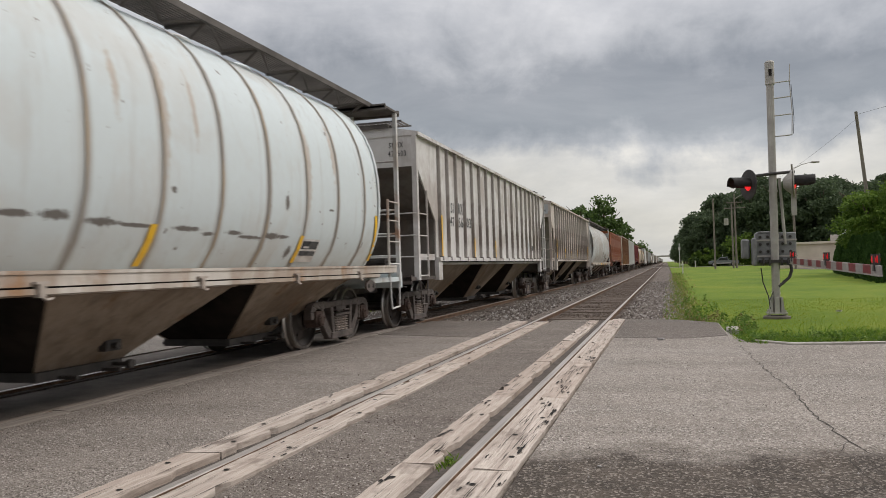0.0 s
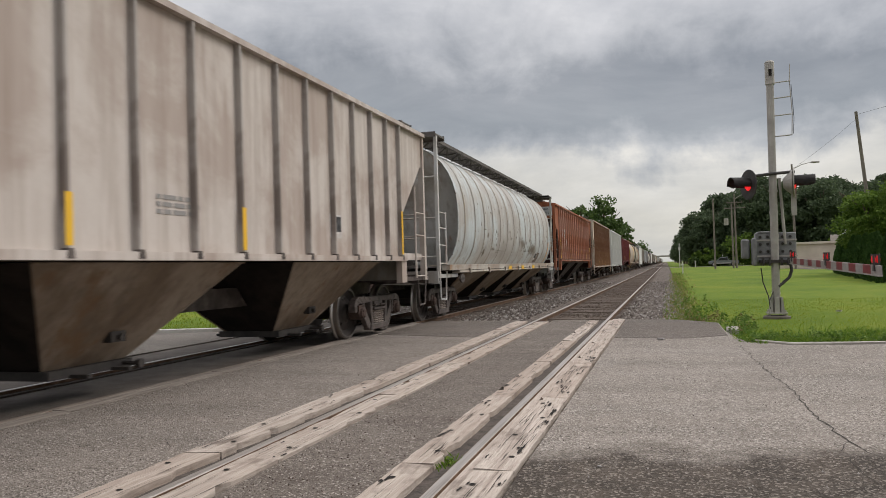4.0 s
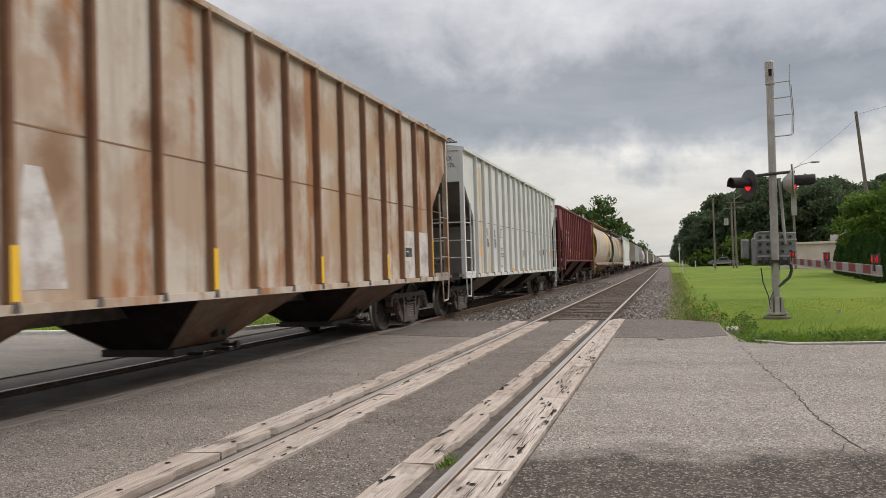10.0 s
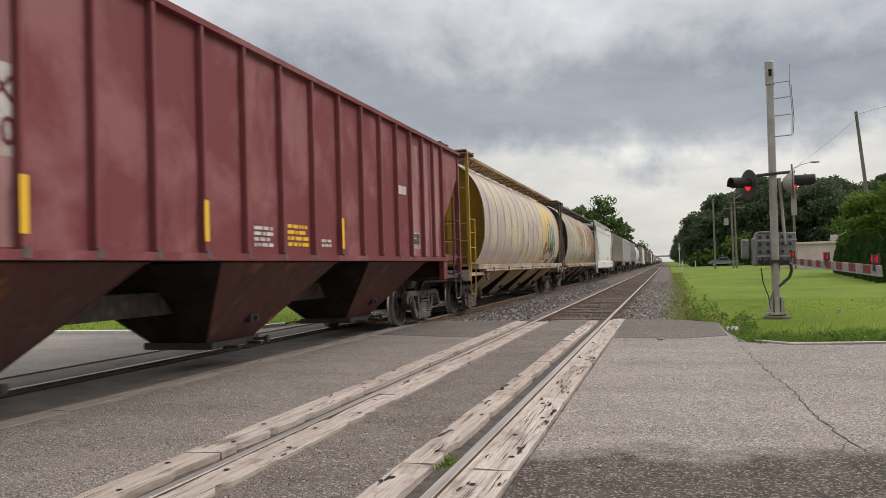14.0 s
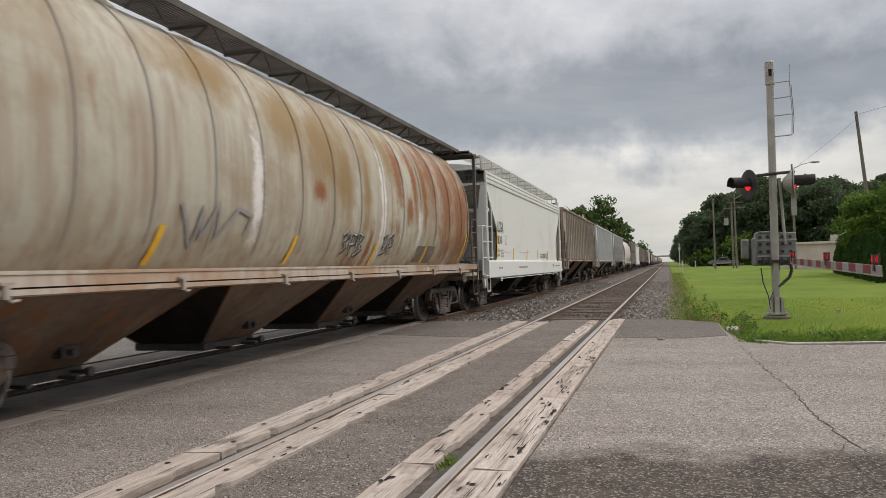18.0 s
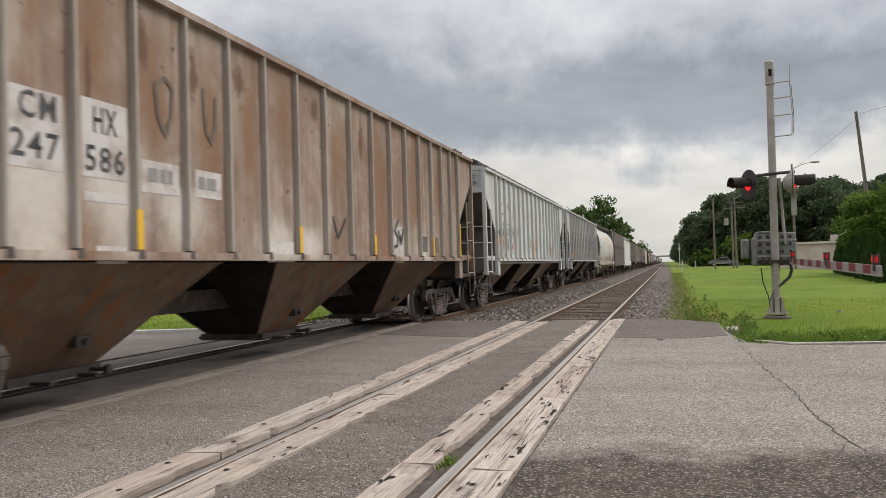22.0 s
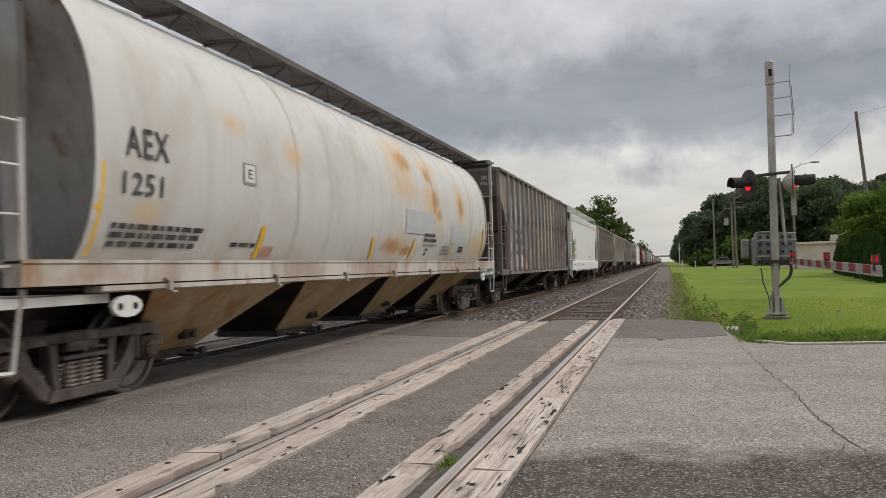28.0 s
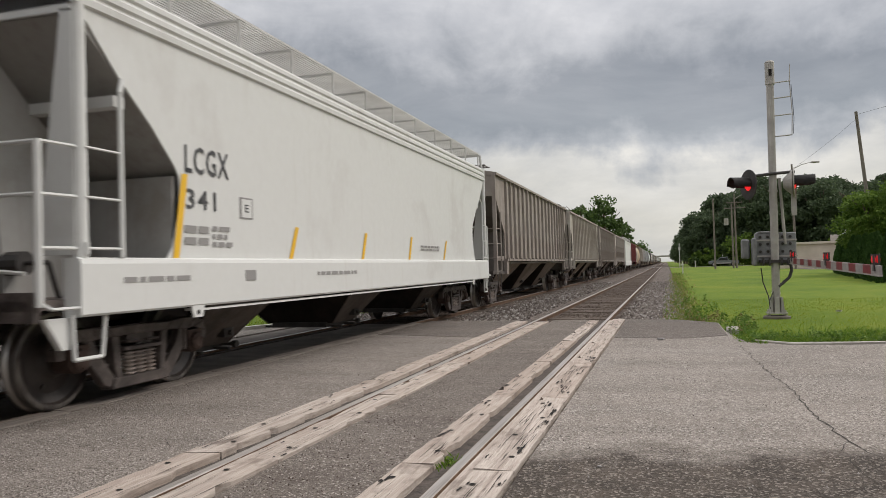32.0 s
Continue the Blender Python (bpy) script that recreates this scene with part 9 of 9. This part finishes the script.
print_block(6, 11.98, 1.76, 0.52, 3, None, 0.048, 0.029)
placard(6, 12.99, 13.33, 1.56, 1.80)
rect(6, "reflective_patch", 14.71, 15.17, 1.53, 1.73, ORANGE_TAPE)
print_block(6, 13.79, 1.84, 0.38, 3, None, 0.026, 0.016)
print_block(6, 15.60, 3.76, 0.61, 2, None, 0.101, 0.062)
decal(6, "stain", [(1.03, 2.14, 2.75), (2.47, 2.40, 2.71), (3.84, 2.43, 2.88)], YELLOW_STAIN)
decal(6, "stain", [(1.01, 3.27, 3.83), (2.58, 3.64, 3.96), (3.81, 3.68, 4.06)], YELLOW_STAIN)
rect(6, "weld_line", 12.97, 13.51, 2.39, 2.40, STENCIL_GREY)
rect(6, "weld_line", 13.74, 14.43, 2.41, 2.42, STENCIL_GREY)
rect(6, "weld_line", 14.67, 15.33, 2.40, 2.41, STENCIL_GREY)
# maroon car
end_sign(7, "CMHX", "247370", 3.42, panel=REPAINT_GREY)
rect(7, "faded_panel", 2.21, 2.74, 1.44, 3.86, FADED_MAROON)
rect(7, "faded_panel", 2.94, 3.57, 1.45, 4.02, FADED_MAROON)
rect(7, "faded_panel", 3.77, 4.25, 1.45, 4.17, FADED_MAROON)
rect(7, "number_panel", 2.90, 3.52, 2.16, 2.85, REPAINT_WHITE)
rect(7, "number_panel", 3.63, 4.23, 2.13, 2.84, REPAINT_WHITE)
word(7, "CM", 2.97, 2.55, 0.51, 0.20, STENCIL_MAROON)
word(7, "247", 2.94, 2.22, 0.54, 0.21, STENCIL_MAROON)
word(7, "HX", 3.70, 2.54, 0.48, 0.21, STENCIL_MAROON)
word(7, "370", 3.67, 2.21, 0.51, 0.23, STENCIL_MAROON)
rect(7, "number_panel", 4.03, 4.15, 2.16, 2.82, REPAINT_WHITE)
strip(7, 4.35, 1.55, 2.00)
strip(7, 6.76, 1.55, 1.99)
strip(7, 10.01, 1.53, 1.99)
print_block(7, 7.66, 1.77, 0.46, 4, STENCIL_WHITE, 0.042, 0.026)
print_block(7, 8.51, 1.83, 0.60, 4, YELLOW_TAPE, 0.049, 0.030)
print_block(7, 9.53, 1.66, 0.31, 2, STENCIL_WHITE, 0.041, 0.025)
rect(7, "repaint_panel", 12.88, 13.31, 2.60, 2.76, REPAINT_WHITE)
placard(7, 13.68, 14.06, 1.62, 1.88)
rect(7, "faded_panel", 13.51, 14.07, 1.45, 3.64, FADED_MAROON)
rect(7, "faded_panel", 14.23, 14.73, 1.45, 3.78, FADED_MAROON)
rect(7, "faded_panel", 14.86, 15.50, 1.46, 3.92, FADED_MAROON)
# cream car with graffiti
decal(8, "graffiti", [(1.84, 13.26, 13.46), (2.26, 13.18, 13.44), (2.58, 13.16, 13.29), (2.91, 13.20, 13.24)], GREEN_SPRAY)
decal(8, "graffiti", [(1.68, 13.86, 14.08), (2.26, 13.71, 14.00), (2.71, 13.71, 13.85), (3.19, 13.84, 13.88)], GREEN_SPRAY)
decal(8, "graffiti", [(1.53, 14.45, 14.80), (2.08, 14.21, 14.64), (2.49, 14.18, 14.39), (2.92, 14.23, 14.28)], GREEN_SPRAY)
decal(8, "graffiti", [(1.60, 14.97, 15.19), (2.14, 14.75, 15.06), (2.54, 14.73, 14.86), (2.97, 14.80, 14.85)], GREEN_SPRAY)
scrawl(8, [(12.28, 1.59), (12.18, 1.73), (12.35, 1.99), (12.57, 2.10), (12.64, 1.98), (12.51, 1.75), (12.31, 1.65), (12.20, 1.69)], BLACK_SPRAY, 0.1, label="black sprayed tag")
scrawl(8, [(12.74, 1.79), (12.85, 1.72), (12.91, 1.86), (12.92, 1.54), (12.89, 1.48)], BLACK_SPRAY, 0.05)
scrawl(8, [(13.02, 1.73), (13.05, 1.85), (13.15, 1.75), (13.24, 1.88), (13.36, 1.75), (13.48, 1.90)], BLACK_SPRAY, 0.05)
scrawl(8, [(13.58, 1.71), (13.68, 2.05), (13.92, 2.05), (13.79, 1.88), (13.99, 1.83), (13.71, 1.68)], BLACK_SPRAY, 0.08)
scrawl(8, [(14.09, 1.75), (14.11, 1.96), (14.25, 1.90), (14.38, 1.75), (14.56, 1.96), (14.47, 1.79)], BLACK_SPRAY, 0.06)
scrawl(8, [(11.90, 1.87), (12.04, 1.92), (12.12, 1.77), (12.00, 1.68), (12.20, 1.61)], STENCIL_WHITE, 0.06)
strip(8, 14.82, 1.57, 1.98, lean=-0.05)
rect(8, "placard", 15.33, 16.17, 1.27, 1.53, BLACK_SPRAY)
rect(8, "placard", 13.57, 14.22, 1.27, 1.44, BLACK_SPRAY)
rect(8, "placard", 12.07, 12.35, 1.27, 1.45, BLACK_SPRAY)
rect(8, "reflective_plate", 15.57, 16.11, 1.31, 1.48, YELLOW_TAPE)
rect(8, "reflective_plate", 12.07, 12.26, 1.31, 1.41, YELLOW_TAPE)
placard(8, 12.63, 12.89, 1.37, 1.50)
# rusted round car
strip(9, 4.50, 1.31, 1.70, lean=0.06)
strip(9, 7.35, 1.31, 1.69, lean=0.04)
strip(9, 13.19, 1.32, 1.68)
strip(9, 16.07, 1.35, 2.01, lean=0.09)
scrawl(9, [(4.80, 1.93), (5.09, 1.47), (5.18, 1.93), (5.21, 1.59), (5.48, 1.98), (5.50, 1.60), (5.87, 1.94), (6.18, 1.87), (6.08, 1.68)], STENCIL_GREY, 0.05)
strip(9, 10.38, 1.29, 1.66, lean=-0.03)
for y, bends in ((8.92, ([(0.0, 1.72), (0.14, 1.79), (0.22, 1.71), (0.07, 1.63), (0.20, 1.54), (0.06, 1.47)], [(0.34, 1.44), (0.32, 1.77), (0.52, 1.74), (0.50, 1.61), (0.34, 1.60)], [(0.62, 1.42), (0.62, 1.78), (0.80, 1.74), (0.66, 1.62), (0.84, 1.52), (0.62, 1.42)])),
                 (10.61, ([(0.0, 1.75), (0.18, 1.80), (0.10, 1.60), (0.24, 1.50), (0.04, 1.46)], [(0.34, 1.50), (0.30, 1.74), (0.48, 1.82), (0.52, 1.62), (0.36, 1.58), (0.50, 1.48)]))):
    for bend in bends:
        scrawl(9, [(y + q, z) for q, z in bend], BLACK_SPRAY, 0.06, label="black sprayed tag")
        scrawl(9, [(y + q - 0.035, z + 0.015) for q, z in bend], STENCIL_WHITE, 0.022)
rect(9, "repaint_panel", 12.64, 13.08, 1.33, 1.65, REPAINT_DARK)
rect(9, "repaint_panel", 13.28, 13.80, 1.32, 1.66, REPAINT_DARK)
plate(CARS[9][0], "repaint_panel", 11.69, 12.18, 1.15, 1.255, P_CREAM, 1.603)
plate(CARS[9][0], "repaint_panel", 12.85, 13.00, 1.15, 1.255, P_CREAM, 1.603)
plate(CARS[9][0], "repaint_panel", 13.71, 15.12, 1.15, 1.255, P_CREAM, 1.603)
# white smooth car
end_sign(10, "LCGX", "830", 3.56, x0=1.02, w=0.27)
word(10, "LCGX", 2.09, 2.19, 0.84, 0.33, STENCIL)
word(10, "830", 2.06, 1.85, 0.61, 0.25, STENCIL)
rect(10, "stencil_frame", 3.13, 3.42, 1.85, 2.12, STENCIL_GREY)
rect(10, "stencil_frame", 3.16, 3.39, 1.88, 2.10, P_WHITE, off=0.003)
word(10, "C", 3.23, 1.94, 0.09, 0.10, STENCIL)
strip(10, 1.95, 1.43, 2.23, lean=0.06)
strip(10, 4.30, 1.33, 1.77, lean=0.17)
strip(10, 6.76, 1.33, 1.74, lean=0.17)
strip(10, 8.97, 1.33, 1.76, lean=0.22)
strip(10, 11.37, 1.33, 1.74, lean=0.23)
strip(10, 11.62, 1.34, 1.76, lean=0.14)
strip(10, 14.16, 1.36, 2.22, lean=0.23)
print_block(10, 2.00, 1.70, 0.44, 2, None, 0.083, 0.051)
print_block(10, 2.50, 1.69, 0.36, 3, None, 0.052, 0.032)
print_block(10, 9.66, 1.64, 1.73, 2, None, 0.059, 0.036)
scrawl(10, [(2.89, 1.64), (3.33, 1.60), (3.84, 1.61), (4.10, 1.64)], STENCIL_GREY, 0.012)
scrawl(10, [(5.09, 1.66), (6.23, 1.64), (7.70, 1.68)], STENCIL_GREY, 0.010)
print_block(10, 10.54, 1.65, 1.00, 3, None, 0.040, 0.025)
bars(CARS[10][0], 5.02, 1.18, 1, 1.53, STENCIL_GREY, x=1.622)
bars(CARS[10][0], 1.90, 1.18, 1, 0.37, STENCIL_GREY, x=1.622)
bars(CARS[10][0], 13.47, 1.18, 1, 1.52, STENCIL_GREY, x=1.622)
# rust-brown ribbed car
end_sign(11, "CMHX", "247586", 3.42, panel=REPAINT_DARK, ink=STENCIL_WHITE)
rect(11, "number_panel", 2.81, 3.35, 2.07, 2.70, REPAINT_WHITE)
rect(11, "number_panel", 3.56, 4.14, 2.07, 2.75, REPAINT_WHITE)
rect(11, "number_panel", 4.33, 4.91, 2.00, 2.31, REPAINT_WHITE)
rect(11, "number_panel", 5.19, 5.68, 2.02, 2.31, REPAINT_WHITE)
word(11, "CM", 2.90, 2.46, 0.38, 0.22, STENCIL)
word(11, "247", 2.82, 2.15, 0.49, 0.22, STENCIL)
word(11, "HX", 3.70, 2.46, 0.30, 0.23, STENCIL)
word(11, "586", 3.60, 2.12, 0.49, 0.23, STENCIL)
rect(11, "repaint_panel", 3.72, 4.11, 1.32, 1.48, REPAINT_WHITE)
rect(11, "repaint_panel", 6.67, 7.38, 1.33, 1.60, REPAINT_WHITE)
strip(11, 4.26, 1.37, 1.82)
strip(11, 7.57, 1.38, 1.80)
strip(11, 10.24, 1.39, 1.78)
strip(11, 13.47, 1.37, 1.83)
strip(11, 13.51, 1.33, 1.82)
strip(11, 15.75, 1.33, 2.21)
rect(11, "repaint_panel", 12.86, 13.28, 1.53, 1.85, REPAINT_DARK)
rect(11, "repaint_panel", 13.63, 14.10, 1.53, 1.85, REPAINT_DARK)
rect(11, "repaint_panel", 11.30, 11.77, 1.31, 1.98, REPAINT_WHITE)
scrawl(11, [(11.52, 2.11), (11.30, 1.90), (11.46, 1.78), (11.43, 1.63), (11.25, 1.60)], BLACK_SPRAY, 0.06)
scrawl(11, [(11.51, 1.92), (11.57, 1.66), (11.63, 1.84), (11.67, 1.66), (11.75, 1.96)], BLACK_SPRAY, 0.06)
scrawl(11, [(4.55, 3.06), (4.59, 2.76), (4.70, 2.58), (4.80, 2.80), (4.82, 3.08), (4.70, 3.16), (4.55, 3.06)], REPAINT_DARK, 0.05)
rect(11, "repaint_panel", 3.58, 4.12, 1.86, 1.94, REPAINT_WHITE)
print_block(11, 4.42, 2.24, 0.44, 1, None, 0.13)
print_block(11, 5.24, 2.24, 0.40, 1, None, 0.13)
scrawl(11, [(8.63, 2.01), (8.80, 1.69), (9.09, 1.99)], BLACK_SPRAY, 0.04)
scrawl(11, [(5.36, 3.2), (5.40, 2.75), (5.50, 2.62), (5.58, 2.80), (5.60, 3.15)], REPAINT_DARK, 0.05)
# chipped pale grey car
bm = bmesh.new()
grate(bm, 1.02, 1.34, 0.7, 17.0, 4.10, 0.07, "y")
for k in range(16):
    box(bm, 1.02, 1.36, 0.78 + 1.07 * k, 0.83 + 1.07 * k, 3.96, 4.12)
part("running_board", bm, ROOF_STEEL, CARS[12][0], "open grating roof walk along the eave")
end_sign(12, "PMRX", "831581", 3.42, panel=REPAINT_GREY)
word(12, "PM", 2.04, 2.07, 0.44, 0.26, STENCIL)
word(12, "RX", 2.76, 2.10, 0.40, 0.27, STENCIL)
word(12, "83", 3.57, 2.14, 0.32, 0.22, STENCIL_GREY)
word(12, "158", 4.25, 2.15, 0.43, 0.24, STENCIL_GREY)
rect(12, "reflective_patch", 2.03, 2.49, 1.84, 2.06, ORANGE_TAPE)
rect(12, "stencil", 5.32, 5.49, 2.15, 2.43, STENCIL_GREY)
strip(12, 5.16, 1.53, 1.98, material=ORANGE_TAPE)
strip(12, 8.08, 1.53, 2.00, material=ORANGE_TAPE)
rect(12, "stencil", 4.31, 4.50, 1.71, 1.87, RED_SPRAY)
print_block(12, 2.81, 1.80, 0.30, 3, None, 0.044, 0.027)
strip(12, 12.38, 1.58, 2.02, material=ORANGE_TAPE)
placard(12, 12.79, 13.14, 1.68, 1.93)
rect(12, "reflective_patch", 15.04, 15.46, 1.69, 1.89, ORANGE_TAPE)
rect(12, "repaint_panel", 12.12, 12.33, 1.64, 1.95, REPAINT_GREY)
# streaked grey car
end_sign(13, "AEX", "1106", 3.44, x0=0.92, w=0.26, panel=REPAINT_WHITE)
rect(13, "number_panel", 2.15, 2.59, 2.10, 2.40, REPAINT_WHITE)
rect(13, "number_panel", 2.84, 3.28, 2.11, 2.40, REPAINT_WHITE)
word(13, "AEX", 2.19, 2.15, 0.39, 0.21, STENCIL_GREY)
word(13, "1106", 2.86, 2.16, 0.39, 0.20, STENCIL_GREY)
rect(13, "repaint_panel", 2.15, 2.53, 1.48, 1.75, FADED_PINK)
rect(13, "repaint_panel", 2.74, 3.21, 1.48, 1.79, REPAINT_GREY)
strip(13, 3.44, 1.67, 1.85, material=ORANGE_TAPE)
strip(13, 2.05, 1.52, 1.75, material=YELLOW_TAPE)
strip(13, 5.02, 1.67, 1.96, material=YELLOW_TAPE)
# white car with rust blooms
word(14, "AEX", 2.03, 2.30, 0.63, 0.28, STENCIL)
word(14, "1251", 2.00, 1.95, 0.57, 0.21, STENCIL)
rect(14, "stencil_frame", 4.03, 4.32, 2.23, 2.48, STENCIL_GREY)
rect(14, "stencil_frame", 4.06, 4.28, 2.26, 2.46, P_WHITE, off=0.003)
word(14, "E", 4.13, 2.30, 0.10, 0.11, STENCIL)
print_block(14, 1.93, 1.69, 1.57, 3, STENCIL, 0.050, 0.031)
print_block(14, 3.94, 1.56, 0.58, 1, STENCIL, 0.048, 0.029)
rect(14, "stencil", 4.65, 4.96, 1.40, 1.53, FADED_PINK)
strip(14, 4.58, 1.38, 1.77)
strip(14, 8.36, 1.38, 1.75, lean=-0.15)
strip(14, 1.71, 1.39, 2.21)
rect(14, "repaint_panel", 9.79, 11.63, 1.88, 2.33, REPAINT_GREY, label="blue-grey repainted patch")
rect(14, "repaint_panel", 12.95, 14.21, 1.40, 2.16, REPAINT_GREY, label="blue-grey repainted patch")
print_block(14, 10.99, 1.91, 0.84, 2, STENCIL, 0.063, 0.039)
print_block(14, 11.01, 1.70, 1.17, 1, None, 0.040, 0.024)
print_block(14, 12.40, 1.69, 0.64, 3, None, 0.049, 0.030)
print_block(14, 11.24, 1.61, 0.15, 2, STENCIL, 0.055, 0.034)
strip(14, 10.39, 1.37, 1.78)
strip(14, 13.15, 1.37, 1.77)
strip(14, 16.07, 1.41, 2.22, lean=-0.06)
placard(14, 13.74, 14.16, 1.51, 1.70)
# dark brown deep-sided car
end_sign(15, "SRIX", "476024", 3.6, ink=STENCIL_WHITE)
rect(15, "number_panel", 2.90, 3.56, 1.57, 2.36, BLACK_SPRAY)
rect(15, "number_panel", 3.76, 4.42, 1.60, 2.40, BLACK_SPRAY)
word(15, "SR", 2.93, 2.06, 0.52, 0.21, STENCIL_WHITE)
word(15, "IX", 3.84, 2.05, 0.52, 0.24, STENCIL_WHITE)
word(15, "476", 2.92, 1.69, 0.60, 0.22, STENCIL_WHITE)
word(15, "024", 3.80, 1.69, 0.58, 0.22, STENCIL_WHITE)
rect(15, "repaint_panel", 2.90, 3.34, 1.18, 1.57, STENCIL_WHITE)
rect(15, "repaint_panel", 3.75, 4.36, 1.15, 1.56, STENCIL_WHITE)
rect(15, "reflective_patch", 1.98, 2.40, 1.13, 1.36, ORANGE_TAPE)
decal(15, "scuff", [(1.68, 2.0, 2.3), (1.80, 1.96, 2.45), (1.90, 2.1, 2.35)], STENCIL_WHITE, "white sprayed blot")
scrawl(15, [(2.0, 1.64), (2.12, 1.55), (2.2, 1.66), (2.3, 1.54), (2.42, 1.66)], RED_SPRAY, 0.06)
print_block(15, 2.98, 1.48, 0.28, 3, None, 0.04, 0.06)
print_block(15, 3.86, 1.48, 0.30, 3, None, 0.04, 0.06)
scrawl(15, [(1.99, 1.54), (2.14, 1.60), (2.18, 1.49), (2.46, 1.58), (2.32, 1.50)], RED_SPRAY, 0.05)
rect(15, "reflective_patch", 4.71, 5.17, 1.10, 1.29, ORANGE_TAPE)
rect(15, "reflective_patch", 7.44, 7.82, 1.08, 1.28, ORANGE_TAPE)
rect(15, "reflective_patch", 10.06, 10.53, 1.10, 1.26, ORANGE_TAPE)
rect(15, "reflective_patch", 10.12, 10.57, 1.11, 1.22, ORANGE_TAPE)
rect(15, "reflective_patch", 12.78, 13.26, 1.11, 1.24, ORANGE_TAPE)
rect(15, "reflective_patch", 14.73, 15.18, 1.56, 1.78, ORANGE_TAPE)
decal(15, "scuff", [(1.24, 11.92, 12.16), (1.42, 11.84, 12.23), (1.61, 11.94, 12.08)], STENCIL_WHITE)
# second white smooth car
end_sign(16, "LCGX", "341", 3.56, x0=1.02, w=0.27)
word(16, "LCGX", 2.17, 2.25, 0.81, 0.29, STENCIL)
word(16, "341", 2.18, 1.88, 0.54, 0.21, STENCIL)
rect(16, "stencil_frame", 3.20, 3.49, 1.83, 2.08, STENCIL_GREY)
rect(16, "stencil_frame", 3.24, 3.46, 1.85, 2.06, P_WHITE, off=0.003)
word(16, "E", 3.31, 1.91, 0.09, 0.09, STENCIL)
strip(16, 1.99, 1.37, 2.23, lean=0.17)
strip(16, 4.41, 1.36, 1.79, lean=0.20)
strip(16, 6.86, 1.37, 1.80, lean=0.18)
strip(16, 9.19, 1.37, 1.81, lean=0.17)
strip(16, 11.54, 1.38, 1.79, lean=0.22)
print_block(16, 2.14, 1.71, 0.43, 2, None, 0.075, 0.046)
print_block(16, 2.64, 1.72, 0.39, 3, None, 0.052, 0.032)
print_block(16, 9.91, 1.66, 1.61, 2, None, 0.040, 0.024)
bars(CARS[16][0], 5.08, 1.2, 1, 1.59, STENCIL_GREY, x=1.622)
bars(CARS[16][0], 1.16, 1.2, 1, 0.92, STENCIL_GREY, x=1.622)
plate(CARS[16][0], "card_holder", 3.20, 3.43, 1.12, 1.24, STENCIL_GREY, 1.622)
plate(CARS[10][0], "card_holder", 12.78, 13.07, 1.12, 1.24, STENCIL_GREY, 1.622)


# ---- small pieces of road and track ----
make_timbers()
make_ties()
make_stones()
make_grass()


# ---- what moves: the train and its wheels ----
def motions():
    for car, s, *_ in CARS:
        walk(car, [(0.0, pose(FAR_X, s, 0)), (32.0, pose(FAR_X, s - SPEED * 32.0, 0))])
    step = 2 / FPS
    turn = math.degrees(SPEED * step / WHEEL_R)
    keyed = {}
    for car, *_ in CARS:
        for o in car.children_recursive:
            if not o.name.startswith("wheelset"):
                continue
            d = round(o.location.y, 3)
            if d not in keyed:
                rows = [(i * step, pose(0, d, WHEEL_R, rx=turn * i)) for i in range(481)]
                walk(o, rows)
                keyed[d] = o
            else:
                o.rotation_mode = "QUATERNION"
                a = o.animation_data_create()
                a.action = keyed[d].animation_data.action
                a.action_slot = keyed[d].animation_data.action_slot


motions()
